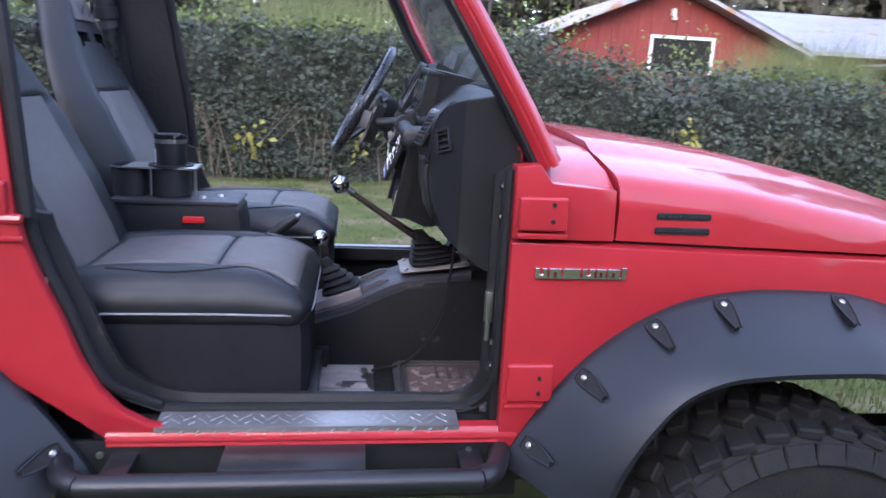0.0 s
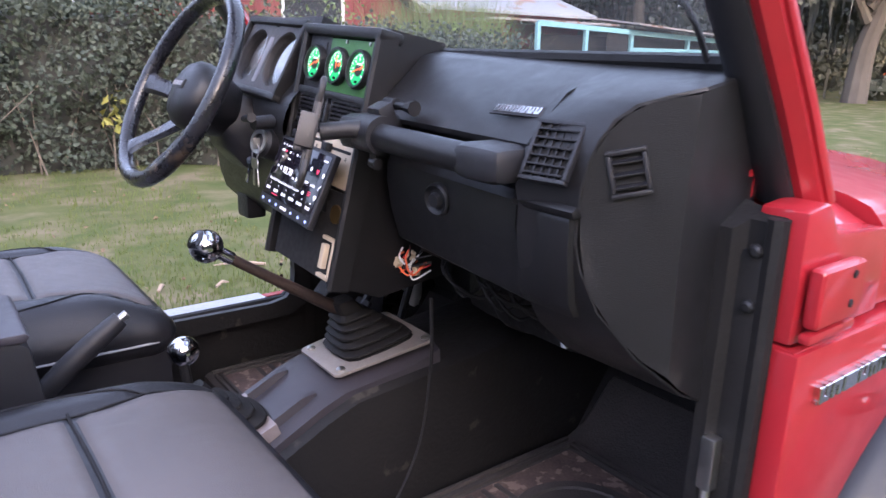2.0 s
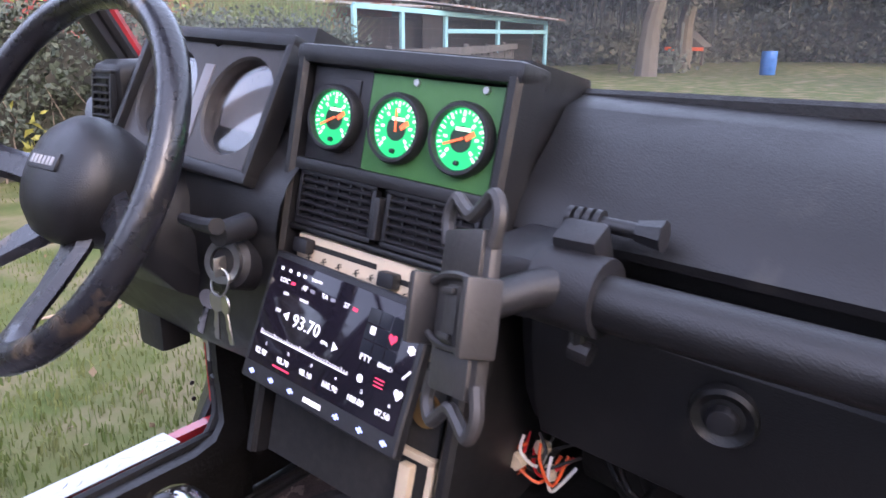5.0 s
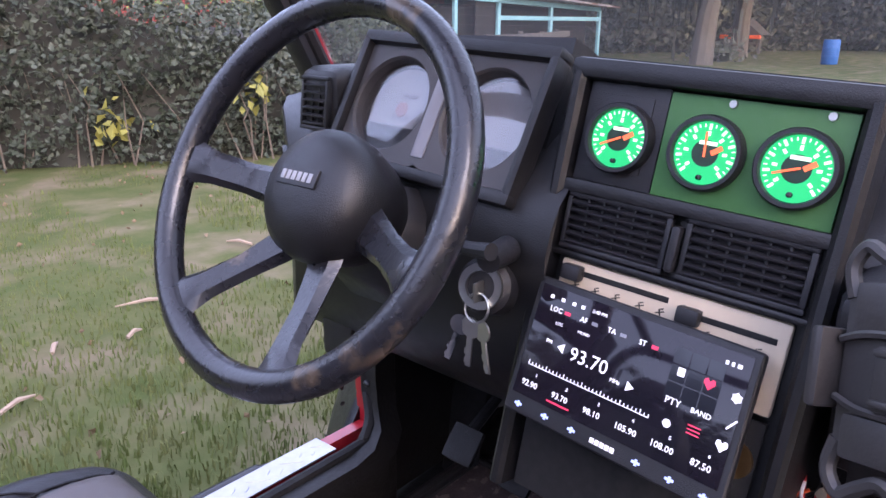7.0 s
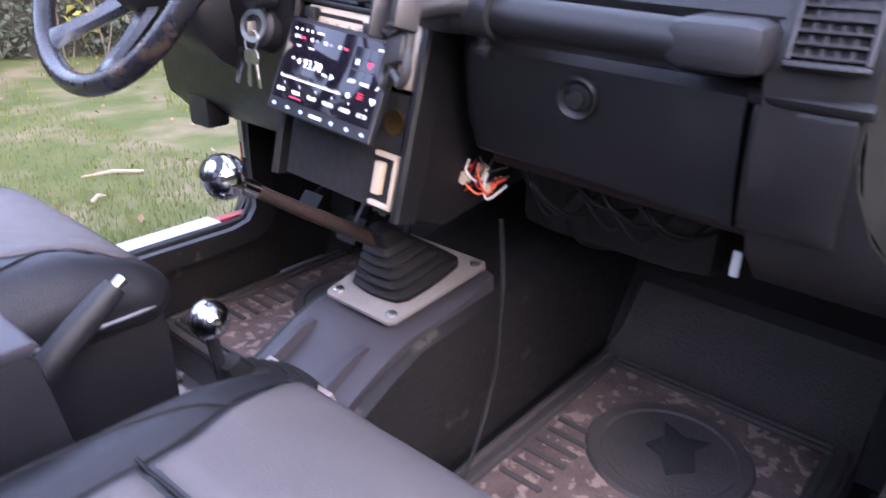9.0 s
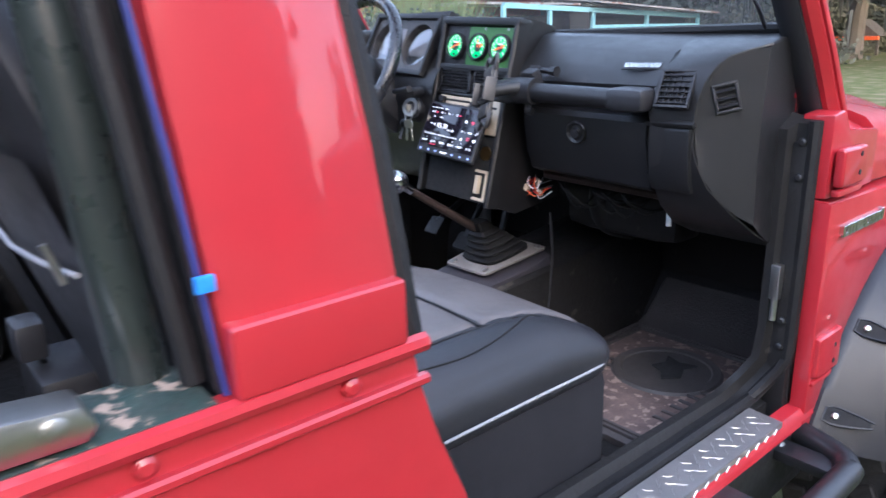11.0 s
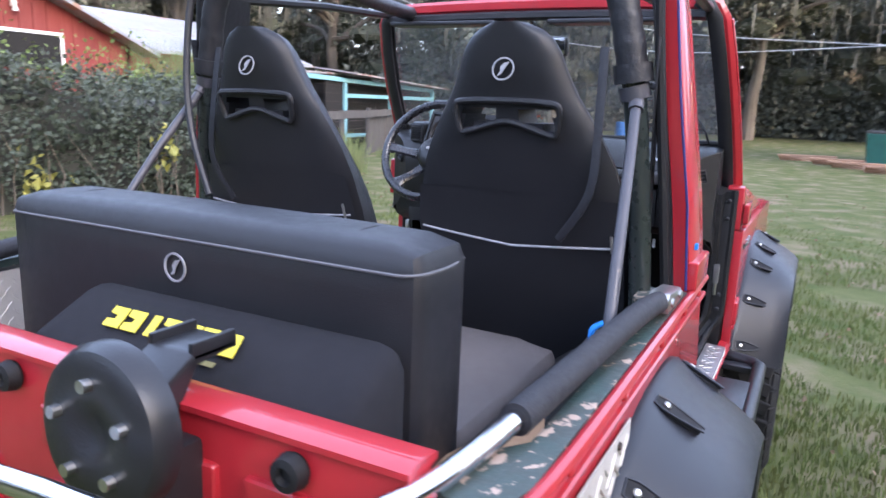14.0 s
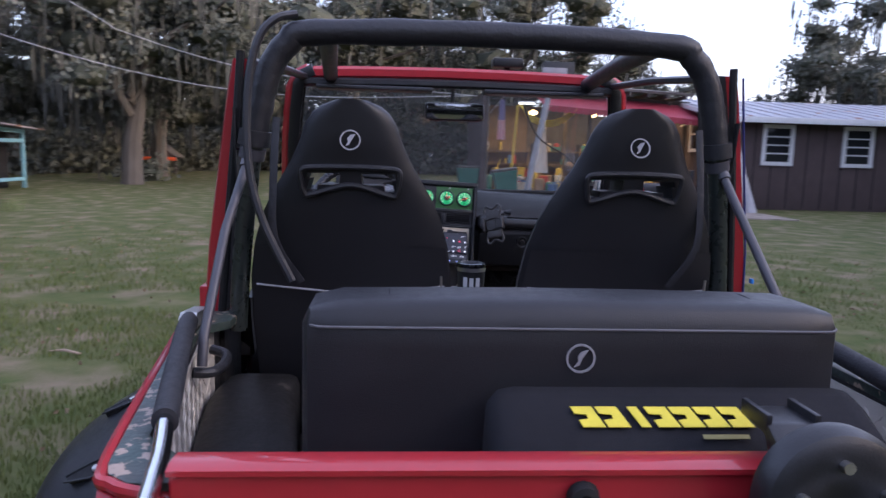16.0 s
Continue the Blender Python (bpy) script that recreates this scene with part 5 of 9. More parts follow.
for k, (x, y, a) in enumerate(((-1.500, -0.275, -6), (-1.400, -0.300, -24))):
    buckle = part("belt_buckle", moved(cushion(-0.045, 0.034, -0.0225, 0.0225, 0, 0.027, 0.007, n=3), pose(x, y, 1.031, 0, -8, a)), BLACK_PLASTIC, car, "black belt buckle with a red button")
    part("release_button", moved(box(0.024, 0.0365, -0.018, 0.018, 0.006, 0.0285, 0.002), pose(x, y, 1.031, 0, -8, a)), RED_PLASTIC, buckle)
    part("buckle_strap", moved(box(-0.19, -0.04, -0.015, 0.015, 0.002, 0.006, 0.001), pose(x, y, 1.030, 0, 3, a + 4)), VINYL, buckle)
part("storage_tray", box(-1.10, -1.00, -0.17, -0.02, 0.77, 0.96, 0.012), BLACK_PLASTIC, car)
part("front_belt_buckle", join(tube([(-1.07, -0.085, 0.93), (-1.085, -0.090, 0.985)], 0.011, 8, squash=0.5), cushion(-1.112, -1.072, -0.125, -0.060, 0.975, 1.030, 0.008, n=3)), BLACK_PLASTIC, car)

# subwoofer box behind the bench
sub = thing("subwoofer_box", "black carpeted subwoofer box with yellow lettering bars behind the bench", "subwoofer", at=(-1.88, -0.12, 0.765))
BOX = [(-1.958, 0.766), (-1.962, 1.05), (-1.950, 1.118), (-1.927, 1.144), (-1.838, 1.188), (-1.815, 1.193), (-1.799, 1.18), (-1.794, 0.766)]
part("enclosure", loft([[(-1.88 + (x + 1.88) * k, y, 0.766 + (z - 0.766) * h) for x, z in BOX] for y, k, h in ((-0.480, 0.55, 0.86), (-0.474, 0.85, 0.955), (-0.460, 0.97, 0.99), (-0.44, 1, 1), (0.05, 1, 1), (0.072, 0.97, 0.99), (0.087, 0.85, 0.955), (0.093, 0.55, 0.86))]), FABRIC, sub, sharp=0.9)
sm = facing((-1.882, -0.153, 1.1718), (-0.43, 0, 0.90), (1, 0, 0.45))
for k in range(7):
    x = 0.092 - k * 0.0352
    w = 0.031 if k not in (1, 2) else (0.014 if k == 2 else 0.031)
    q = 0.006
    shape = [(x - q, -0.019), (x + w - q, -0.019), (x + w - q * 0.4, -0.006), (x + w - 0.016, -0.004), (x + w - 0.016 + q * 0.2, 0.004), (x + w + q * 0.3, 0.006), (x + w + q, 0.019), (x + q, 0.019)] if w > 0.02 else [(x + 0.006 - q, -0.019), (x + 0.020 - q, -0.019), (x + 0.020 + q, 0.019), (x + 0.006 + q, 0.019)]
    part("yellow_bar", moved(prism([(-a, b) for a, b in shape], "z", 0, 0.0015), sm), YELLOW, sub, "yellow printed bar")
part("grey_bar", moved(box(0.045, 0.110, -0.040, -0.032, 0, 0.001, 0.0002), sm), mat("dull_yellow_print", (0.25, 0.22, 0.08), rough=0.7, scale=40), sub)
card = loft([[(-1.76, -0.465, 0.984), (-1.72, -0.52, 1.000), (-1.67, -0.60, 1.006)], [(-1.69, -0.468, 0.990), (-1.66, -0.53, 1.022), (-1.62, -0.595, 1.034)], [(-1.63, -0.50, 1.000), (-1.61, -0.545, 1.036), (-1.598, -0.585, 1.057)]], closed=False)
ex = bmesh.ops.extrude_face_region(card, geom=card.faces[:])
bmesh.ops.translate(card, verts=[v for v in ex["geom"] if isinstance(v, bmesh.types.BMVert)], vec=(0, 0, -0.004))
solo("cardboard_scrap", card, mat("cardboard", (0.42, 0.26, 0.15), (0.36, 0.22, 0.12), rough=0.85, scale=14, bump=0.2, grain=200), "torn piece of brown cardboard on the wheel box", "cardboard")

# ---- the car: dashboard ----
SEC = [(0.035, 1.374), (0.0, 1.378), (-0.035, 1.370), (-0.075, 1.357), (-0.100, 1.343), (-0.127, 1.322), (-0.146, 1.304), (-0.158, 1.284), (-0.165, 1.262), (-0.166, 1.248)]
LOW = [(-0.160, 1.228), (-0.161, 1.20), (-0.157, 1.17), (-0.142, 1.125), (-0.115, 1.080), (-0.065, 1.036), (0.0, 1.008), (0.03, 1.03), (0.03, 1.2)]
RIM = [(0.035, 1.372), (0.0, 1.374), (-0.040, 1.368), (-0.080, 1.361), (-0.105, 1.352), (-0.120, 1.343), (-0.131, 1.328), (-0.139, 1.306), (-0.144, 1.282), (-0.147, 1.255)]
RIM_LOW = [(-0.1475, 1.228), (-0.148, 1.20), (-0.144, 1.17), (-0.132, 1.125), (-0.108, 1.080), (-0.060, 1.036), (0.0, 1.008), (0.03, 1.03), (0.03, 1.2)]
MID = [(0.035, 1.374), (0.0, 1.378), (-0.035, 1.370), (-0.075, 1.348), (-0.105, 1.322), (-0.124, 1.304), (-0.132, 1.294), (-0.130, 1.287), (-0.115, 1.284), (-0.075, 1.280), (-0.073, 1.255), (-0.100, 1.246), (-0.112, 1.238), (-0.110, 1.20), (-0.100, 1.14), (-0.082, 1.105), (-0.04, 1.09), (0.02, 1.10), (0.04, 1.2)]


def wrap(y):
    """How far the dashboard's face comes back towards the seats on its way to the passenger's end."""
    return float(np.interp(y, (-0.45, -0.105), (-0.022, 0.018)))


dash = part("dashboard", loft([[(x + (wrap(y) if x < -0.06 else 0), y, z + 0.03 * (y + 0.45) * (z > 1.3)) for x, z in MID] for y in (-0.450, -0.40, -0.30, -0.20, -0.085)]), DASH, car, "black moulded dashboard with worn edges")


def dash_cap(s):
    """The outer end of the dashboard, closed by a bent flat cheek that faces the door opening."""
    edge = lambda x: max(-0.612, -0.595 - 1.5 * (x + 0.1))
    inner, outer = SEC + LOW, RIM + RIM_LOW
    c = Vector((-0.06, 1.2))
    rim = lambda f, out: [(c.x + (x - c.x) * f, -s * (edge(x) - out), c.y + (z - c.y) * f) for x, z in outer]
    body = loft([[(x, s * (0.447 if s < 0 else 0.14), z) for x, z in inner], rim(1.006, -0.006), rim(1.003, -0.002), rim(0.985, 0.0)], caps=False)
    xs = [-0.1455, -0.142, -0.135, -0.125, -0.115, -0.105, -0.089, -0.07, -0.04, -0.01, 0.028]
    up = sorted(RIM)
    down = sorted(RIM_LOW[:7])
    rows = []
    for x in xs:
        top, low = np.interp(x, [q[0] for q in up], [q[1] for q in up]), np.interp(x, [q[0] for q in down], [q[1] for q in down])
        rows.append([(c.x + (x - c.x) * 0.985, -s * (edge(x) + 0.004 * math.sin(math.pi * f)), c.y + (low + (top - low) * f - c.y) * 0.985) for f in np.linspace(0, 1, 9)])
    return join(body, loft(rows, closed=False))


part("dash_end", dash_cap(-1), DASH, dash, sharp=0.45)
part("dash_driver_side", dash_cap(1), DASH, dash, sharp=0.45)
# glove box door, knob and lower pad
glove = part("glove_box_door", loft([[(x + wrap(y), y, z) for x, z in ((-0.120, 1.238), (-0.128, 1.228), (-0.129, 1.20), (-0.121, 1.155), (-0.106, 1.108), (-0.098, 1.102), (-0.094, 1.12), (-0.109, 1.20), (-0.112, 1.238))] for y in (-0.432, -0.428, -0.32, -0.22, -0.109, -0.105)]), DASH, dash, "black glove box door with a round latch", sharp=0.5)
part("latch_rose", lathe([(0.010, 0.006), (0.014, 0.005), (0.020, 0.009), (0.0225, 0.006), (0.023, 0.0)], facing((-0.130, -0.264, 1.199), (-1, -0.11, -0.12)), 28), DASH, glove)
part("latch_knob", lathe([(0.003, 0.013), (0.009, 0.0125), (0.0105, 0.009), (0.0105, 0.002)], facing((-0.130, -0.264, 1.199), (-1, -0.11, -0.12)), 20), BLACK_PLASTIC, glove)
part("lower_pad", prism([(-0.150, 1.231), (-0.156, 1.224), (-0.155, 1.18), (-0.148, 1.13), (-0.138, 1.112), (-0.10, 1.11), (-0.10, 1.2)], "y", -0.520, -0.440, 0.005), DASH, dash)
part("dash_ledge", prism([(-0.155, 1.240), (-0.162, 1.234), (-0.158, 1.226), (-0.145, 1.228)], "y", -0.528, -0.436, 0.002), DASH, dash)
# grab handle
part("grab_handle", tube(smooth_line([(-0.105, -0.112, 1.268), (-0.150, -0.125, 1.274), (-0.172, -0.150, 1.275), (-0.177, -0.20, 1.275), (-0.179, -0.34, 1.272), (-0.175, -0.41, 1.270), (-0.140, -0.438, 1.268)], 5), [0.0185] * 31, 14), DASH, dash, "black grab handle")
part("handle_end", cushion(-0.199, -0.135, -0.452, -0.372, 1.250, 1.292, 0.013, n=4), BLACK_PLASTIC, dash)
part("handle_root", cushion(-0.190, -0.100, -0.155, -0.092, 1.250, 1.300, 0.014, n=4), BLACK_PLASTIC, dash)
# plain bars in place of the name on the dash
face = facing((-0.124, -0.402, 1.324), (-0.66, -0.08, 0.75))
db = part("dash_badge", moved(box(-0.0385, 0.0385, -0.0085, 0.0085, 0, 0.003, 0.002), face), BLACK_PLASTIC, dash)
for k in range(7):
    u = -0.034 + k * 0.0099
    part("badge_bar", moved(prism([(u, -0.0055), (u + 0.0084, -0.0055), (u + 0.0084, 0.0055), (u + 0.0052, 0.0055), (u + 0.0052, -0.001), (u + 0.0032, -0.001), (u + 0.0032, 0.0055), (u, 0.0055)][::1 if k % 2 else -1], "z", 0.003, 0.0045, 0.0003, 1), face), CHROME, db)


def vent(name, m, w, h, nh, nv, parent, label=""):
    """A framed air outlet: a thin black sheet painted as the hollow's shade, cross slats, a frame."""
    fr = part(name, join(*[moved(b, m) for b in (box(-w / 2 - 0.005, w / 2 + 0.005, h / 2, h / 2 + 0.005, -0.004, 0.005, 0.0018), box(-w / 2 - 0.005, w / 2 + 0.005, -h / 2 - 0.005, -h / 2, -0.004, 0.005, 0.0018),
                                                 box(-w / 2 - 0.005, -w / 2, -h / 2, h / 2, -0.004, 0.005, 0.0018), box(w / 2, w / 2 + 0.005, -h / 2, h / 2, -0.004, 0.005, 0.0018))]), BLACK_PLASTIC, parent, label)
    part("vent_hollow", moved(box(-w / 2, w / 2, -h / 2, h / 2, -0.004, -0.001, 0), m), DULL_BLACK, fr)
    for k in range(nh):
        y = -h / 2 + h * (k + 0.5) / nh
        part("vent_slat", moved(box(-w / 2, w / 2, -0.0011, 0.0011, -0.006, 0.006, 0.0006), m @ pose(0, y, 0, 20, 0, 0)), BLACK_PLASTIC, fr)
    for k in range(nv):
        x = -w / 2 + w * (k + 1) / (nv + 1)
        part("vent_bar", moved(box(x - 0.0012, x + 0.0012, -h / 2, h / 2, -0.005, 0.002, 0.0005), m), BLACK_PLASTIC, fr)
    return fr


vent("side_outlet", facing((-0.152, -0.487, 1.290), (-0.86, -0.12, 0.50)), 0.050, 0.060, 6, 4, dash, "square air outlet")
vent("window_outlet", facing((-0.121, -0.562, 1.277), (-0.83, -0.55, 0.0), (-0.15, 0.2, 1)), 0.030, 0.038, 3, 0, dash, "small side window outlet")
vent("window_outlet", facing((-0.121, 0.562, 1.277), (-0.83, 0.55, 0.0), (-0.15, -0.2, 1)), 0.030, 0.038, 3, 0, dash)
part("outlet_pod", cushion(-0.132, -0.02, 0.448, 0.520, 1.325, 1.408, 0.018, n=5), DASH, dash, "rounded pod beside the instrument cluster")
vent("side_outlet", facing((-0.1325, 0.484, 1.366), (-1, 0.05, 0.12)), 0.040, 0.052, 6, 2, dash)

# centre stack: leaning pod with gauges, outlets, heater panel
PN = Vector((-0.978, 0, 0.208))
PC = Vector((-0.112, 0.0345, 1.36))
PU = Vector((0.208, 0, 0.978))
LEAN = Matrix.Translation((0, 0.0345, 1.365)) @ Matrix.Rotation(radians(2.7), 4, "X") @ Matrix.Translation((0, -0.0345, -1.365))
pod = part("centre_pod", moved(loft([[(x, y, z) for x, z in ((-0.090, 1.424), (0.01, 1.405), (0.05, 1.30), (0.05, 1.02), (-0.10, 1.00), (-0.172, 1.03), (-0.134, 1.22))] for y in (-0.082, -0.078, 0.148, 0.152)]), LEAN), DASH, car, "black leaning centre pod", sharp=0.4)
for y0, y1 in ((-0.090, -0.072), (0.141, 0.159)):
    part("pod_frame", moved(loft([[(PC + PU * z + PN * n).to_tuple()[:1] + (y,) + (PC + PU * z + PN * n).to_tuple()[2:] for n, y in ((-0.02, y0), (0.010, y0 + 0.002), (0.014, y0 + 0.006), (0.014, y1 - 0.006), (0.010, y1 - 0.002), (-0.02, y1))] for z in (-0.34, -0.2, 0.0, 0.058)]), LEAN), DASH, pod)


def on_pod(y, up, out=0.0):
    """A pose on the pod's face: x to the car's right, y up along the face, z out of it."""
    m = facing(PC + PU * up + PN * out, PN)
    m.translation.y = y
    return LEAN @ m


def slab(x0, x1, y0, y1, z0, z1, m, bev=0.001):
    return moved(box(x0, x1, y0, y1, z0, z1, bev), m)


C = 0.0345
part("pod_frame", slab(-0.124, 0.124, 0.046, 0.064, -0.03, 0.014, on_pod(C, 0), 0.006), DASH, pod)
part("pod_divider", slab(-0.112, 0.112, -0.052, -0.040, -0.01, 0.010, on_pod(C, 0), 0.003), DASH, pod)
part("pod_divider", slab(-0.112, 0.112, -0.1095, -0.1035, -0.01, 0.008, on_pod(C, 0), 0.003), DASH, pod)
part("gauge_panel", slab(-0.106, -0.033, -0.040, 0.046, -0.004, 0.003, on_pod(C, 0)), BLACK_PLASTIC, pod)
part("gauge_blank", slab(-0.098, -0.045, -0.028, 0.036, 0.003, 0.0045, on_pod(C, 0), 0.0006), BLACK_PLASTIC, pod)
part("green_gauge_panel", slab(-0.032, 0.106, -0.040, 0.044, -0.004, 0.004, on_pod(C, 0)), GREEN_PANEL, pod, "green painted gauge panel")
for u in (0.018, 0.088):
    part("panel_screw", moved(lathe([(0.0035, 0.004), (0.003, 0.006)], Matrix.Identity(4), 8), on_pod(C, 0) @ pose(u, 0.040, 0)), STEEL, pod)
for y, seed in ((0.102, 1), (0.0275, 2), (-0.040, 3)):
    m = on_pod(y, 0.0, 0.003)
    R = 0.0255
    g = part("gauge", moved(hoop([(R, 0.0), (R + 0.0045, 0.0), (R + 0.0045, 0.009), (R + 0.003, 0.012), (R, 0.012), (R - 0.001, 0.009)], Matrix.Identity(4), 36), m), BLACK_PLASTIC, pod, "round green-lit gauge")
    part("gauge_face", moved(lathe([(0.001, 0.0062), (R, 0.006), (R, 0.001)], Matrix.Identity(4), 36), m), GLOW_GREEN, g)
    part("gauge_centre", moved(lathe([(0.001, 0.0068), (0.0105, 0.0066), (0.0105, 0.0060)], Matrix.Identity(4), 24), m), mat("dark_gauge_centre", (0.02, 0.05, 0.03), rough=0.4), g)
    marks = []
    for k in range(25):
        a = radians(-45 + k * 270 / 24)
        L = 0.0048 if k % 3 == 0 else 0.0026
        marks.append(moved(box(R - 0.0025 - L, R - 0.0025, -0.0005 - 0.0006 * (k % 3 == 0), 0.0005 + 0.0006 * (k % 3 == 0), 0.0063, 0.0068, 0), m @ pose(0, 0, 0, 0, 0, math.degrees(a))))
    for k in range(7):
        a = radians(-40 + k * 260 / 6)
        marks.append(moved(box(0.0135, 0.0172, -0.0012, 0.0012, 0.0063, 0.0068, 0), m @ pose(0, 0, 0, 0, 0, math.degrees(a))))
    marks.append(moved(box(-0.006, 0.008, 0.0065, 0.0095, 0.0063, 0.007, 0), m))
    part("gauge_scale", join(*marks), GLOW_WHITE, g)
    part("gauge_needle", moved(box(-0.003, 0.0165, -0.0008, 0.0008, 0.0075, 0.0082, 0), m @ pose(0, 0, 0, 0, 0, (205, 95, 200)[seed - 1])), GLOW_RED, g)
    part("red_mark", moved(box(0.006, 0.0155, -0.002, 0.002, 0.007, 0.0074, 0), m @ pose(0, -0.003, 0, 0, 0, 35)), GLOW_RED, g)
    part("gauge_button", moved(lathe([(0.0022, 0.006), (0.0020, 0.0095), (0.001, 0.010)], Matrix.Identity(4), 10), m @ pose(0, -0.019, 0)), BLACK_PLASTIC, g)
for y in (C + 0.055, C - 0.055):
    vent("centre_outlet", on_pod(y, -0.0765, 0.002), 0.088, 0.042, 6, 5, pod, "centre air outlet with thin slats")
part("outlet_tab", slab(-0.004, 0.004, -0.018, 0.020, 0.0, 0.012, on_pod(C, -0.08), 0.003), BLACK_PLASTIC, pod)
heat = part("heater_panel", slab(-0.098, 0.100, -0.185, -0.111, -0.004, 0.004, on_pod(C, 0), 0.003), CREAM, pod, "cream heater control panel with black sliders")
for u0, u1, v in ((-0.086, 0.005, -0.121), (0.022, 0.092, -0.127)):
    part("slider_slot", slab(u0, u1, v - 0.0025, v + 0.0025, 0.003, 0.0046, on_pod(C, 0), 0.0005), DULL_BLACK, heat)
    part("slider_knob", slab(u0 - 0.006, u0 + 0.013, v - 0.007, v + 0.007, 0.004, 0.016, on_pod(C, 0), 0.003), BLACK_PLASTIC, heat)
for u0, u1, c in ((-0.045, -0.022, "blue"), (-0.022, 0.012, "red")):
    part(c + "_wedge", moved(prism([(u0, -0.147), (u1, -0.147), (u1, -0.143 if c == "red" else -0.144), (u0, -0.139 if c == "blue" else -0.144)], "z", 0.004, 0.0045), on_pod(C, 0)), BLUE_TAPE if c == "blue" else RED_PLASTIC, heat)
INK = mat("black_ink", (0.02, 0.02, 0.02), rough=0.6)
lettering("heater_word", "COOL", 0.011, on_pod(C, -0.146, 0.0043) @ pose(-0.066, 0, 0), INK, heat)
lettering("heater_word", "HOT", 0.011, on_pod(C, -0.146, 0.0043) @ pose(0.026, 0, 0), INK, heat)
for u in (-0.080, -0.060, -0.040, -0.018, 0.000, 0.040, 0.080):
    part("heater_symbol", moved(join(box(-0.004, 0.004, -0.0005, 0.0005, 0.004, 0.0045, 0), box(-0.0005, 0.0005, -0.003, 0.003, 0.004, 0.0045, 0), box(0.001, 0.004, 0.002, 0.003, 0.004, 0.0045, 0)), on_pod(C, -0.1325 if u < 0.03 else -0.139) @ pose(u, 0, 0, 0, 0, 20)), INK, heat)
# openings and loose panels below, right of the screen
# flat black slab paints the shade of the opening
part("pod_cavity", slab(-0.10, 0.10, -0.335, -0.19, 0.0, 0.003, on_pod(C, 0)), DULL_BLACK, pod)
part("radio_cage", join(slab(0.066, 0.104, -0.268, -0.262, 0.0, 0.010, on_pod(C, 0)), slab(0.066, 0.104, -0.330, -0.324, 0.0, 0.010, on_pod(C, 0)), slab(0.098, 0.104, -0.33, -0.262, 0.0, 0.010, on_pod(C, 0)), slab(0.070, 0.082, -0.315, -0.275, 0.0, 0.012, on_pod(C, 0))), CREAM, pod)
part("lighter_socket", moved(lathe([(0.011, 0.006), (0.015, 0.006), (0.016, 0.0), (0.010, -0.002)], Matrix.Identity(4), 20), on_pod(C, -0.225) @ pose(0.083, 0, 0)), mat("brass", (0.45, 0.28, 0.12), rough=0.35, metal=1.0), pod)

# floating screen
S0, S1, S3 = Vector((-0.161, 0.145, 1.244)), Vector((-0.168, -0.052, 1.233)), Vector((-0.213, 0.146, 1.134))
sx, sy = (S1 - S0).normalized(), (S0 - S3).normalized()
sz = sx.cross(sy).normalized()
sm = Matrix((sx, sy, sz)).transposed().to_4x4()
sm.translation = (S1 + S3) / 2
W, Hh = (S1 - S0).length / 2, (S0 - S3).length / 2
scr = part("touch_screen", moved(box(-W, W, -Hh, Hh, -0.012, 0.0, 0.004, 3), sm), BLACK_PLASTIC, car, "floating touch screen radio, lit")
part("screen_mount", moved(box(-0.06, 0.05, -0.03, 0.03, -0.06, -0.012, 0.004), sm), BLACK_METAL, scr)
T0 = -Hh + 0.017
part("screen_glass", moved(box(-W + 0.006, W - 0.006, T0, Hh - 0.006, 0, 0.001, 0.0004), sm), SCREEN_DARK, scr)
part("tile_grid", join(*[moved(box(0.036 + (k % 3) * 0.0135, 0.0485 + (k % 3) * 0.0135, 0.004 + (k // 3) * 0.0135, 0.0165 + (k // 3) * 0.0135, 0.001, 0.0013, 0), sm) for k in range(9)]), mat("screen_tile", (0.022, 0.024, 0.032), rough=0.08, rough2=0.1), scr)
fx, fy = W / 0.0885, (Hh * 2 - 0.023) / 0.100


def say(text, u, v, size, m=PIX_WHITE):
    lettering("screen_text", text, size, sm @ pose(u * fx, T0 + v * fy, 0.0012), m, scr, 0.0002)


say("93.70", -0.028, 0.050, 0.0165)
for k, tx in enumerate(("92.90", "93.70", "98.10", "105.90", "108.00", "87.50")):
    say(tx, -0.070 + k * 0.0278, 0.0115, 0.0072)
    say(str(k + 1), -0.066 + k * 0.0278, 0.0205, 0.0042)
say("LOC", -0.066, 0.081, 0.0062)
say("AF", -0.041, 0.081, 0.0062)
say("TA", -0.017, 0.081, 0.0062)
say("ST", 0.008, 0.081, 0.0062)
say("LOC", -0.060, 0.070, 0.0036)
say("MONO", -0.038, 0.070, 0.0036)
say("FM", -0.064, 0.053, 0.0048)
say("MHz", -0.004, 0.0435, 0.0046)
say("PTY", 0.040, 0.047, 0.0075)
say("BAND", 0.060, 0.047, 0.0058)
say("5:40 PM", -0.030, 0.091, 0.0042)


def mark(name, m, *boxes):
    part(name, join(*[moved(box(a * fx, b * fx, T0 + c * fy, T0 + d * fy, 0.0011, 0.0014, 0), sm) for a, b, c, d in boxes]), m, scr)


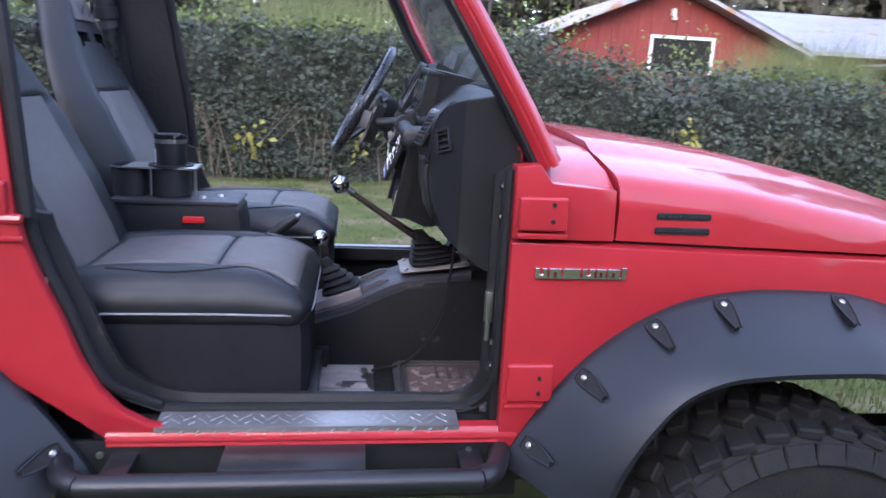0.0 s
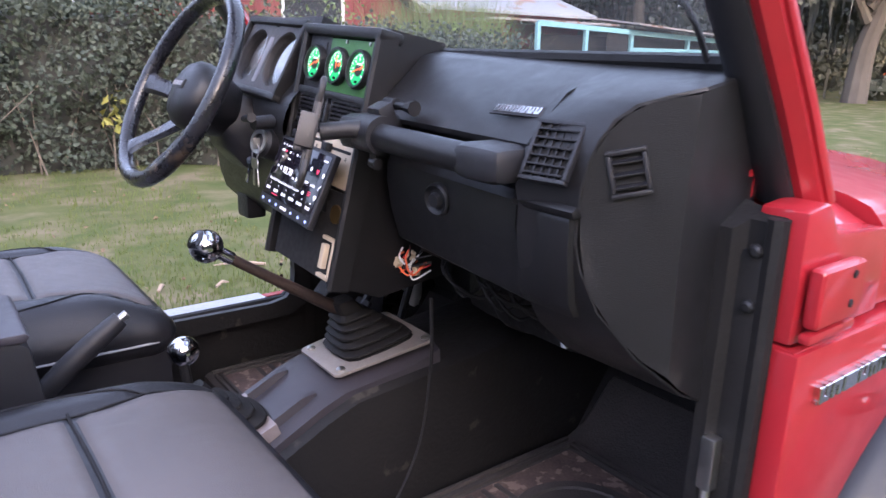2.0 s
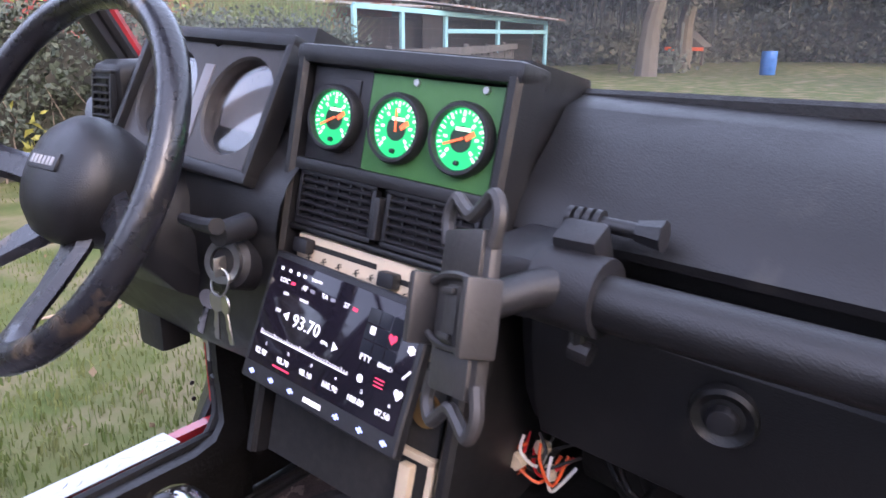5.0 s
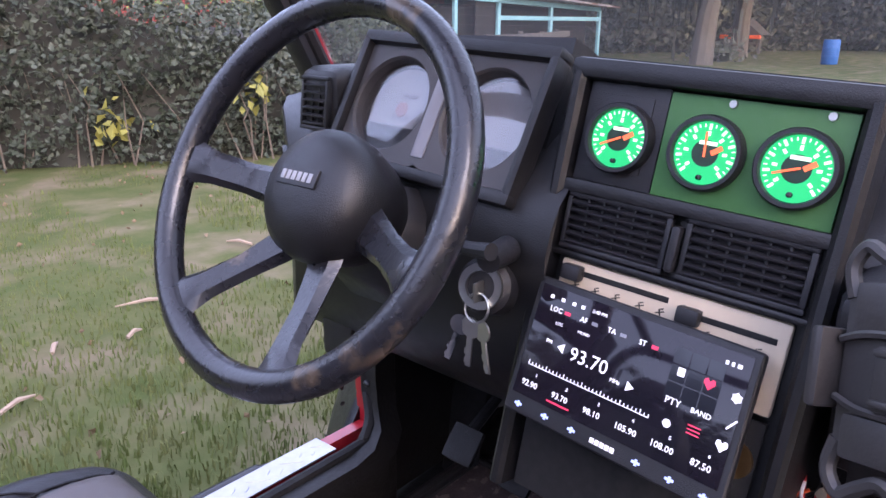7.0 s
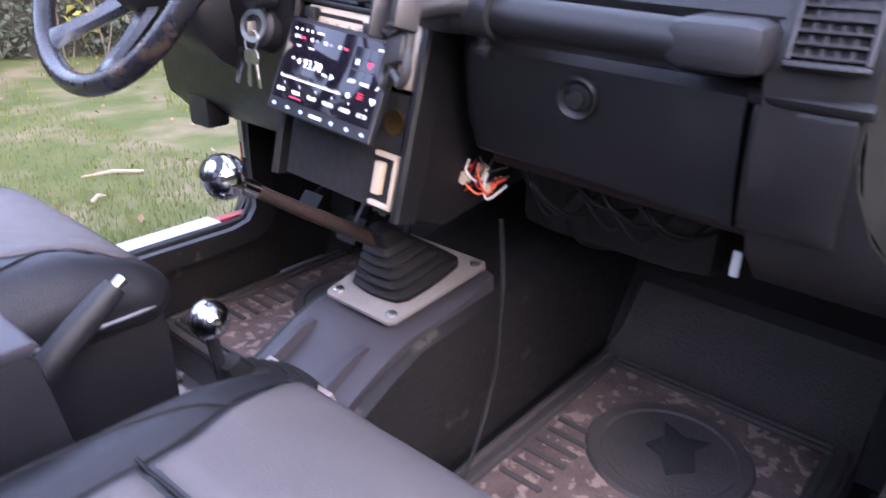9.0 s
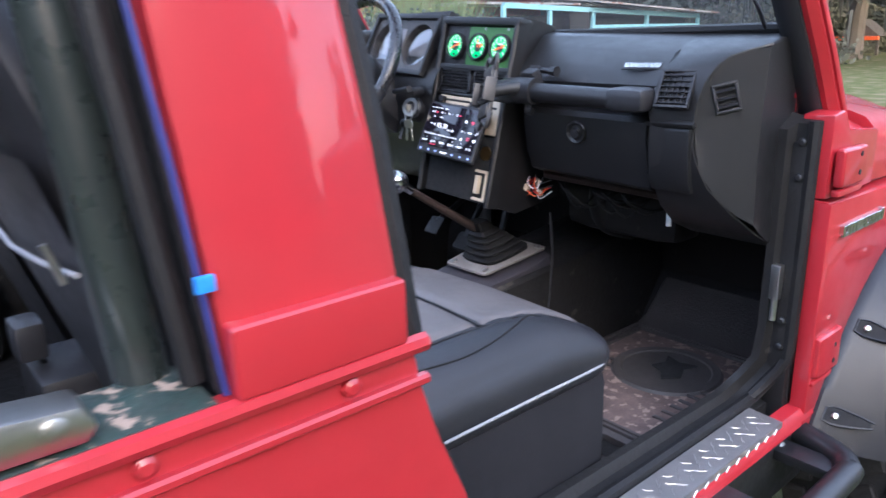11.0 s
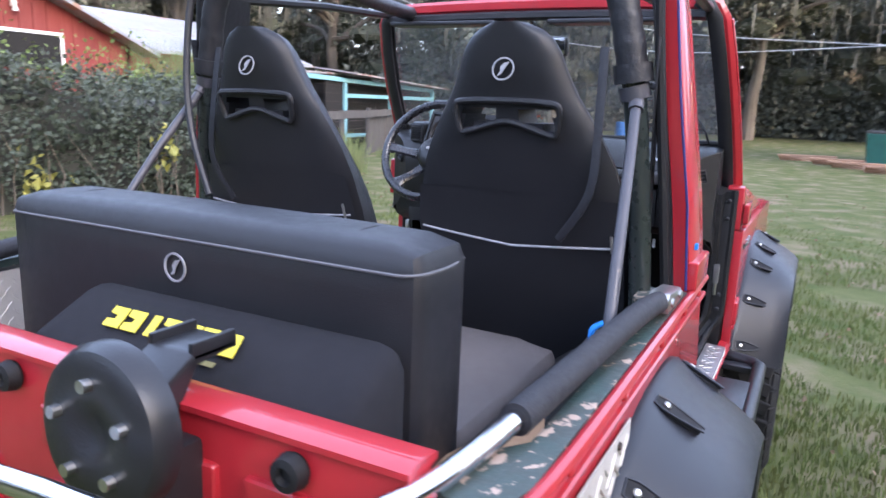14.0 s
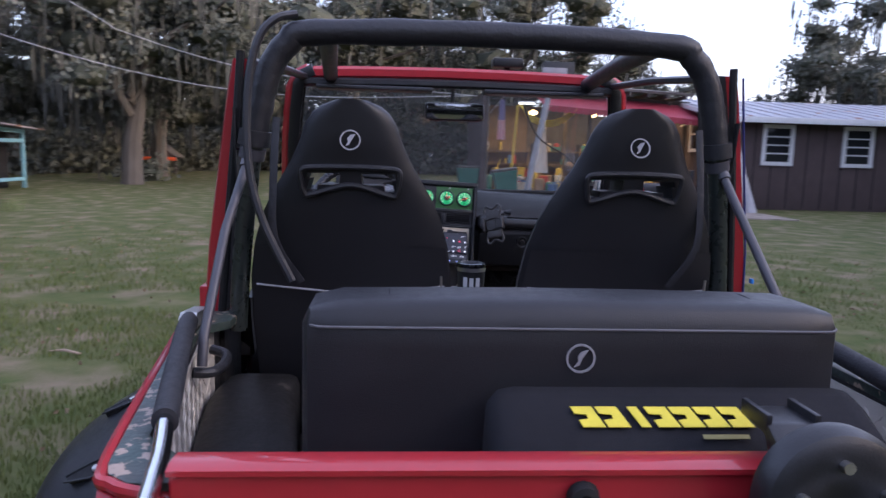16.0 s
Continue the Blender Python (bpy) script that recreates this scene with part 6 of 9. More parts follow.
mark("tuning_scale", PIX_WHITE, *[(-0.076 + k * 0.0032, -0.0754 + k * 0.0032, 0.028, 0.0305 + 0.0012 * (k % 5 == 0)) for k in range(33)], (-0.076, 0.027, 0.0275, 0.0281))
mark("red_bar", PIX_RED, (-0.052, -0.032, 0.0045, 0.006))
mark("red_menu", PIX_RED, (0.054, 0.063, 0.0295, 0.0305), (0.054, 0.063, 0.0325, 0.0335), (0.054, 0.063, 0.0355, 0.0365))
mark("toggle", PIX_RED, (-0.058, -0.053, 0.0795, 0.0825))
mark("toggle", PIX_RED, (0.015, 0.020, 0.0795, 0.0825))
GREY_TOGGLE = mat("grey_toggle", (0.35, 0.35, 0.38), rough=0.2)
mark("toggle", GREY_TOGGLE, (-0.034, -0.029, 0.0795, 0.0825))
mark("toggle", GREY_TOGGLE, (-0.010, -0.005, 0.0795, 0.0825))
for dot in ((-0.074, -0.071, 0.0895, 0.0925), (-0.064, -0.061, 0.0895, 0.0925), (-0.054, -0.051, 0.0895, 0.0925), (-0.046, -0.043, 0.0895, 0.0925), (0.066, 0.068, 0.089, 0.092), (0.070, 0.072, 0.089, 0.092), (0.074, 0.077, 0.089, 0.092)):
    mark("status_mark", PIX_WHITE, dot)


def icon(pts, u, v, m=PIX_WHITE):
    part("screen_icon", moved(prism([(u * fx + a, T0 + v * fy + b) for a, b in pts], "z", 0.0011, 0.0014), sm), m, scr)


icon([(0, -0.0045), (0.0045, 0.0005), (0.004, 0.0035), (0.002, 0.0042), (0, 0.0022), (-0.002, 0.0042), (-0.004, 0.0035), (-0.0045, 0.0005)], 0.060, 0.070, PIX_RED)
icon([(0, -0.0045), (0.0045, 0.0005), (0.004, 0.0035), (0.002, 0.0042), (0, 0.0022), (-0.002, 0.0042), (-0.004, 0.0035), (-0.0045, 0.0005)], 0.078, 0.031)
icon([(-0.0035, 0), (0.003, 0.004), (0.003, -0.004)], -0.053, 0.0515)
icon([(0.0035, 0), (-0.003, 0.004), (-0.003, -0.004)], 0.008, 0.044)
icon([(-0.003, -0.004), (-0.002, -0.005), (0.004, 0.003), (0.003, 0.004)], 0.080, 0.049)
icon([(math.cos(a * math.pi / 6) * (0.0042 if a % 2 else 0.0032), math.sin(a * math.pi / 6) * (0.0042 if a % 2 else 0.0032)) for a in range(12)], 0.079, 0.068)
icon([(math.cos(a * math.pi / 5) * 0.0033, math.sin(a * math.pi / 5) * 0.0033) for a in range(10)], 0.040, 0.030)
icon([(-0.0028, -0.0035), (0.0028, -0.0035), (0.0028, 0.003), (-0.0028, 0.003)], 0.040, 0.071)
for k in range(7):
    u = (-0.075, -0.050, -0.026, 0.0, 0.027, 0.052, 0.076)[k]
    if k == 3:
        part("maker_bar", join(*[moved(box(u * fx - 0.011 + q * 0.0046, u * fx - 0.0075 + q * 0.0046, -Hh + 0.0065, -Hh + 0.0105, 0, 0.0006, 0), sm) for q in range(5)]), PIX_WHITE, scr)
    else:
        part("screen_key", moved(join(box(u * fx - 0.0035, u * fx + 0.0035, -Hh + 0.0075, -Hh + 0.0095, 0, 0.0006, 0), box(u * fx - 0.001, u * fx + 0.001, -Hh + 0.006, -Hh + 0.011, 0, 0.0006, 0)), sm), PIX_BLUE, scr)

# instrument cluster
K = facing((-0.112, 0.314, 1.368), (-0.89, 0, 0.46), (0, -0.047, 1))
clus = part("instrument_binnacle", loft([[(x, y, z) for x, z in ((-0.058, 1.444), (0.0, 1.42), (0.02, 1.33), (-0.09, 1.28), (-0.124, 1.292))] for y in (0.186, 0.190, 0.446, 0.450)]), DASH, car, "black instrument cluster hood", sharp=0.4)
FACE = mat("cluster_plastic", (0.050, 0.046, 0.047), (0.062, 0.057, 0.057), rough=0.42, scale=9, bump=0.15, grain=900)


def holed_plate(x0, x1, y0, y1, cx, r, m, deep=0.022, top=0.006):
    """One half of the cluster's face: a flat plate round a deep round well."""
    rings = [[], [], [], []]
    for k in range(64):
        a = (k + 0.5) * 2 * math.pi / 64
        c, d = math.cos(a), math.sin(a)
        f = min(((x1 if c > 0 else x0) - cx) / c, (y1 if d > 0 else y0) / d)
        for ring, q, h in zip(rings, (r - 0.002, r - 0.0005, r + 0.0015, f), (top - deep, top - 0.003, top, top)):
            ring.append(m @ Vector((cx + q * c, q * d, h)))
    return loft(rings, caps=False)


part("cluster_face", join(holed_plate(-0.122, 0.0, -0.064, 0.064, -0.066, 0.0525, K), holed_plate(0.0, 0.122, -0.064, 0.064, 0.066, 0.0525, K)), FACE, clus, "brownish grey instrument surround with two deep wells", sharp=0.5)
for b in ((-0.133, 0.133, 0.064, 0.078), (-0.133, 0.133, -0.078, -0.064), (-0.133, -0.122, -0.07, 0.07), (0.122, 0.133, -0.07, 0.07)):
    part("cluster_rim", slab(*b, -0.01, 0.016, K, 0.005), DASH, clus)
for u, busy in ((-0.066, True), (0.066, False)):
    at = K @ pose(u, 0, -0.019)
    d = part("dial", moved(hoop([(0.047, 0.002), (0.0505, 0.004), (0.0515, 0.0), (0.047, 0.0)], Matrix.Identity(4), 40), at), BLACK_PLASTIC, clus)
    part("dial_face", moved(lathe([(0.001, 0.0042), (0.048, 0.004), (0.048, 0.0035)], Matrix.Identity(4), 40), at), DIAL, d, "pale dial face")
    ticks = [moved(box(0.036 if k % 3 == 0 else 0.039, 0.043, -0.0005, 0.0005, 0.0041, 0.0046, 0), at @ pose(0, 0, 0, 0, 0, -40 + k * 13)) for k in range(21)]
    if busy:
        ticks += [moved(box(-0.010 + q * 0.005, -0.006 + q * 0.005, -0.012, -0.006, 0.0041, 0.0046, 0), at) for q in range(5)] + [moved(box(-0.004, 0.018, 0.013, 0.018, 0.0041, 0.0046, 0), at)]
        part("dial_hub", moved(lathe([(0.001, 0.0056), (0.0085, 0.0052), (0.009, 0.0042)], Matrix.Identity(4), 20), at), mat("dull_red_print", (0.30, 0.16, 0.15), rough=0.5), d)
        part("dial_needle", join(moved(box(-0.011, 0.013, -0.0010, 0.0010, 0.006, 0.007, 0), at @ pose(-0.010, -0.034, 0, 0, 0, -25)), moved(lathe([(0.0055, 0.004), (0.0055, 0.008), (0.002, 0.009)], Matrix.Identity(4), 16), at @ pose(-0.010, -0.034, 0))), DULL_BLACK, d)
    part("dial_scale", join(*ticks), mat("faint_ink", (0.16, 0.15, 0.16), rough=0.6), d)
    lens = part("dial_lens", moved(lathe([(0.001, 0.0), (0.050, 0.0), (0.050, 0.001), (0.001, 0.001)], Matrix.Identity(4), 40), K @ pose(u, 0, -0.006)), CLEAR, d)
    lens.visible_shadow = False
part("warning_strip", slab(-0.0085, 0.0085, -0.052, 0.040, 0.003, 0.0075, K, 0.001), mat("grey_strip", (0.25, 0.24, 0.26), rough=0.3), clus)

# steering column and wheel
WC = Vector((-0.276, 0.340, 1.315))
WN = Vector((-0.876, -0.025, 0.481)).normalized()
part("column_shroud", join(loft([[WC + WN * d + Vector((0, 0, 0)) + (facing((0, 0, 0), WN) @ Vector((a * r, b * r2 - dr, 0))) for a, b in ((-1, -0.6), (-0.7, -1), (0.7, -1), (1, -0.6), (1, 0.5), (0.7, 0.9), (-0.7, 0.9), (-1, 0.5))] for d, r, r2, dr in ((-0.098, 0.045, 0.042, 0.0), (-0.115, 0.055, 0.055, 0.008), (-0.16, 0.058, 0.062, 0.018), (-0.24, 0.055, 0.060, 0.022))]),
                           rod(WC + WN * -0.24, WC + WN * -0.5, 0.022)), BLACK_PLASTIC, car)
wm = facing(WC, WN)
sw = part("steering_wheel", tube([wm @ Vector((0.183 * math.cos(a), 0.183 * math.sin(a), 0)) for a in np.linspace(0, 2 * math.pi, 72, endpoint=False)], 0.0150, 14, closed=True), WORN_WHEEL, car, "black four-spoke steering wheel, worn to brown in places")
for a0 in (-18, 180, 232, 288):
    a = radians(a0)
    d, n = Vector((math.cos(a), math.sin(a), 0)), Vector((-math.sin(a), math.cos(a), 0))
    part("spoke", loft([[wm @ (d * r + n * w * u + Vector((0, 0, z + t * v))) for u, v in ((-1, 0), (-0.6, 1), (0.6, 1), (1, 0), (0.6, -1), (-0.6, -1))] for r, w, z, t in ((0.03, 0.030, -0.052, 0.010), (0.07, 0.021, -0.046, 0.009), (0.11, 0.0165, -0.030, 0.008), (0.145, 0.0175, -0.012, 0.007), (0.165, 0.022, -0.003, 0.007), (0.179, 0.034, 0.0, 0.006))]), WORN_WHEEL, sw)
hub = part("wheel_hub", moved(lathe([(0.050, -0.105), (0.058, -0.085), (0.0655, -0.055), (0.066, -0.034), (0.062, -0.019), (0.050, -0.007), (0.028, 0.000), (0.001, 0.0025)], Matrix.Identity(4), 44), wm), DASH, sw, "smooth black horn pad")
hb = part("hub_badge", slab(-0.026, 0.026, -0.004, 0.014, -0.006, 0.0030, wm @ pose(0, 0.002, 0.0, -4, 0, 0), 0.001), BLACK_PLASTIC, hub)
for k in range(6):
    part("badge_bar", slab(-0.0215 + k * 0.0073, -0.0162 + k * 0.0073, 0.0005, 0.0095, 0.0030, 0.0037, wm @ pose(0, 0.002, 0.0, -4, 0, 0), 0.0003), mat("grey_print", (0.35, 0.35, 0.36), rough=0.4), hb)
ig = part("ignition_housing", lathe([(0.004, 0.012), (0.020, 0.012), (0.027, 0.006), (0.030, -0.03)], facing((-0.175, 0.196, 1.224), (-0.85, -0.2, 0.25)), 24), BLACK_PLASTIC, car)
part("lock_bezel", hoop([(0.014, 0.012), (0.022, 0.012), (0.0215, 0.0155), (0.0145, 0.0155)], facing((-0.175, 0.196, 1.224), (-0.85, -0.2, 0.25)), 24), STEEL, ig, "bright ring round the ignition lock")
part("dash_switch", tube([(-0.168, 0.178, 1.262), (-0.205, 0.172, 1.262)], [0.013, 0.0115], 16), BLACK_PLASTIC, car)
key = part("key_ring", tube([Vector((-0.195, 0.191, 1.209)) + Vector((0.004 * math.sin(a), 0.013 * math.cos(a), 0.013 * math.sin(a))) for a in np.linspace(0, 2 * math.pi, 20, endpoint=False)], 0.0014, 6, closed=True), STEEL, car, "bunch of keys in the ignition")
part("key", box(-0.200, -0.186, 0.190, 0.1925, 1.215, 1.234, 0.001), STEEL, key)
for dy, tilt, m in ((-0.006, -14, STEEL), (0.004, 4, STEEL), (0.012, 20, CHROME)):
    part("key", moved(join(lathe([(0.0045, -0.001), (0.0105, -0.001), (0.0105, 0.001), (0.0045, 0.001)], facing((0, 0, -0.012), (-1, 0, 0)), 14), box(-0.001, 0.001, -0.0032, 0.0032, -0.052, -0.021, 0.0004), box(-0.001, 0.001, 0.0032, 0.0045, -0.049, -0.044, 0.0002), box(-0.001, 0.001, 0.0032, 0.0048, -0.040, -0.034, 0.0002)), pose(-0.197, 0.191 + dy, 1.201, tilt, 0, 12 * tilt / 14)), m, key)
part("column_stalk", tube([(-0.19, 0.25, 1.262), (-0.205, 0.19, 1.268), (-0.21, 0.165, 1.272)], [0.006, 0.007, 0.008], 10), BLACK_PLASTIC, car)
part("fuse_cover", box(-0.105, -0.06, 0.47, 0.53, 1.02, 1.10, 0.008), BLACK_PLASTIC, car)
# pedals
for x, y, z in ((0.093, 0.330, 0.812), (0.048, 0.401, 0.856), (0.13, 0.235, 0.79)):
    pd = part("pedal", tube(smooth_line([(0.26, y, 1.08), (0.19, y, 0.94), (x + 0.011, y, z + 0.01)], 4), 0.009, 8), BLACK_METAL, car)
    part("pedal_pad", moved(cushion(-0.028, 0.028, -0.028, 0.028, -0.006, 0.006, 0.005, n=3), facing((x, y, z), (-0.75, 0, 0.66))), RUBBER, pd)
# wiring under the dash
for k in range(9):
    random.seed(40 + k)
    y = -0.10 - 0.05 * k / 2 + random.uniform(-0.02, 0.02)
    part("loose_wire", tube(smooth_line([(-0.01, y, 1.075), (-0.03 + random.uniform(-0.02, 0.02), y - 0.03, 1.055), (0.0, y - 0.06, 1.025 + random.uniform(-0.02, 0.02)), (0.05, y - 0.08, 1.04), (0.09, y - 0.1, 1.07)], 4), 0.0028, 6), RUBBER, car)
for at, size, turn, m in (((-0.062, -0.048, 1.078), (0.009, 0.013, 0.011), (20, 10, 30), CREAM), ((-0.066, -0.070, 1.052), (0.008, 0.010, 0.008), (40, 10, 0), CREAM), ((-0.060, -0.045, 1.040), (0.006, 0.007, 0.010), (10, 30, 20), CREAM),
                          ((-0.052, -0.088, 1.066), (0.007, 0.009, 0.007), (15, -20, 50), CREAM), ((-0.048, -0.096, 1.040), (0.006, 0.010, 0.006), (70, 10, 20), CREAM)):
    size = [v * 0.75 for v in size]
    plug = part("wire_connector", moved(box(-size[0], size[0], -size[1], size[1], -size[2], size[2], 0.002), pose(*at, *turn)), m, car)
    part("connector_lip", moved(box(-size[0] - 0.001, size[0] + 0.001, -size[1] * 0.35, size[1] * 0.35, -size[2] - 0.001, size[2] + 0.001, 0.001), pose(*at, *turn)), m, plug)
for k in range(12):
    random.seed(70 + k)
    a = Vector((-0.056 + random.uniform(-0.006, 0.004), -0.046 - 0.0050 * k, 1.082 - 0.006 * (k % 4)))
    part("orange_wire", tube(smooth_line([a, a + Vector((-0.008, random.uniform(-0.014, 0.014), -0.014)), a + Vector((-0.002, random.uniform(-0.020, 0.010), -0.032 + random.uniform(-0.012, 0.012))), a + Vector((0.025, -0.02 + random.uniform(-0.012, 0.01), -0.012 + random.uniform(-0.012, 0.012)))], 5), 0.0017, 6), (ORANGE, RED_PLASTIC, BLACK_PLASTIC, ORANGE, BLACK_PLASTIC, WHITE_PLASTIC)[k % 6], car)
part("heater_duct", tube(smooth_line([(0.12, -0.14, 1.05), (0.10, -0.15, 1.0), (0.12, -0.16, 0.95), (0.2, -0.17, 0.92)], 4), 0.026, 14), INNER, car)
part("heater_case", cushion(0.09, 0.22, -0.36, -0.05, 0.93, 1.05, 0.03, n=4), INNER, car)
part("under_dash_rail", tube([(-0.03, -0.60, 1.072), (-0.04, -0.40, 1.082), (-0.03, -0.1, 1.085)], 0.014, 8), RUST, car)
part("white_tag", box(-0.040, -0.034, -0.424, -0.414, 1.018, 1.048, 0.002), WHITE_PLASTIC, car)
part("tunnel_cable", tube(smooth_line([(-0.02, -0.10, 0.99), (-0.03, -0.118, 0.88), (-0.06, -0.130, 0.74), (-0.14, -0.142, 0.63), (-0.24, -0.15, 0.606)], 5), 0.0035, 6), RUBBER, car)
# phone cradle on the grab handle
CRADLE = mat("cradle_plastic", (0.030, 0.027, 0.026), (0.050, 0.045, 0.043), rough=0.38, scale=20, bump=0.1)
arm = part("phone_cradle", tube([(-0.178, -0.172, 1.282), (-0.205, -0.158, 1.284), (-0.242, -0.142, 1.280)], [0.015, 0.012, 0.012], 12), BLACK_PLASTIC, car, "black clamp-on phone cradle")
cm = facing((-0.252, -0.138, 1.278), (-0.86, 0.45, 0.25), (0.36, 0.09, 0.93))
part("cradle_plate", join(slab(-0.030, 0.030, -0.046, 0.046, -0.006, 0.003, cm, 0.006), slab(-0.024, 0.024, 0.018, 0.050, -0.004, 0.006, cm, 0.004), slab(-0.024, 0.024, -0.050, -0.024, -0.004, 0.006, cm, 0.004)), CRADLE, arm)
for v in (1, -1):
    part("cradle_ear", tube(smooth_line([cm @ Vector((u, v * w, 0.0)) for u, w in ((-0.027, 0.040), (-0.031, 0.058), (-0.023, 0.070), (-0.012, 0.064), (0.0, 0.058), (0.012, 0.064), (0.023, 0.070), (0.031, 0.058), (0.027, 0.040))], 4), 0.0046, 8), CRADLE, arm)
    part("cradle_rib", tube(smooth_line([cm @ Vector((u, v * w, 0.007)) for u, w in ((-0.028, 0.016), (-0.012, 0.021), (0.012, 0.021), (0.028, 0.014))], 4), 0.0024, 6), CRADLE, arm)
part("cradle_latch", join(slab(-0.006, 0.010, -0.020, 0.016, 0.003, 0.010, cm, 0.003), slab(-0.005, 0.009, -0.017, -0.013, 0.010, 0.013, cm, 0.001), slab(-0.005, 0.009, 0.010, 0.014, 0.010, 0.013, cm, 0.001)), CRADLE, arm)
for u0, u1 in ((-0.038, -0.030), (0.030, 0.038)):
    part("cradle_jaw", slab(u0, u1, -0.024, 0.022, -0.004, 0.020, cm, 0.003), CRADLE, arm)
part("cradle_bolt", join(tube([(-0.140, -0.158, 1.316), (-0.139, -0.200, 1.314)], 0.0055, 12), *[tube([(-0.140, -0.148 - 0.007 * k, 1.3165), (-0.140, -0.152 - 0.007 * k, 1.3163)], 0.0085, 12) for k in range(4)], tube([(-0.139, -0.198, 1.314), (-0.139, -0.216, 1.3135)], [0.0075, 0.011], 8)), BLACK_METAL, arm)
part("cradle_clamp", join(tube([(-0.174, -0.150, 1.278), (-0.176, -0.196, 1.277)], 0.0265, 18), slab(-0.016, 0.016, -0.012, 0.012, -0.016, 0.016, facing((-0.160, -0.170, 1.302), (-0.4, 0, 0.9)), 0.004)), BLACK_PLASTIC, arm)
part("clamp_screw", join(rod((-0.180, -0.180, 1.254), (-0.180, -0.180, 1.240), 0.006, 10), rod((-0.180, -0.176, 1.240), (-0.180, -0.190, 1.238), 0.008, 10)), BLACK_METAL, arm)


# floor mats
def floor_mat(yc, label):
    m = thing("floor_mat", label, "floor mat", "floor mats", at=(0.1, yc, 0.592))
    w = 0.232
    base = part("mat_base", loft([[(x, yc - w, z), (x, yc - w + 0.01, z + 0.014), (x, yc + w - 0.01, z + 0.014), (x, yc + w, z)] for x, z in ((-0.18, 0.594), (-0.17, 0.600), (0.34, 0.600), (0.40, 0.622), (0.475, 0.70), (0.48, 0.70))]), MAT_RUBBER, m)
    part("mat_insert", box(-0.15, 0.30, yc - 0.180, yc + 0.180, 0.612, 0.6175, 0.002), MAT_CAMO, m, "brown leaf-print mat insert")
    part("mat_disc", lathe([(0.001, 0.006), (0.100, 0.006), (0.104, 0.009), (0.122, 0.009), (0.128, 0.002)], pose(0.137, yc, 0.6145), 44), MAT_RUBBER, m)
    for y in (-0.212, -0.192, 0.192, 0.212):
        part("mat_ridge", box(-0.165, 0.33, yc + y - 0.004, yc + y + 0.004, 0.612, 0.621, 0.002), MAT_RUBBER, m)
    for x in (-0.168, -0.155, 0.310, 0.325):
        part("mat_ridge", box(x, x + 0.008, yc - 0.19, yc + 0.19, 0.612, 0.621, 0.002), MAT_RUBBER, m)
    for k in range(6):
        part("mat_rib", box(-0.070 + k * 0.032, -0.060 + k * 0.032, yc - 0.172, yc - 0.100, 0.6165, 0.6215, 0.002), MAT_RUBBER, m)
        part("mat_rib", box(-0.070 + k * 0.032, -0.060 + k * 0.032, yc + 0.100, yc + 0.172, 0.6165, 0.6215, 0.002), MAT_RUBBER, m)
    part("mat_mark", prism([(0.085, yc - 0.02), (0.12, yc - 0.050), (0.165, yc - 0.030), (0.20, yc - 0.045), (0.185, yc - 0.005), (0.20, yc + 0.035), (0.165, yc + 0.02), (0.13, yc + 0.035), (0.12, yc + 0.005)], "z", 0.620, 0.6245, 0.001), DULL_BLACK, m)


floor_mat(-0.330, "dusty black rubber floor mat with a leaf-print insert")
floor_mat(0.385, "dusty black rubber floor mat with a leaf-print insert")

# ---- the yard ----
GRASS = mat("grass_ground", (0.052, 0.076, 0.020), (0.118, 0.116, 0.050), rough=0.95, scale=2.6, bump=0.9, grain=45, spots=(0.20, 0.155, 0.105), spot_scale=1.9, spot_at=0.60, spec=0.1, fade=0.13)
BLADE = mat("grass_blade", (0.072, 0.118, 0.026), (0.165, 0.165, 0.064), rough=0.8, scale=7, spec=0.2)
LEAF = mat("hedge_leaf", (0.042, 0.058, 0.037), (0.080, 0.092, 0.068), rough=0.6, scale=2.5, spec=0.4)
LEAF_LIGHT = mat("young_leaf", (0.11, 0.17, 0.035), (0.15, 0.19, 0.05), rough=0.6, scale=2)
REED = mat("reed_leaf", (0.10, 0.145, 0.045), (0.19, 0.21, 0.085), rough=0.7, scale=1.5)
LEAF_YELLOW = mat("yellow_leaf", (0.28, 0.26, 0.05), (0.20, 0.20, 0.05), rough=0.6, scale=4)
OAK = mat("oak_leaf", (0.082, 0.090, 0.070), (0.135, 0.140, 0.115), rough=0.7, scale=0.9, spec=0.3)
MOSS = mat("grey_moss", (0.058, 0.060, 0.053), (0.092, 0.093, 0.084), rough=0.9, scale=0.8, spec=0.1)
# darker copy of the oak leaf: shade of the inner crown as colour
OAK_SHADE = mat("oak_inner_shade", (0.055, 0.064, 0.047), (0.095, 0.100, 0.080), rough=0.95, scale=2.2, bump=0.6, grain=9, spec=0.05)
BARK = mat("bark", (0.075, 0.062, 0.050), (0.13, 0.115, 0.10), rough=0.9, scale=3, bump=0.8, grain=25, stretch=(1, 1, 0.3))
TWIG = mat("twig", (0.12, 0.095, 0.07), (0.18, 0.15, 0.12), rough=0.9, scale=10)
BARN_RED = mat("barn_red_boards", (0.21, 0.038, 0.032), (0.15, 0.030, 0.028), rough=0.75, scale=1.4, bump=0.4, grain=40, stretch=(1, 1, 0.25))
TIN = mat("tin_roof", (0.34, 0.345, 0.37), (0.26, 0.26, 0.285), rough=0.4, metal=0.3, scale=1.2, spots=(0.28, 0.17, 0.12), spot_scale=1.6, spot_at=0.63)
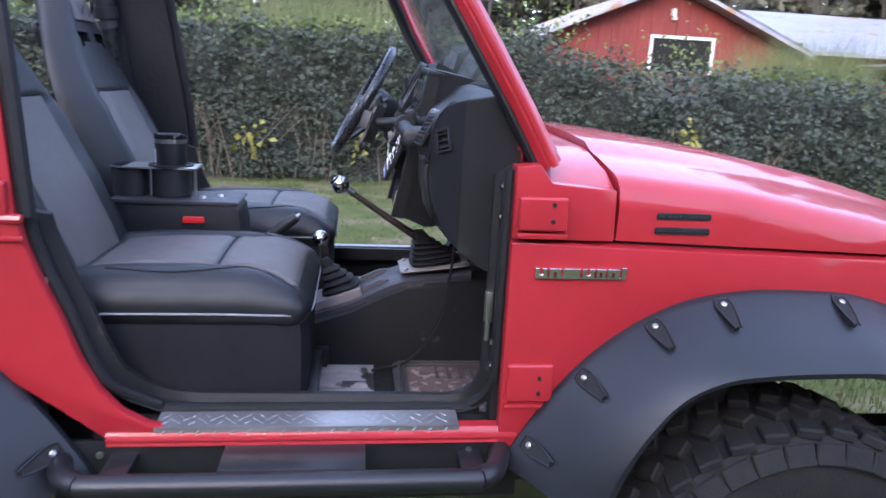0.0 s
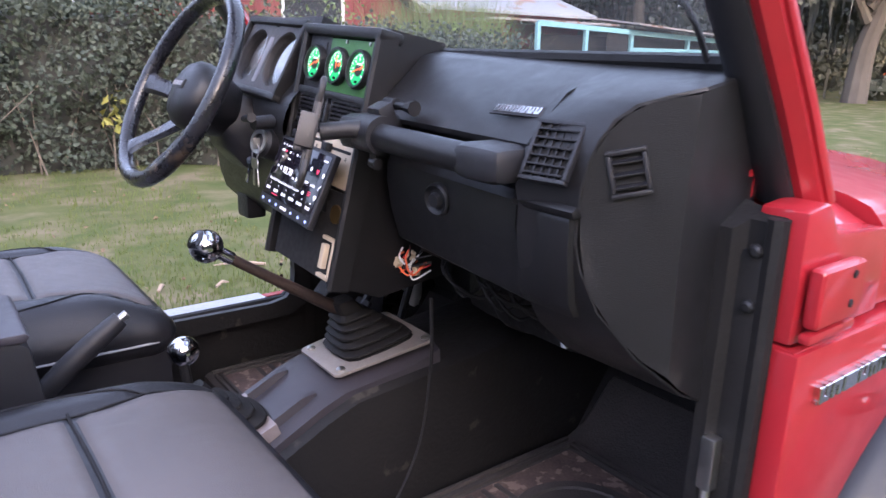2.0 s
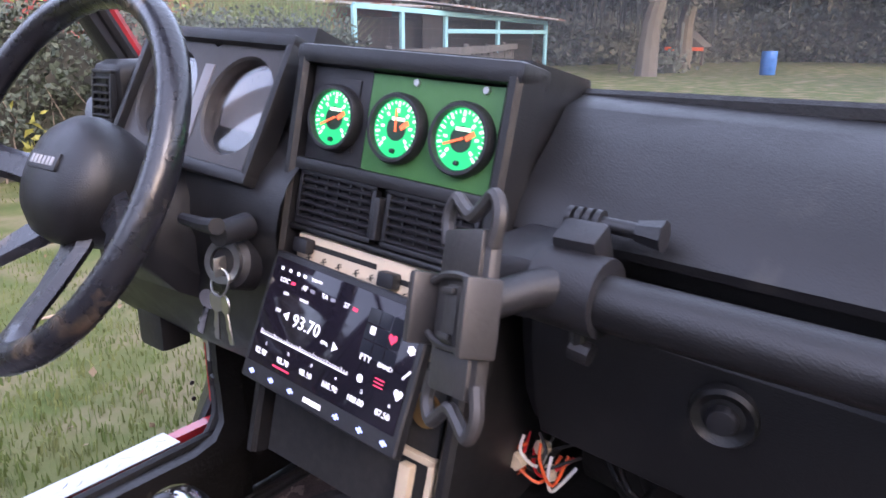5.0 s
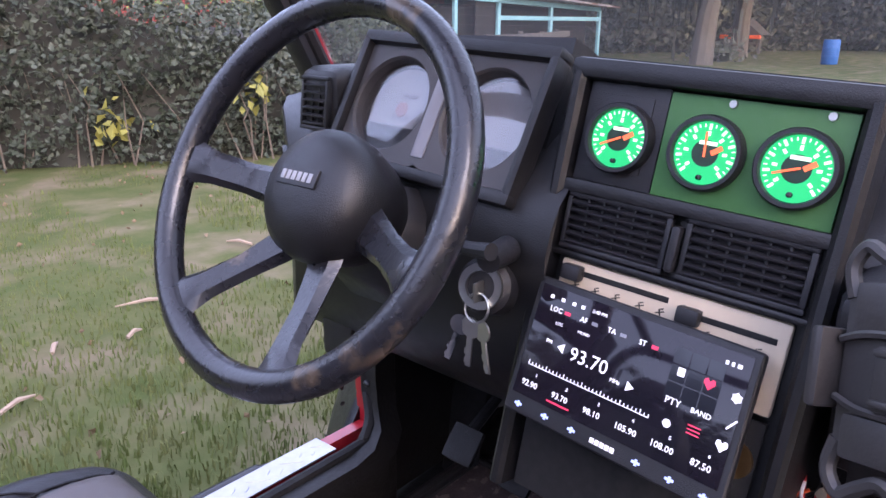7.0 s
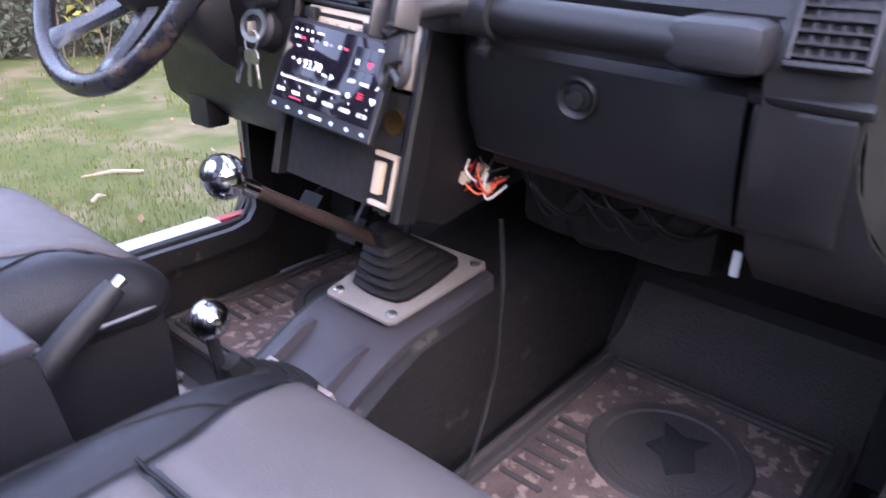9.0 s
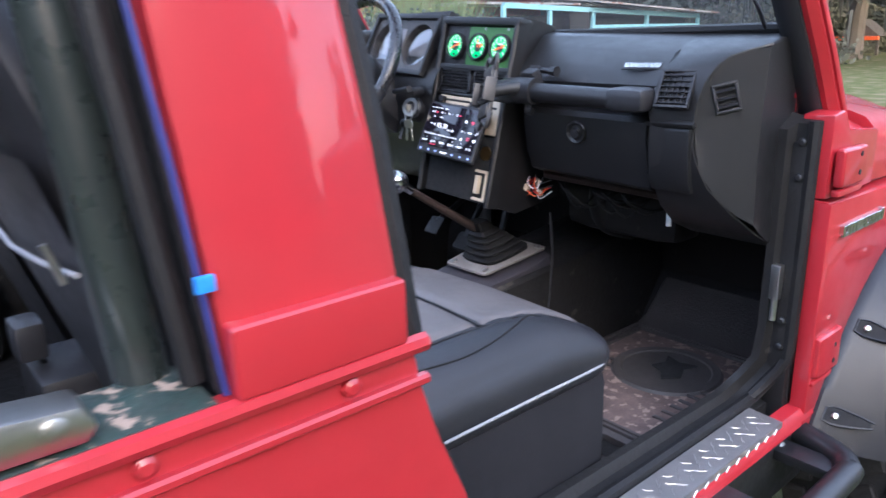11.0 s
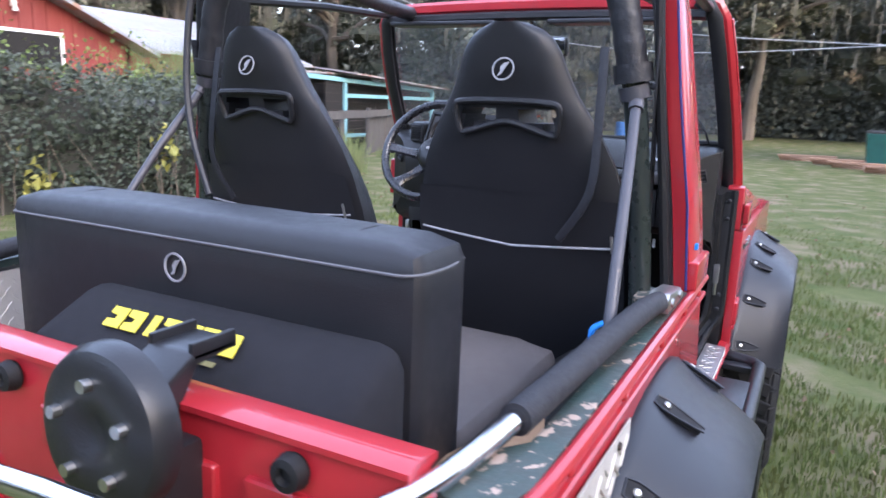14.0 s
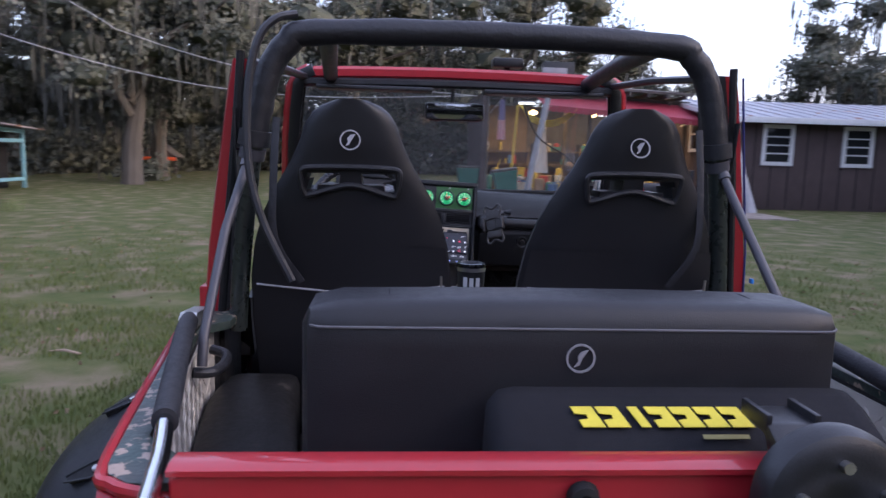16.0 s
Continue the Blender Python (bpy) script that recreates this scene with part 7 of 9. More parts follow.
WHITE = mat("white_trim", (0.72, 0.72, 0.72), (0.62, 0.62, 0.62), rough=0.5, scale=6)
GREYWOOD = mat("grey_wood", (0.10, 0.092, 0.086), (0.060, 0.053, 0.050), rough=0.85, scale=4, bump=0.5, grain=60, stretch=(1, 1, 0.3))
BLUE_WOOD = mat("pale_blue_paint", (0.15, 0.35, 0.42), (0.22, 0.40, 0.45), rough=0.6, scale=5)
BROWN_WALL = mat("brown_siding", (0.060, 0.042, 0.042), (0.085, 0.060, 0.058), rough=0.7, scale=2, bump=0.3, grain=50)
# near-black that stands in for shade in openings and grooves
PAINTED_SHADE = mat("painted_shade", (0.012, 0.011, 0.011), rough=0.9)
WINDOW = mat("window_glass", (0.02, 0.022, 0.026), rough=0.05, rough2=0.08, scale=2)
CONCRETE = mat("pale_concrete", (0.30, 0.25, 0.215), (0.20, 0.165, 0.14), rough=0.85, scale=2, bump=0.4, grain=80, spots=(0.12, 0.12, 0.07), spot_scale=3, spot_at=0.60, fade=0.08)
AWNING = mat("red_awning", (0.30, 0.028, 0.050), (0.24, 0.024, 0.040), rough=0.6, scale=2)
DIRT = mat("bare_dirt", (0.20, 0.155, 0.12), (0.13, 0.10, 0.08), rough=0.95, scale=3, bump=0.6, grain=40)
LAMP = glow("lit_lamp", (1.0, 0.62, 0.22), 14.0)
SHED_WALL = mat("shed_boards", (0.20, 0.14, 0.075), (0.13, 0.09, 0.05), rough=0.8, scale=3, bump=0.3, grain=50)

# ground: one sheet to the horizon, gently uneven, with a slight rise far off
bm = bmesh.new()
xs = [-600, -250, -100, -50, -30] + list(np.arange(-20, 40.1, 1.0)) + [50, 70, 100, 160, 280, 600]
ys = [-600, -250, -100, -50, -30] + list(np.arange(-22, 30.1, 1.0)) + [40, 60, 100, 160, 280, 600]
grid = [[bm.verts.new((x, y, 0.05 * noise.noise(Vector((x * 0.35, y * 0.35, 0))) * min(1, max(0, (math.hypot(x + 0.5, y) - 2.5) / 3)) - 0.012)) for y in ys] for x in xs]
for i in range(len(xs) - 1):
    for j in range(len(ys) - 1):
        bm.faces.new((grid[i][j], grid[i + 1][j], grid[i + 1][j + 1], grid[i][j + 1]))
solo("ground", bm, GRASS, "patchy evening lawn with bare and leafy spots", "ground", kind="structure")


def blades(name, n, where, high, wide, material, label, seed, lean=0.5):
    rnd = np.random.RandomState(seed)
    vs, fs = [], []
    for _ in range(n):
        x, y = where(rnd)
        h, a, w = high * rnd.uniform(0.5, 1.25), rnd.uniform(0, 6.283), wide * rnd.uniform(0.7, 1.3)
        c, s = math.cos(a), math.sin(a)
        l = rnd.normal(0, lean) * h
        b = rnd.uniform(0, 6.283)
        k = len(vs)
        mx, my = x + l * 0.4 * math.cos(b), y + l * 0.4 * math.sin(b)
        vs += [(x - c * w, y - s * w, -0.02), (x + c * w, y + s * w, -0.02), (mx + c * w * 0.7, my + s * w * 0.7, h * 0.6), (mx - c * w * 0.7, my - s * w * 0.7, h * 0.6), (x + l * math.cos(b), y + l * math.sin(b), h)]
        fs += [(k, k + 1, k + 2, k + 3), (k + 3, k + 2, k + 4)]
    me = bpy.data.meshes.new(name)
    me.from_pydata(vs, [], fs)
    me.materials.append(material)
    return tagged(new(name, me), label, "grass", kind="stuff")


def lawn(rnd):
    while True:
        r, a = 1.0 + 10 * rnd.beta(1.2, 2.2), rnd.uniform(0, 6.283)
        x, y = -0.4 + r * math.cos(a) * 1.2, r * math.sin(a)
        if not (-2.3 < x < 1.6 and abs(y) < 0.66) and noise.noise(Vector((x * 0.8, y * 0.8, 5))) > -0.28:
            return x, y


blades("lawn_grass", 150000, lawn, 0.034, 0.0040, BLADE, "short patchy lawn grass", 3, 0.55)


def leafage(name, n, spot, size, material, label, seed, category="leaves", parent=None, droop=0.0):
    """Many small folded leaves at places that spot(rnd) gives, as one mesh."""
    rnd = np.random.RandomState(seed)
    vs, fs = [], []
    for _ in range(n):
        p = Vector(spot(rnd))
        L, W = size * rnd.uniform(0.6, 1.4), size * rnd.uniform(0.35, 0.6)
        d = Vector(rnd.normal(0, 1, 3)).normalized()
        d.z -= droop
        u = d.orthogonal().normalized()
        u.rotate(Matrix.Rotation(rnd.uniform(0, 6.28), 3, d))
        k = len(vs)
        q = d.cross(u) * 0.15 * L
        vs += [tuple(p), tuple(p + d * L * 0.5 + u * W + q), tuple(p + d * L), tuple(p + d * L * 0.5 - u * W + q)]
        fs += [(k, k + 1, k + 2), (k, k + 2, k + 3)]
    me = bpy.data.meshes.new(name)
    me.from_pydata(vs, [], fs)
    me.materials.append(material)
    ob = new(name, me)
    if parent is not None:
        ob.parent = parent
        ob.matrix_parent_inverse = Matrix.Translation(-parent.location)
        return tagged(ob, label, kind="stuff")
    return tagged(ob, label, category, kind="stuff")


# hedge along the driver's side
HX0, HX1, HY = -14.0, 7.0, 7.6


def swell(x):
    """Towards its end the hedge grows out over the lawn and lower."""
    f = min(1, max(0, (x - 1.6) / 2.4))
    return f * f * (3 - 2 * f)



def hedge_shell(rnd):
    x = rnd.uniform(HX0, HX1)
    end = min(1, max(0.0, (HX1 - x) / 0.9)) ** 0.5
    n = noise.noise(Vector((x * 0.7, 2, 0)))
    top = (1.85 - 0.33 * swell(x) + 0.28 * n + 0.25 * noise.noise(Vector((x * 2.1, 7, 0)))) * (0.35 + 0.65 * end)
    a = rnd.uniform(0, 1)
    if a < 0.62:
        z = top * rnd.uniform(0.02, 1.0)
        y = HY - 1.3 * swell(x) + 0.35 * noise.noise(Vector((x * 1.5, z * 1.7, 3))) + 0.5 * (1 - end) + abs(rnd.normal(0, 0.13)) + 0.25 * max(0, z / top - 0.7)
    else:
        z = top + rnd.normal(0, 0.10)
        y = HY + rnd.uniform(0.15 - 1.3 * swell(x), 1.9)
    return x, y, z


hedge = thing("hedge", "long dense dark green hedge of small glossy leaves", "hedge", at=(-4, 8.3, 0))
leafage("hedge_leaves", 60000, hedge_shell, 0.062, LEAF, "small dark hedge leaves", 11, parent=hedge)
# solid core behind the leaves, the hedge's inner shade put into its dark colour
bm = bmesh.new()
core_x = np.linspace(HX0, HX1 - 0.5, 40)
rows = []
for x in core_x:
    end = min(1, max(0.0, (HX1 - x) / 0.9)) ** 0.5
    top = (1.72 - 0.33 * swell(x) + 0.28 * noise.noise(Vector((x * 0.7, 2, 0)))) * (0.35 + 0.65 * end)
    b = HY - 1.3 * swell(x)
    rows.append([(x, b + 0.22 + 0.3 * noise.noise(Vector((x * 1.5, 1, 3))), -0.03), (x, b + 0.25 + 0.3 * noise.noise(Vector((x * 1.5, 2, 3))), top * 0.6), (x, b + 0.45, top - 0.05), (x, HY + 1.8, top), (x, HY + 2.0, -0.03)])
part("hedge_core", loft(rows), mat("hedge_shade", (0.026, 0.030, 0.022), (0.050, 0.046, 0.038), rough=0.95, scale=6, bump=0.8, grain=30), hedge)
stems = []
rs = np.random.RandomState(5)
for k in range(150):
    x = rs.uniform(HX0, HX1 - 0.8)
    y = HY - 1.3 * swell(x) + rs.uniform(-0.02, 0.22)
    stems.append(tube([(x, y, -0.02), (x + rs.normal(0, 0.10), y + rs.normal(0, 0.06), 0.45), (x + rs.normal(0, 0.25), y + rs.normal(0, 0.08), 0.95)], [0.012, 0.008, 0.004], 5))
tagged(part("hedge_undergrowth", join(*stems), TWIG, hedge, "bare brown twigs of the hedge"), kind="stuff")
leafage("shoot_growth", 3000, lambda r: (lambda x: (x, HY + r.uniform(0.0, 1.6), 1.95 - 0.33 * swell(x) + 0.28 * noise.noise(Vector((x * 0.7, 2, 0))) + abs(r.normal(0, 0.30)) * (1 if noise.noise(Vector((x * 0.6, 9, 0))) > 0 else 0.25)))(r.uniform(HX0, HX1)), 0.060, LEAF_LIGHT, "pale green shoots", 12, parent=hedge)
rs = np.random.RandomState(8)
for k in range(9):
    x0, z0 = -7 + k * 1.35 + rs.uniform(-0.3, 0.3), 0
    y0, z0 = HY - 1.3 * swell(x0) - 0.12, rs.uniform(0.25, 0.85)
    leafage("yellow_sprig", 26, lambda r: (x0 + r.normal(0, 0.11), y0 + r.normal(0, 0.04), z0 + r.normal(0, 0.13)), 0.10, LEAF_YELLOW, "yellowing leaves", 30 + k, parent=hedge, droop=0.5)


def tall_grass(rnd, x0, y0, r):
    a, q = rnd.uniform(0, 6.283), r * math.sqrt(rnd.uniform(0, 1))
    return x0 + q * math.cos(a), y0 + q * math.sin(a)


for x0, y0, r, n, h in ((6.5, 8.6, 1.0, 5200, 1.95), (-0.8, 9.6, 1.3, 7000, 2.3), (8.9, 8.1, 1.1, 1500, 0.75), (13.4, 8.9, 0.5, 160, 0.30)):
    blades("tall_grass", n, lambda rnd: tall_grass(rnd, x0, y0, r), h, 0.0075, REED, "tall pale green grass clump", int(abs(x0) * 10), 0.26)

# twigs and dead leaves on the lawn
rs = np.random.RandomState(21)
for x, y, L, a in ((0.96, 3.33, 0.33, 2.7), (0.40, 3.12, 0.12, 1.0), (0.72, 3.0, 0.10, 0.4), (1.9, 3.9, 0.2, 2.0), (0.1, 2.7, 0.16, 0.3), (2.4, 2.6, 0.25, 1.3)):
    solo("fallen_twig", tube([(x - L / 2 * math.cos(a), y - L / 2 * math.sin(a), 0.012), (x, y, 0.03), (x + L / 2 * math.cos(a), y + L / 2 * math.sin(a), 0.014)], [0.010, 0.012, 0.004], 6), mat("dry_twig", (0.40, 0.30, 0.22), (0.30, 0.22, 0.16), rough=0.9, scale=20), "dry pale twig lying on the lawn", "twig", "twigs")
leafage("dead_leaves", 1500, lambda r: (r.uniform(-6, 12), r.uniform(-7, 7), 0.015 + 0.02 * r.rand()), 0.035, mat("dead_leaf", (0.24, 0.17, 0.10), (0.16, 0.11, 0.07), rough=0.9, scale=9), "scattered dead leaves", 77)


# red barn behind the hedge
def barn():
    b = thing("red_barn", "red board barn with a tin roof and a dark loft opening", "barn", at=(6.6, 16, 0))
    part("wing_roof", loft([[(x, BY - 0.35, 2.38), (x, BY - 0.35, 2.46), (x, BY + 3.2, 3.66), (x, BY + 3.2, 3.58)] for x in (BX1 + 0.46, BX1 + 6.5)]), TIN, b)
    part("wing_wall", box(BX1, BX1 + 6.2, BY + 0.1, BY + 0.25, 0, 2.42, 0.01), BARN_RED, b)
    X0, X1, XM, Y0, Y1, E, R = BX0, BX1, (BX0 + BX1) / 2, BY, BY + 7, 2.55, 3.62
    part("gable_wall", prism([(X0, 0), (X1, 0), (X1, E), (XM, R), (X0, E)], "y", Y0, Y0 + 0.15), BARN_RED, b)
    for k in range(int((X1 - X0) / 0.3)):
        x = X0 + k * 0.3 + 0.15
        part("batten", box(x - 0.02, x + 0.02, Y0 - 0.02, Y0, 0.0, E + (R - E) * (1 - abs(x - XM) / (XM - X0)) - 0.03, 0.004, 1), BARN_RED, b)
    part("side_wall", box(X1 - 0.15, X1, Y0, Y1, 0, E, 0.01), BARN_RED, b)
    part("side_wall", box(X0, X0 + 0.15, Y0, Y1, 0, E, 0.01), BARN_RED, b)
    for s, xa in ((1, X1 + 0.45), (-1, X0 - 0.45)):
        roof = part("roof", prism([(XM, R + 0.12), (XM, R + 0.04), (xa, E - 0.28), (xa, E - 0.2)], "y", Y0 - 0.5, Y1 + 0.4), TIN, b)
        for k in range(14):
            y = Y0 - 0.4 + k * 0.55
            part("roof_seam", prism([(XM, R + 0.15), (XM, R + 0.10), (xa, E - 0.22), (xa, E - 0.17)], "y", y, y + 0.04), TIN, roof)
    # black sheet on the wall paints the unlit loft behind the opening
    ow = part("loft_opening", box(XM - 0.30, XM + 1.10, Y0 - 0.03, Y0 - 0.02, 1.85, 2.56, 0.002), PAINTED_SHADE, b)
    for c in ((XM - 0.37, XM - 0.30, 1.82, 2.62), (XM + 1.10, XM + 1.17, 1.82, 2.62), (XM - 0.37, XM + 1.17, 2.56, 2.63)):
        part("opening_trim", box(c[0], c[1], Y0 - 0.06, Y0 - 0.01, c[2], c[3], 0.01), WHITE, ow)
    part("flood_lamp", join(box(XM + 0.05, XM + 0.13, Y0 - 0.15, Y0 - 0.02, 3.05, 3.2, 0.02), lathe([(0.06, 0), (0.035, 0.1)], pose(XM + 0.09, Y0 - 0.15, 2.96), 12)), WHITE, b)


BX0, BX1, BY = 3.7, 9.5, 14.0
barn()


# fence with gate, and the pale blue chicken run behind it
def post(x, y, h, r=0.07):
    return tube([(x, y, -0.05), (x + 0.01, y, h * 0.5), (x, y, h)], [r, r * 0.95, r * 0.9], 9)


FENCE = [(9.4, 8.6), (11.3, 9.1), (13.6, 9.9), (16.0, 10.9), (18.6, 12.1), (21.4, 13.4), (24.4, 14.8)]
fence = thing("board_fence", "weathered grey board fence with wire mesh", "fence", at=(9.4, 8.6, 0))
for k, (x, y) in enumerate(FENCE):
    part("post", post(x, y, 1.25 - 0.04 * (k % 2)), GREYWOOD, fence)
for (xa, ya), (xb_, yb_) in zip(FENCE, FENCE[1:]):
    d = Vector((xb_ - xa, yb_ - ya, 0))
    n = Vector((d.y, -d.x, 0)).normalized() * 0.08
    part("top_board", loft([[Vector((xa, ya, z)) + n + (n * 0.4 if o else n * 0) for z, o in ((1.02, 0), (1.20, 0), (1.20, 1), (1.02, 1))], [Vector((xb_, yb_, z)) + n + (n * 0.4 if o else n * 0) for z, o in ((1.0, 0), (1.18, 0), (1.18, 1), (1.0, 1))]]), GREYWOOD, fence)
    for q in range(5):
        part("wire", tube([Vector((xa, ya, 0.15 + q * 0.2)) + n, Vector((xb_, yb_, 0.15 + q * 0.2)) + n], 0.003, 4), RUST, fence)
    if xa > 13:
        for q in range(11):
            p = Vector((xa, ya, 0)) + d * ((q + 0.5) / 11)
            part("picket", moved(box(-0.09, 0.09, -0.012, 0.012, 0.02, 1.0 + 0.04 * math.sin(q * 2.3 + xa), 0.004, 1), pose(p.x, p.y, 0, 0, 0, math.degrees(math.atan2(d.y, d.x)))), GREYWOOD, fence)
wgate = thing("pipe_gate", "weathered grey pipe gate beside the hedge", "gate", at=(8.0, 8.3, 0))
for z in (0.30, 0.55, 0.80, 1.05):
    part("pipe", tube([(7.0, 8.15, z), (9.3, 8.5, z)], 0.022, 8), GREYWOOD, wgate)
part("upright", tube([(7.0, 8.15, 0.25), (7.0, 8.15, 1.1)], 0.022, 8), GREYWOOD, wgate)

RUSTY_TIN = mat("rusty_tin", (0.23, 0.20, 0.20), (0.30, 0.28, 0.29), rough=0.55, metal=0.2, scale=1.4, spots=(0.17, 0.10, 0.08), spot_scale=1.8, spot_at=0.55)
coop = thing("chicken_run", "pale blue timber chicken run with a rusty tin roof", "chicken run", at=(17, 17, 0))
CX0, CX1, CY0, CY1 = 12.6, 22.0, 12.6, 15.5
for x in (12.6, 14.4, 16.3, 19.0, 22.0):
    part("frame_post", box(x - 0.06, x + 0.06, CY0 - 0.05, CY0 + 0.05, 0, 2.15 - 0.03 * (x - 12.6), 0.01), BLUE_WOOD, coop)
part("frame_rail", loft([[(CX0, CY0 - 0.06, z), (CX0, CY0 + 0.06, z), (CX0, CY0 + 0.06, z + 0.13), (CX0, CY0 - 0.06, z + 0.13)] if x == CX0 else [(CX1, CY0 - 0.06, z - 0.28), (CX1, CY0 + 0.06, z - 0.28), (CX1, CY0 + 0.06, z - 0.15), (CX1, CY0 - 0.06, z - 0.15)] for x, z in ((CX0, 2.08), (CX1, 2.08))]), BLUE_WOOD, coop)
part("frame_rail", box(CX0, CX1, CY0 - 0.05, CY0 + 0.05, 0.25, 0.36, 0.01), BLUE_WOOD, coop)
part("frame_rail", box(16.3, CX1, CY0 - 0.05, CY0 + 0.05, 1.50, 1.62, 0.01), BLUE_WOOD, coop)
part("run_roof", loft([[(16.0, y, z), (16.0, y, z + 0.05), (22.5, y, z - 0.25), (22.5, y, z - 0.30)] for y, z in ((CY0 - 0.5, 2.22), (CY1 + 0.4, 2.62))]), RUSTY_TIN, coop)
part("run_roof", box(11.4, 16.0, CY0 + 0.2, CY1, 2.18, 2.24, 0.01), RUSTY_TIN, coop)
part("back_wall", box(CX0, CX1, CY1 - 0.1, CY1, 0, 2.3, 0.01), GREYWOOD, coop)
# added black sheets: shade of the run's inside, and of its doorway
part("inner_wall", box(12.9, 22.0, CY0 + 0.5, CY0 + 0.6, 0, 1.9, 0.01), PAINTED_SHADE, coop)
part("doorway", box(15.3, 16.2, CY0 + 0.02, CY0 + 0.05, 0.0, 2.0, 0.005), PAINTED_SHADE, coop)
tagged(part("mesh_wire", join(*[rod((x, CY0, 0.3), (x, CY0, 2.0), 0.003, 4) for x in np.arange(12.7, 22.0, 0.3)], *[rod((CX0, CY0, z), (CX1, CY0, z - 0.1), 0.003, 4) for z in np.arange(0.4, 2.0, 0.25)]), RUST, coop), kind="stuff")


# open workshop with the red awning, and the brown house beside it
def sash_window(x, y, z0, z1, w):
    win = part("window", box(x - 0.03, x + 0.02, y - w / 2, y + w / 2, z0, z1, 0.005), WINDOW, house)
    for a, b, c, d in ((y - w / 2 - 0.13, y - w / 2, z0 - 0.12, z1 + 0.12), (y + w / 2, y + w / 2 + 0.13, z0 - 0.12, z1 + 0.12), (y - w / 2, y + w / 2, z1, z1 + 0.12), (y - w / 2, y + w / 2, z0 - 0.12, z0)):
        part("window_frame", box(x - 0.07, x - 0.02, a, b, c, d, 0.006), WHITE, win)
    for zc in (0.5, 0.25, 0.75):
        part("glazing_bar", box(x - 0.055, x - 0.028, y - w / 2, y + w / 2, z0 + (z1 - z0) * zc - 0.02, z0 + (z1 - z0) * zc + 0.02, 0.003), WHITE, win)


HXW, HY1 = 19.6, -10.65
house = thing("brown_house", "low dark brown house with white windows and tin roof", "house", at=(HXW + 2, -15, 0))
part("wall", box(HXW, HXW + 0.2, -26, HY1, 0, 2.90, 0.01), BROWN_WALL, house)
# raised near-black strips paint the shade in the siding's grooves
for k in range(26):
    part("siding_groove", box(HXW - 0.012, HXW, -26 + k * 0.585, -26 + k * 0.585 + 0.03, 0.05, 2.85, 0.002, 1), PAINTED_SHADE, house)
part("gable_wall", prism([(HXW, 0), (HXW + 10, 0), (HXW + 10, 2.9), (HXW + 5, 3.72), (HXW, 2.9)], "y", HY1, HY1 + 0.02, 0.002), BROWN_WALL, house)
for k in range(15):
    x = HXW + 0.4 + k * 0.4
    part("siding_groove", box(x, x + 0.025, HY1 + 0.02, HY1 + 0.03, 0.05, 2.85 + min(0.164 * (x - HXW), 0.8), 0.002, 1), PAINTED_SHADE, house)
for name, xs in (("front_roof", ((HXW - 0.55, 2.80, 2.93), (HXW + 5, 3.74, 3.87))), ("rear_roof", ((HXW + 10.5, 2.80, 2.93), (HXW + 5, 3.74, 3.87)))):
    rf = part(name, loft([[(x, y, z) for x, a, b in xs for z in (a, b)][:2] + [(xs[1][0], y, xs[1][2]), (xs[1][0], y, xs[1][1])] for y in (-26.4, HY1 + 0.45)]), TIN, house)
    for k in range(24 if name == "front_roof" else 0):
        y = HY1 + 0.3 - k * 0.62
        part("roof_rib", loft([[(x, y - 0.03, b), (x, y - 0.015, b + 0.03), (x, y + 0.015, b + 0.03), (x, y + 0.03, b)] for x, a, b in xs]), TIN, rf)
part("fascia", box(HXW - 0.58, HXW - 0.54, -26.4, HY1 + 0.45, 2.76, 2.94, 0.005), WHITE, house)
part("rake_board", loft([[(x, HY1 + 0.45, z), (x, HY1 + 0.49, z), (x, HY1 + 0.49, z + 0.15), (x, HY1 + 0.45, z + 0.15)] for x, z in ((HXW - 0.55, 2.77), (HXW + 5, 3.72))]), WHITE, house)
part("corner_board", box(HXW - 0.03, HXW + 0.12, HY1 + 0.02, HY1 + 0.05, 0.05, 2.85, 0.005), BROWN_WALL, house)
for y in (-12.1, -14.8, -18, -21):
    sash_window(HXW, y, 1.55, 2.62, 0.80)
win = part("gable_window", box(21.45, 22.80, HY1 + 0.02, HY1 + 0.05, 1.95, 2.98, 0.005), WINDOW, house)
for a, b, c, d in ((21.32, 21.45, 1.83, 3.10), (22.80, 22.93, 1.83, 3.10), (21.45, 22.80, 2.98, 3.10), (21.45, 22.80, 1.83, 1.95), (21.45, 22.80, 2.44, 2.50)):
    part("window_frame", box(a, b, HY1 + 0.02, HY1 + 0.09, c, d, 0.006), WHITE, win)
gd = part("gable_door", box(24.55, 25.45, HY1 + 0.02, HY1 + 0.07, 0.1, 2.75, 0.006), mat("pale_door_paint", (0.42, 0.38, 0.34), (0.34, 0.30, 0.27), rough=0.6, scale=4), house, "worn pale house door with panels")
for z in (0.45, 1.05, 1.65, 2.25):
    part("door_panel", box(24.68, 25.32, HY1 + 0.07, HY1 + 0.085, z, z + 0.38, 0.006), mat("door_panel_paint", (0.30, 0.25, 0.20), rough=0.6, scale=4), gd)

shed = thing("open_workshop", "open-fronted workshop with a red awning and a yellow-lit inside", "shed", at=(24, -7, 0))
SX = 23.0
part("back_wall", box(SX + 4.6, SX + 4.8, -10.5, -2.9, 0, 3.6, 0.01), SHED_WALL, shed)
part("grey_lining", box(SX + 4.50, SX + 4.58, -9.2, -5.4, 1.3, 3.5, 0.01), GREYWOOD, shed, "grey sheet lining on the back wall")
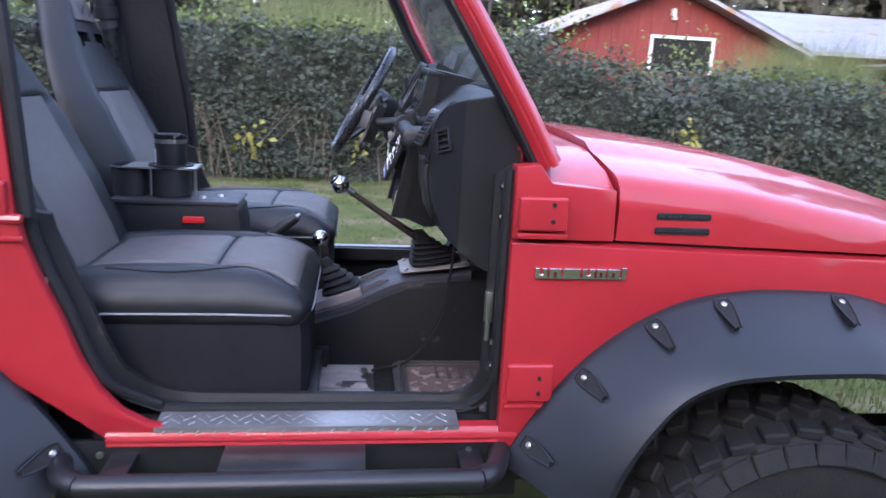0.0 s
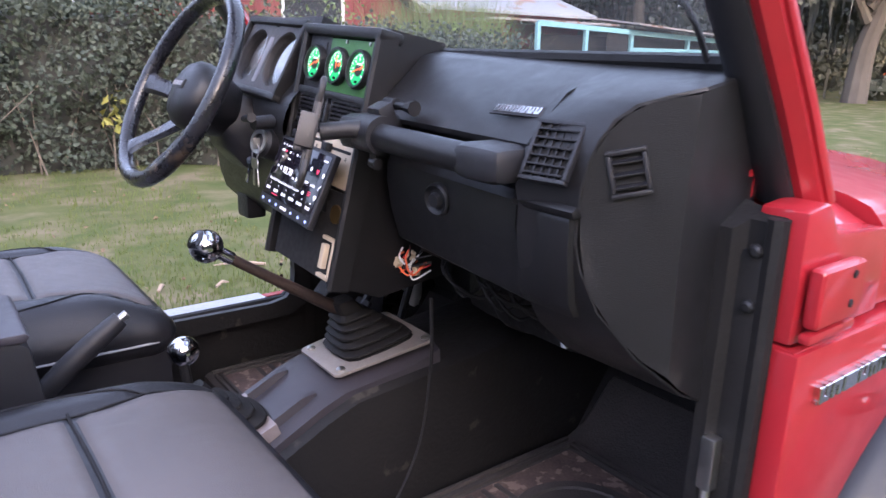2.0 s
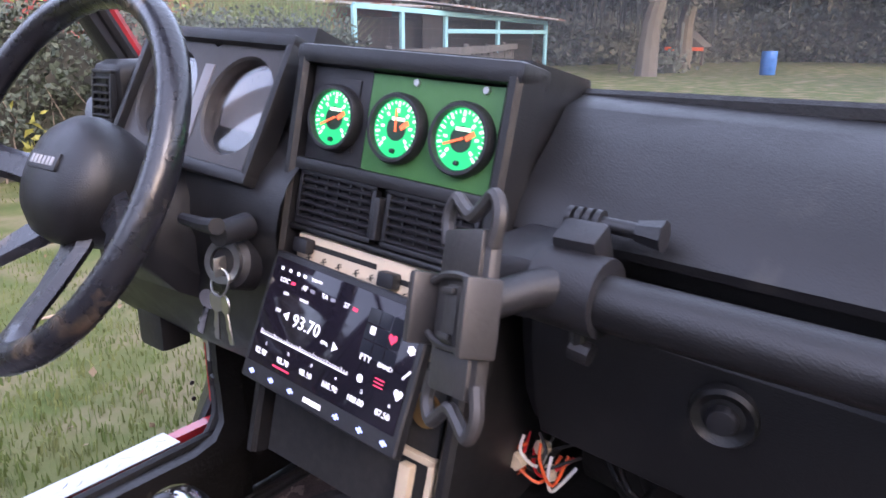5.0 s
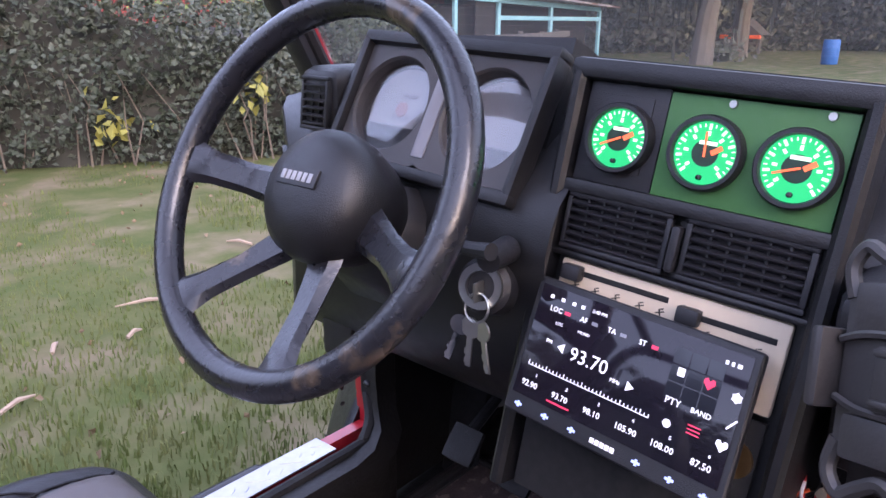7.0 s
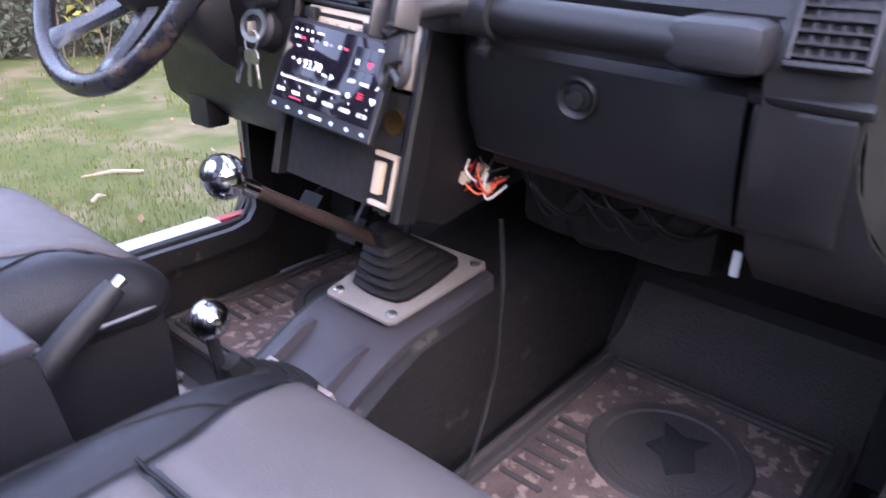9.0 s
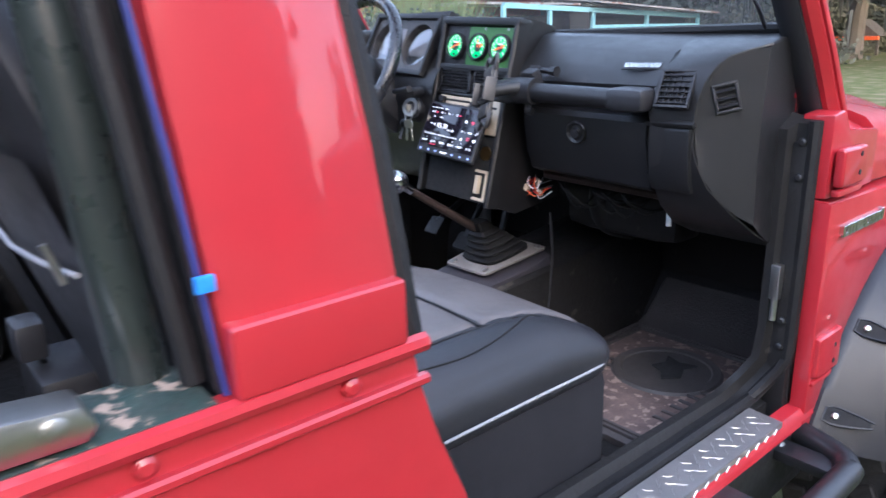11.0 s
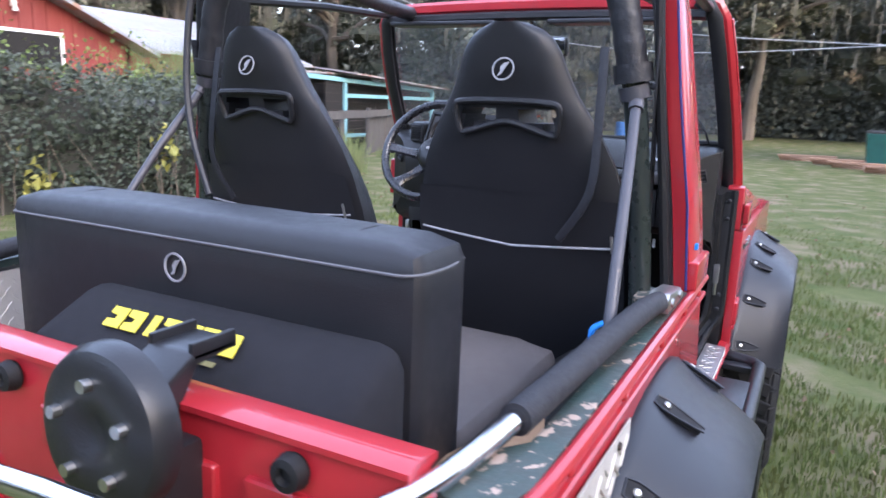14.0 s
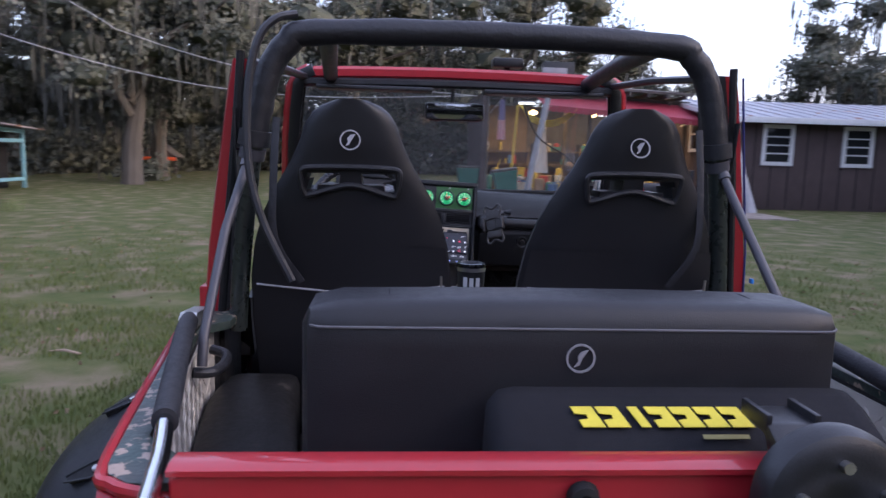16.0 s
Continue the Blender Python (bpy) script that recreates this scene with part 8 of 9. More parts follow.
part("side_wall", box(SX - 0.2, SX + 4.8, -3.0, -2.88, 0, 3.75, 0.01), BROWN_WALL, shed)
for k in range(12):
    part("side_batten", box(SX - 0.1 + k * 0.4, SX - 0.06 + k * 0.4, -2.88, -2.85, 0.05, 3.6, 0.004, 1), BROWN_WALL, shed)
part("shed_floor", box(SX - 0.6, SX + 4.6, -10.6, -3.0, -0.03, 0.06, 0.01), CONCRETE, shed)
apron = solo("concrete_apron", prism([(22.4, -2.6), (20.2, -4.6), (18.2, -6.2), (16.6, -7.3), (15.6, -9.0), (15.4, -10.6), (22.4, -10.6)], "z", -0.05, 0.03, 0.01), CONCRETE, "cracked pale concrete apron before the workshop", "paving", kind="structure")
rf = part("roof", loft([[(SX - 0.6, y, 4.02 - 0.03 * (-3 - y)), (SX - 0.6, y, 4.10 - 0.03 * (-3 - y)), (SX + 5.2, y, 4.55), (SX + 5.2, y, 4.45)] for y in (-2.3, -10.4)]), GREYWOOD, shed)
for k in range(12):
    y = -2.6 - k * 0.68
    part("rafter_end", box(SX - 0.75, SX + 2.0, y - 0.04, y + 0.04, 3.88 - 0.03 * (-3 - y), 4.01 - 0.03 * (-3 - y), 0.006, 1), GREYWOOD, rf)
part("header_beam", loft([[(x, y, z) for x, z in ((SX - 0.05, 3.62 - 0.03 * (-3 - y)), (SX - 0.05, 3.86 - 0.03 * (-3 - y)), (SX + 0.1, 3.86 - 0.03 * (-3 - y)), (SX + 0.1, 3.62 - 0.03 * (-3 - y)))] for y in (-3.0, -10.5)]), GREYWOOD, shed)
AW = [(-4.75 - 5.75 * k / 11, 3.22 - 0.37 * k / 11) for k in range(12)]
aw = part("awning", loft([[(21.2, y, z), (21.2, y, z + 0.03), (22.2, y, z + 0.30 - 0.02 * (k % 2)), (SX - 0.05, y, z + 0.62), (SX - 0.05, y, z + 0.58), (22.2, y, z + 0.26 - 0.02 * (k % 2))] for k, (y, z) in enumerate(AW)]), AWNING, shed, "dark red fabric awning")
for k in range(26):
    y = -4.75 - k * 0.2212
    z = 3.22 - 0.37 * k / 26
    part("awning_flap", prism([(y - 0.006, z + 0.02), (y - 0.215, z + 0.013), (y - 0.215, z - 0.15), (y - 0.16, z - 0.185), (y - 0.06, z - 0.185), (y - 0.006, z - 0.15)], "x", 21.185, 21.2), AWNING, aw)
for y in (-4.95, -7.6, -10.2):
    part("awning_arm", rod((21.22, y, 3.22 + 0.064 * (y + 4.75)), (SX - 0.05, y, 2.75), 0.02, 6), STEEL, aw)
for y, lean in ((-3.05, 0.0), (-6.85, 0.13), (-9.70, 0.0), (-10.35, 0.0)):
    part("post", tube([(SX - 0.1, y + lean, 0.0), (SX - 0.1, y, 3.6)], 0.075, 4), GREYWOOD, shed)
part("wall_stud", box(SX + 2.4, SX + 2.5, -5.7, -5.6, 0.06, 3.5, 0.01), SHED_WALL, shed)
part("wall_stud", box(SX + 1.2, SX + 1.3, -6.3, -6.2, 0.06, 3.5, 0.01), SHED_WALL, shed)
YELLOW_RUBBER = mat("yellow_rubber", (0.75, 0.60, 0.08), (0.62, 0.47, 0.06), rough=0.5, scale=3)
part("yellow_pole", rod((SX - 0.3, -3.92, 0.05), (SX - 0.3, -4.12, 3.3), 0.045, 8), mat("yellow_paint", (0.70, 0.50, 0.06), (0.55, 0.38, 0.05), rough=0.5, scale=4), shed)
for k in range(4):
    d = 0.06 * k
    part("yellow_hose", tube(smooth_line([(SX - 0.35, -4.15 - d, 3.34 - d * 0.4), (SX - 0.4, -4.55, 2.98 - d), (SX - 0.4, -5.20, 2.78 - d), (SX - 0.4, -5.75, 2.92 - d), (SX - 0.35, -6.15 - d, 3.25)], 5), 0.022, 8), YELLOW_RUBBER, shed)
part("white_netting", loft([[(SX + 1.0 + 0.1 * math.cos(a) * w, -5.35 + 0.22 * math.sin(a) * w * (1 + 0.25 * math.sin(5 * a)), z) for a in np.linspace(0, 5.8, 20)] for z, w in ((0.9, 1.0), (1.6, 0.75), (2.3, 0.45), (2.75, 0.3))]), WHITE, shed, "pale bundle hanging in the workshop")
for x, y, z in ((SX + 1.0, -9.57, 2.68), (SX + 2.4, -5.2, 3.2), (SX + 2.4, -7.6, 3.2)):
    lamp = thing("hanging_lamp", "lit warm hanging bulb in the workshop", "lamp", "workshop lamps", at=(x, y, z))
    part("bulb", lathe([(0.01, -0.10), (0.09, -0.07), (0.16, -0.01), (0.15, 0.05), (0.05, 0.09), (0.03, 0.12)], pose(x, y, z), 16), LAMP, lamp)
    part("cord", rod((x, y, z + 0.1), (x, y, 4.2), 0.01, 5), BLACK_PLASTIC, lamp)
TUBE_LIT = glow("lit_tube", (1.0, 0.95, 0.85), 5.0)
for y, z in ((-4.42, 3.36), (-7.30, 3.02)):
    fl = thing("tube_lamp", "lit white tube lamp at the workshop's eave", "lamp", "workshop tube lamps", at=(SX - 0.45, y, z))
    part("tube", rod((SX - 0.45, y - 0.28, z), (SX - 0.45, y + 0.28, z), 0.03, 8), TUBE_LIT, fl)
    part("tube_housing", box(SX - 0.50, SX - 0.40, y - 0.32, y + 0.32, z + 0.03, z + 0.08, 0.01), WHITE, fl)
    part("chain", rod((SX - 0.45, y, z + 0.08), (SX - 0.45, y, 3.72), 0.008, 5), STEEL, fl)
part("white_rag", loft([[(SX - 0.46 + 0.02 * math.sin(z * 9), -7.36 + 0.03 * math.sin(z * 5) + w, z) for w in (-0.07, -0.02, 0.03, 0.07)] for z in (2.42, 2.6, 2.8, 3.0)], closed=False), WHITE, shed)
# unseen warm area lamp added to brighten the workshop's inside
wl = new("workshop_light", bpy.data.lights.new("workshop_light", "AREA"))
wl.data.energy, wl.data.color, wl.data.size, wl.data.size_y, wl.data.shape = 330, (1.0, 0.72, 0.38), 2.4, 6.0, "RECTANGLE"
wl.matrix_world = look((SX + 1.8, -6.6, 3.5), (SX + 1.8, -6.6, 0), 0)
flag = thing("hanging_flag", "faded striped cloth hanging limp on a short staff", "flag", at=(SX - 0.5, -3.45, 0))
part("staff", rod((SX - 0.1, -3.15, 3.0), (SX - 0.75, -3.55, 3.55), 0.018, 6), STEEL, flag)
for k, (z0, z1, m) in enumerate(((2.75, 3.45, mat("faded_blue_cloth", (0.22, 0.20, 0.34), rough=0.8, scale=9)), (2.40, 2.75, mat("faded_red_cloth", (0.50, 0.16, 0.18), (0.62, 0.50, 0.48), rough=0.8, scale=14)), (2.05, 2.40, mat("faded_pale_cloth", (0.62, 0.42, 0.42), (0.50, 0.18, 0.20), rough=0.8, scale=14)))):
    part("cloth", loft([[(SX - 0.68 + 0.06 * math.sin(q * 2.1), -3.50 + (q - 2.5) * (0.035 + 0.02 * (3.45 - z)), z) for q in range(6)] for z in np.linspace(z0, z1, 4)], closed=False), m, flag)


def clutter():
    """Boxes, tools and machines that crowd the workshop, each a thing of its own."""
    rs = np.random.RandomState(13)
    paints = [mat("clutter_paint_" + c, v, rough=0.5, scale=5) for c, v in (("red", (0.42, 0.05, 0.04)), ("black", (0.02, 0.02, 0.022)), ("cream", (0.48, 0.41, 0.30)), ("blue", (0.08, 0.17, 0.34)), ("yellow", (0.60, 0.45, 0.07)), ("white", (0.65, 0.64, 0.60)), ("green", (0.05, 0.20, 0.14)), ("wood", (0.33, 0.21, 0.11)))]
    words = ("red", "black", "cream", "blue", "yellow", "white", "green", "wooden")
    for k in range(90):
        y, x = rs.uniform(-9.6, -3.3), SX + 0.1 + 3.6 * rs.beta(1.0, 1.4)
        w, d, h = rs.uniform(0.14, 0.5), rs.uniform(0.14, 0.45), rs.uniform(0.15, 0.55) + 0.14 * (x - SX)
        c = rs.randint(8)
        m = pose(x, y, 0.06, 0, 0, rs.uniform(-40, 40))
        if k % 3 == 0:
            b = join(box(-w / 2, w / 2, -d / 2, d / 2, 0, h, 0.02), box(-w / 2 - 0.02, w / 2 + 0.02, -d / 2 - 0.02, d / 2 + 0.02, h - 0.06, h + 0.01, 0.01))
            nm, cat = "storage_box", "box"
        elif k % 3 == 1:
            b = lathe([(w * 0.38, 0), (w * 0.42, 0.02), (w * 0.45, h * 0.9), (w * 0.40, h), (w * 0.2, h + 0.02)], Matrix.Identity(4), 14)
            nm, cat = "bucket", "bucket"
        else:
            b = join(box(-w / 2, w / 2, -d / 2, d / 2, h * 0.3, h, 0.03), rod((-w / 2, 0, 0), (-w / 2, 0, h), 0.02, 6), rod((w / 2, 0, 0), (w / 2, 0, h), 0.02, 6), rod((0, -d / 2, h), (0, -d / 2 - 0.1, h + 0.35), 0.018, 6))
            nm, cat = "workshop_machine", "machine"
        solo(nm, moved(b, m), paints[c], words[c] + " " + cat + " standing in the workshop clutter", cat, "workshop clutter")
    sh = thing("storage_shelf", "wooden shelf packed with tools and tins", "shelf", at=(SX + 4.2, -5.5, 0.05))
    for z in (0.6, 1.15, 1.7):
        part("shelf_board", box(SX + 4.0, SX + 4.48, -9.9, -3.1, z, z + 0.04, 0.005), SHED_WALL, sh)
    for y in (-9.8, -7.6, -5.4, -3.2):
        part("shelf_post", box(SX + 4.02, SX + 4.08, y - 0.03, y + 0.03, 0.06, 1.9, 0.005), SHED_WALL, sh)
    for k in range(60):
        z = (0.64, 1.19, 1.74)[k % 3]
        y, w, h = rs.uniform(-9.7, -3.4), rs.uniform(0.08, 0.28), rs.uniform(0.1, 0.36)
        c = rs.randint(8)
        b = box(SX + 4.1, SX + 4.42, y - w / 2, y + w / 2, z, z + h, 0.015) if k % 2 else lathe([(w * 0.4, 0), (w * 0.45, 0.02), (w * 0.45, h * 0.9), (w * 0.25, h)], pose(SX + 4.25, y, z), 10)
        solo("tin" if k % 2 == 0 else "carton", b, paints[c], words[c] + (" tin" if k % 2 == 0 else " carton") + " on the workshop shelf", "tin" if k % 2 == 0 else "carton", "shelf goods")


clutter()
LX, LY = 20.9, -7.05
lad = thing("step_ladder", "pale aluminium step ladder standing before the workshop", "ladder", at=(LX, LY, 0))
for s in (-1, 1):
    part("rail", rod((LX, LY + s * 0.34, 0.03), (LX + 0.30, LY + s * 0.22, 1.50), 0.034, 6), WHITE, lad)
    part("rear_leg", rod((LX + 0.85, LY + s * 0.32, 0.03), (LX + 0.34, LY + s * 0.22, 1.47), 0.024, 6), WHITE, lad)
for k in range(5):
    z = 0.28 + k * 0.28
    part("tread", box(LX + z * 0.2 - 0.05, LX + z * 0.2 + 0.07, LY - 0.34 + z * 0.08, LY + 0.34 - z * 0.08, z, z + 0.045, 0.008), WHITE, lad)
part("ladder_cap", box(LX + 0.22, LX + 0.42, LY - 0.25, LY + 0.25, 1.49, 1.54, 0.01), BLACK_PLASTIC, lad)
MX, MY = 19.3, -8.55
mow = thing("riding_mower", "red and black riding mower before the workshop", "mower", at=(MX, MY, 0))
part("hood", cushion(MX - 0.35, MX + 0.35, MY + 0.30, MY + 1.05, 0.35, 0.78, 0.12, n=5), BLACK_PLASTIC, mow)
part("nose", cushion(MX - 0.33, MX + 0.33, MY + 0.95, MY + 1.25, 0.38, 0.68, 0.08, n=4), RED_PLASTIC, mow)
part("seat", join(cushion(MX - 0.27, MX + 0.27, MY - 0.55, MY - 0.05, 0.66, 0.82, 0.05, n=3), cushion(MX - 0.27, MX + 0.27, MY - 0.66, MY - 0.50, 0.72, 1.22, 0.06, n=3)), BLACK_PLASTIC, mow)
part("deck", cushion(MX - 0.6, MX + 0.6, MY - 0.7, MY + 0.35, 0.16, 0.36, 0.06, n=3), RED_PLASTIC, mow)
part("fender", cushion(MX - 0.55, MX + 0.55, MY - 0.85, MY - 0.1, 0.52, 0.66, 0.06, n=3), RED_PLASTIC, mow)
part("steering_wheel", hoop([(0.15, -0.012), (0.175, 0), (0.15, 0.012), (0.14, 0)], facing((MX, MY + 0.22, 1.0), (0, -0.5, 0.85)), 18), BLACK_PLASTIC, mow)
part("steering_post", rod((MX, MY + 0.38, 0.7), (MX, MY + 0.23, 1.0), 0.025, 6), BLACK_PLASTIC, mow)
for x in (MX - 0.5, MX + 0.5):
    for y, r in ((MY + 0.85, 0.20), (MY - 0.50, 0.34)):
        wh = part("wheel", lathe([(r * 0.55, -0.09), (r * 0.75, -0.12), (r, -0.09), (r * 1.02, 0), (r, 0.09), (r * 0.75, 0.12), (r * 0.55, 0.09)], facing((x, y, r + 0.03), (1, 0, 0)), 20), TYRE, mow)
        part("rim", lathe([(0.03, 0.05), (r * 0.5, 0.04), (r * 0.58, 0.09)], facing((x, y, r + 0.03), (-1, 0, 0)), 16), WHITE, wh)
TX, TY = 17.9, -9.80
TRIPOD = mat("chalky_white_pipe", (0.55, 0.54, 0.56), (0.40, 0.39, 0.41), rough=0.7, scale=3, bump=0.3, grain=30)
stand = thing("tripod_stand", "white tripod of thick pipes with a red band", "stand", at=(TX, TY, 0))
for dx, dy, r in ((-0.2, -0.62, 0.14), (0.1, 0.72, 0.07), (0.45, 0.95, 0.05), (0.6, -0.35, 0.12)):
    part("leg", tube([(TX + dx, TY + dy, 0.0), (TX + dx * 0.5, TY + dy * 0.5, 1.05), (TX + dx * 0.1, TY + dy * 0.1, 2.05)], [r * 1.25, r, r * 0.75], 10), TRIPOD, stand)
for k in range(6):
    f = 0.12 + k * 0.13
    part("rung", rod((TX + 0.1 * (1 - f), TY + 0.72 * (1 - f), 2.05 * f), (TX + 0.45 * (1 - f), TY + 0.95 * (1 - f), 2.05 * f), 0.02, 6), TRIPOD, stand)
mast = part("mast", tube([(TX - 0.25, TY + 0.12, 0.0), (TX - 0.08, TY, 1.4), (TX, TY - 0.04, 2.85)], [0.13, 0.125, 0.115], 12), TRIPOD, stand)
part("red_band", tube([(TX - 0.215, TY + 0.095, 0.30), (TX - 0.178, TY + 0.067, 0.62)], 0.134, 12), mat("faded_red_band", (0.50, 0.05, 0.07), rough=0.6, scale=5), mast)
part("lashing", tube([(TX - 0.02, TY, 1.95), (TX - 0.01, TY, 2.07)], 0.20, 12), GREYWOOD, stand)
PX, PY = 20.0, -3.98
pole = thing("leaning_sign_pole", "pale leaning pole with a T top and a dark square panel", "pole", at=(PX, PY, 0))
PALE_POLE = mat("pale_pole", (0.34, 0.33, 0.36), (0.26, 0.25, 0.27), rough=0.6, scale=4)
part("pole", tube([(PX, PY, 0), (PX, PY - 0.78, 4.12)], 0.10, 10), PALE_POLE, pole)
part("cross_head", box(PX - 0.14, PX - 0.08, PY - 1.18, PY - 0.40, 4.06, 4.30, 0.01), PALE_POLE, pole)
part("panel", box(PX - 0.05, PX + 0.08, PY - 1.45, PY - 0.42, 3.35, 4.50, 0.02), BLACK_PLASTIC, pole)
part("white_label", box(PX - 0.065, PX - 0.05, PY - 1.02, PY - 0.80, 3.42, 3.62, 0.004), WHITE, pole)
GREEN_BIN = mat("green_bin_paint", (0.035, 0.15, 0.12), (0.028, 0.11, 0.09), rough=0.5, scale=5)
for x, y, tip in ((20.0, -3.45, -9), (23.2, -2.45, 0)):
    gb = thing("green_bin", "green plastic bin with a grey lid", "bin", "green bins", at=(x, y, 0))
    at = pose(x, y, 0.02, tip, 0, 0)
    part("bin_body", moved(loft([[(u * w, v * w, z) for u, v in ((-1, -1), (1, -1), (1, 1), (-1, 1))] for z, w in ((0.0, 0.27), (0.08, 0.29), (0.92, 0.36), (0.96, 0.38), (1.0, 0.38))]), at), GREEN_BIN, gb)
    part("bin_lid", moved(cushion(-0.40, 0.40, -0.40, 0.40, 1.0, 1.09, 0.03, n=4), at), GREYWOOD, gb)


def crumple(name, x0, x1, y0, y1, h, seed, label):
    rows = []
    for i in range(15):
        f = i / 14
        row = []
        for k in range(15):
            g = k / 14
            e = min(1, 5 * min(f, 1 - f, g, 1 - g))
            w = 0.5 + 0.5 * noise.noise(Vector((f * 5, g * 5, seed)))
            row.append((x0 + (x1 - x0) * f + 0.12 * noise.noise(Vector((g * 4, seed, f))), y0 + (y1 - y0) * g + 0.12 * noise.noise(Vector((f * 4, 3, seed))), 0.035 + e * h * (w + 0.35 * abs(noise.noise(Vector((f * 13, g * 13, seed + 4)))))))
        rows.append(row)
    solo(name, loft(rows, closed=False), WHITE, label, "sheet", sharp=0.35)


crumple("plastic_sheet", 18.1, 19.5, -7.75, -6.55, 0.34, 3.0, "crumpled white plastic sheet on the concrete")
crumple("plastic_sheet", 17.0, 17.9, -8.9, -8.1, 0.20, 9.0, "small crumpled white plastic sheet on the concrete")
LUMBER = mat("pale_lumber", (0.46, 0.27, 0.17), (0.36, 0.21, 0.14), rough=0.8, scale=5)
for k, (x, y) in enumerate(((21.6, -2.1), (23.0, -1.6), (24.2, -0.6), (20.6, -2.9))):
    pile = thing("lumber_pile", "stack of pale boards at the lawn's edge", "lumber", "lumber piles", at=(x, y, 0))
    for q in range(3):
        part("board", moved(box(-0.9, 0.9, -0.07, 0.07, q * 0.07, q * 0.07 + 0.06, 0.006), pose(x, y + q * 0.05, 0.0, 0, 0, 70 + 8 * q + k * 10)), LUMBER, pile)
solo("old_tyre", lathe([(0.27, -0.13), (0.38, -0.16), (0.47, -0.13), (0.49, -0.05), (0.485, 0), (0.49, 0.05), (0.47, 0.13), (0.38, 0.16), (0.27, 0.13)], pose(13.05, -7.30, 0.16), 36), TYRE, "large old black tyre lying flat on the lawn", "tyre")
bar = thing("blue_barrel", "blue plastic barrel at the far edge of the lawn", "barrel", at=(29.8, 7.1, 0))
body = part("barrel_body", lathe([(0.27, 0), (0.29, 0.03), (0.30, 0.45), (0.29, 0.86), (0.27, 0.9), (0.05, 0.9)], pose(29.8, 7.1, 0), 20), mat("blue_plastic", (0.03, 0.14, 0.42), rough=0.45), bar)
for z in (0.30, 0.60):
    part("barrel_hoop", hoop([(0.298, -0.015), (0.315, 0), (0.298, 0.015), (0.29, 0)], pose(29.8, 7.1, z), 20), body.data.materials[0], bar)
swing = thing("playhouse", "small dark playhouse with an orange sill far off", "playhouse", at=(38, 13, 0))
part("house_roof", prism([(12.2, 0.9), (14.2, 0.9), (13.2, 1.7)], "x", 37.5, 39), GREYWOOD, swing)
part("orange_sill", box(37.3, 37.5, 12.2, 14.2, 0.72, 0.9, 0.02), ORANGE, swing)
for y in (12.3, 14.1):
    part("leg", box(37.6, 37.75, y - 0.06, y + 0.06, -0.05, 0.9, 0.01), GREYWOOD, swing)
# stone slabs of the path
rs = np.random.RandomState(4)
walkway = thing("stone_path", "broken pale stone path across the lawn", "path", at=(8, -3.8, 0))
tagged(walkway, kind="structure")
line = [(1.6, -2.65), (4.0, -2.85), (5.6, -3.10), (7.6, -3.32), (10.2, -3.62), (13.4, -3.98), (16.8, -4.30), (20.6, -4.60)]
x = 1.6
while x < 10.0:
    length, wide = rs.uniform(0.9, 1.7), rs.uniform(0.21, 0.27)
    corners = []
    for u, v in ((0, -1), (0.3, -1.06), (0.7, -0.98), (1, -1), (1.03, 0.1), (1, 1), (0.6, 1.05), (0.25, 0.96), (0, 1), (-0.02, -0.1)):
        xx = x + u * length + rs.normal(0, 0.025)
        corners.append((xx, float(np.interp(xx, [q[0] for q in line], [q[1] for q in line])) + v * wide + rs.normal(0, 0.018)))
    part("paving_slab", prism(corners, "z", -0.03, 0.012 + 0.010 * rs.rand(), 0.004), CONCRETE, walkway)
    x += length + rs.uniform(0.12, 0.40)
trail = []
for x in np.arange(9.2, 20.4, 0.5):
    y = float(np.interp(x, [q[0] for q in line], [q[1] for q in line]))
    w = 0.20 + 0.06 * noise.noise(Vector((x, 2, 7)))
    trail.append([(x, y - w, -0.03), (x, y - w * 0.9, 0.006), (x, y, 0.010), (x, y + w * 0.9, 0.006), (x, y + w, -0.03)])
part("worn_trail", loft(trail), DIRT, walkway, "bare trodden dirt")


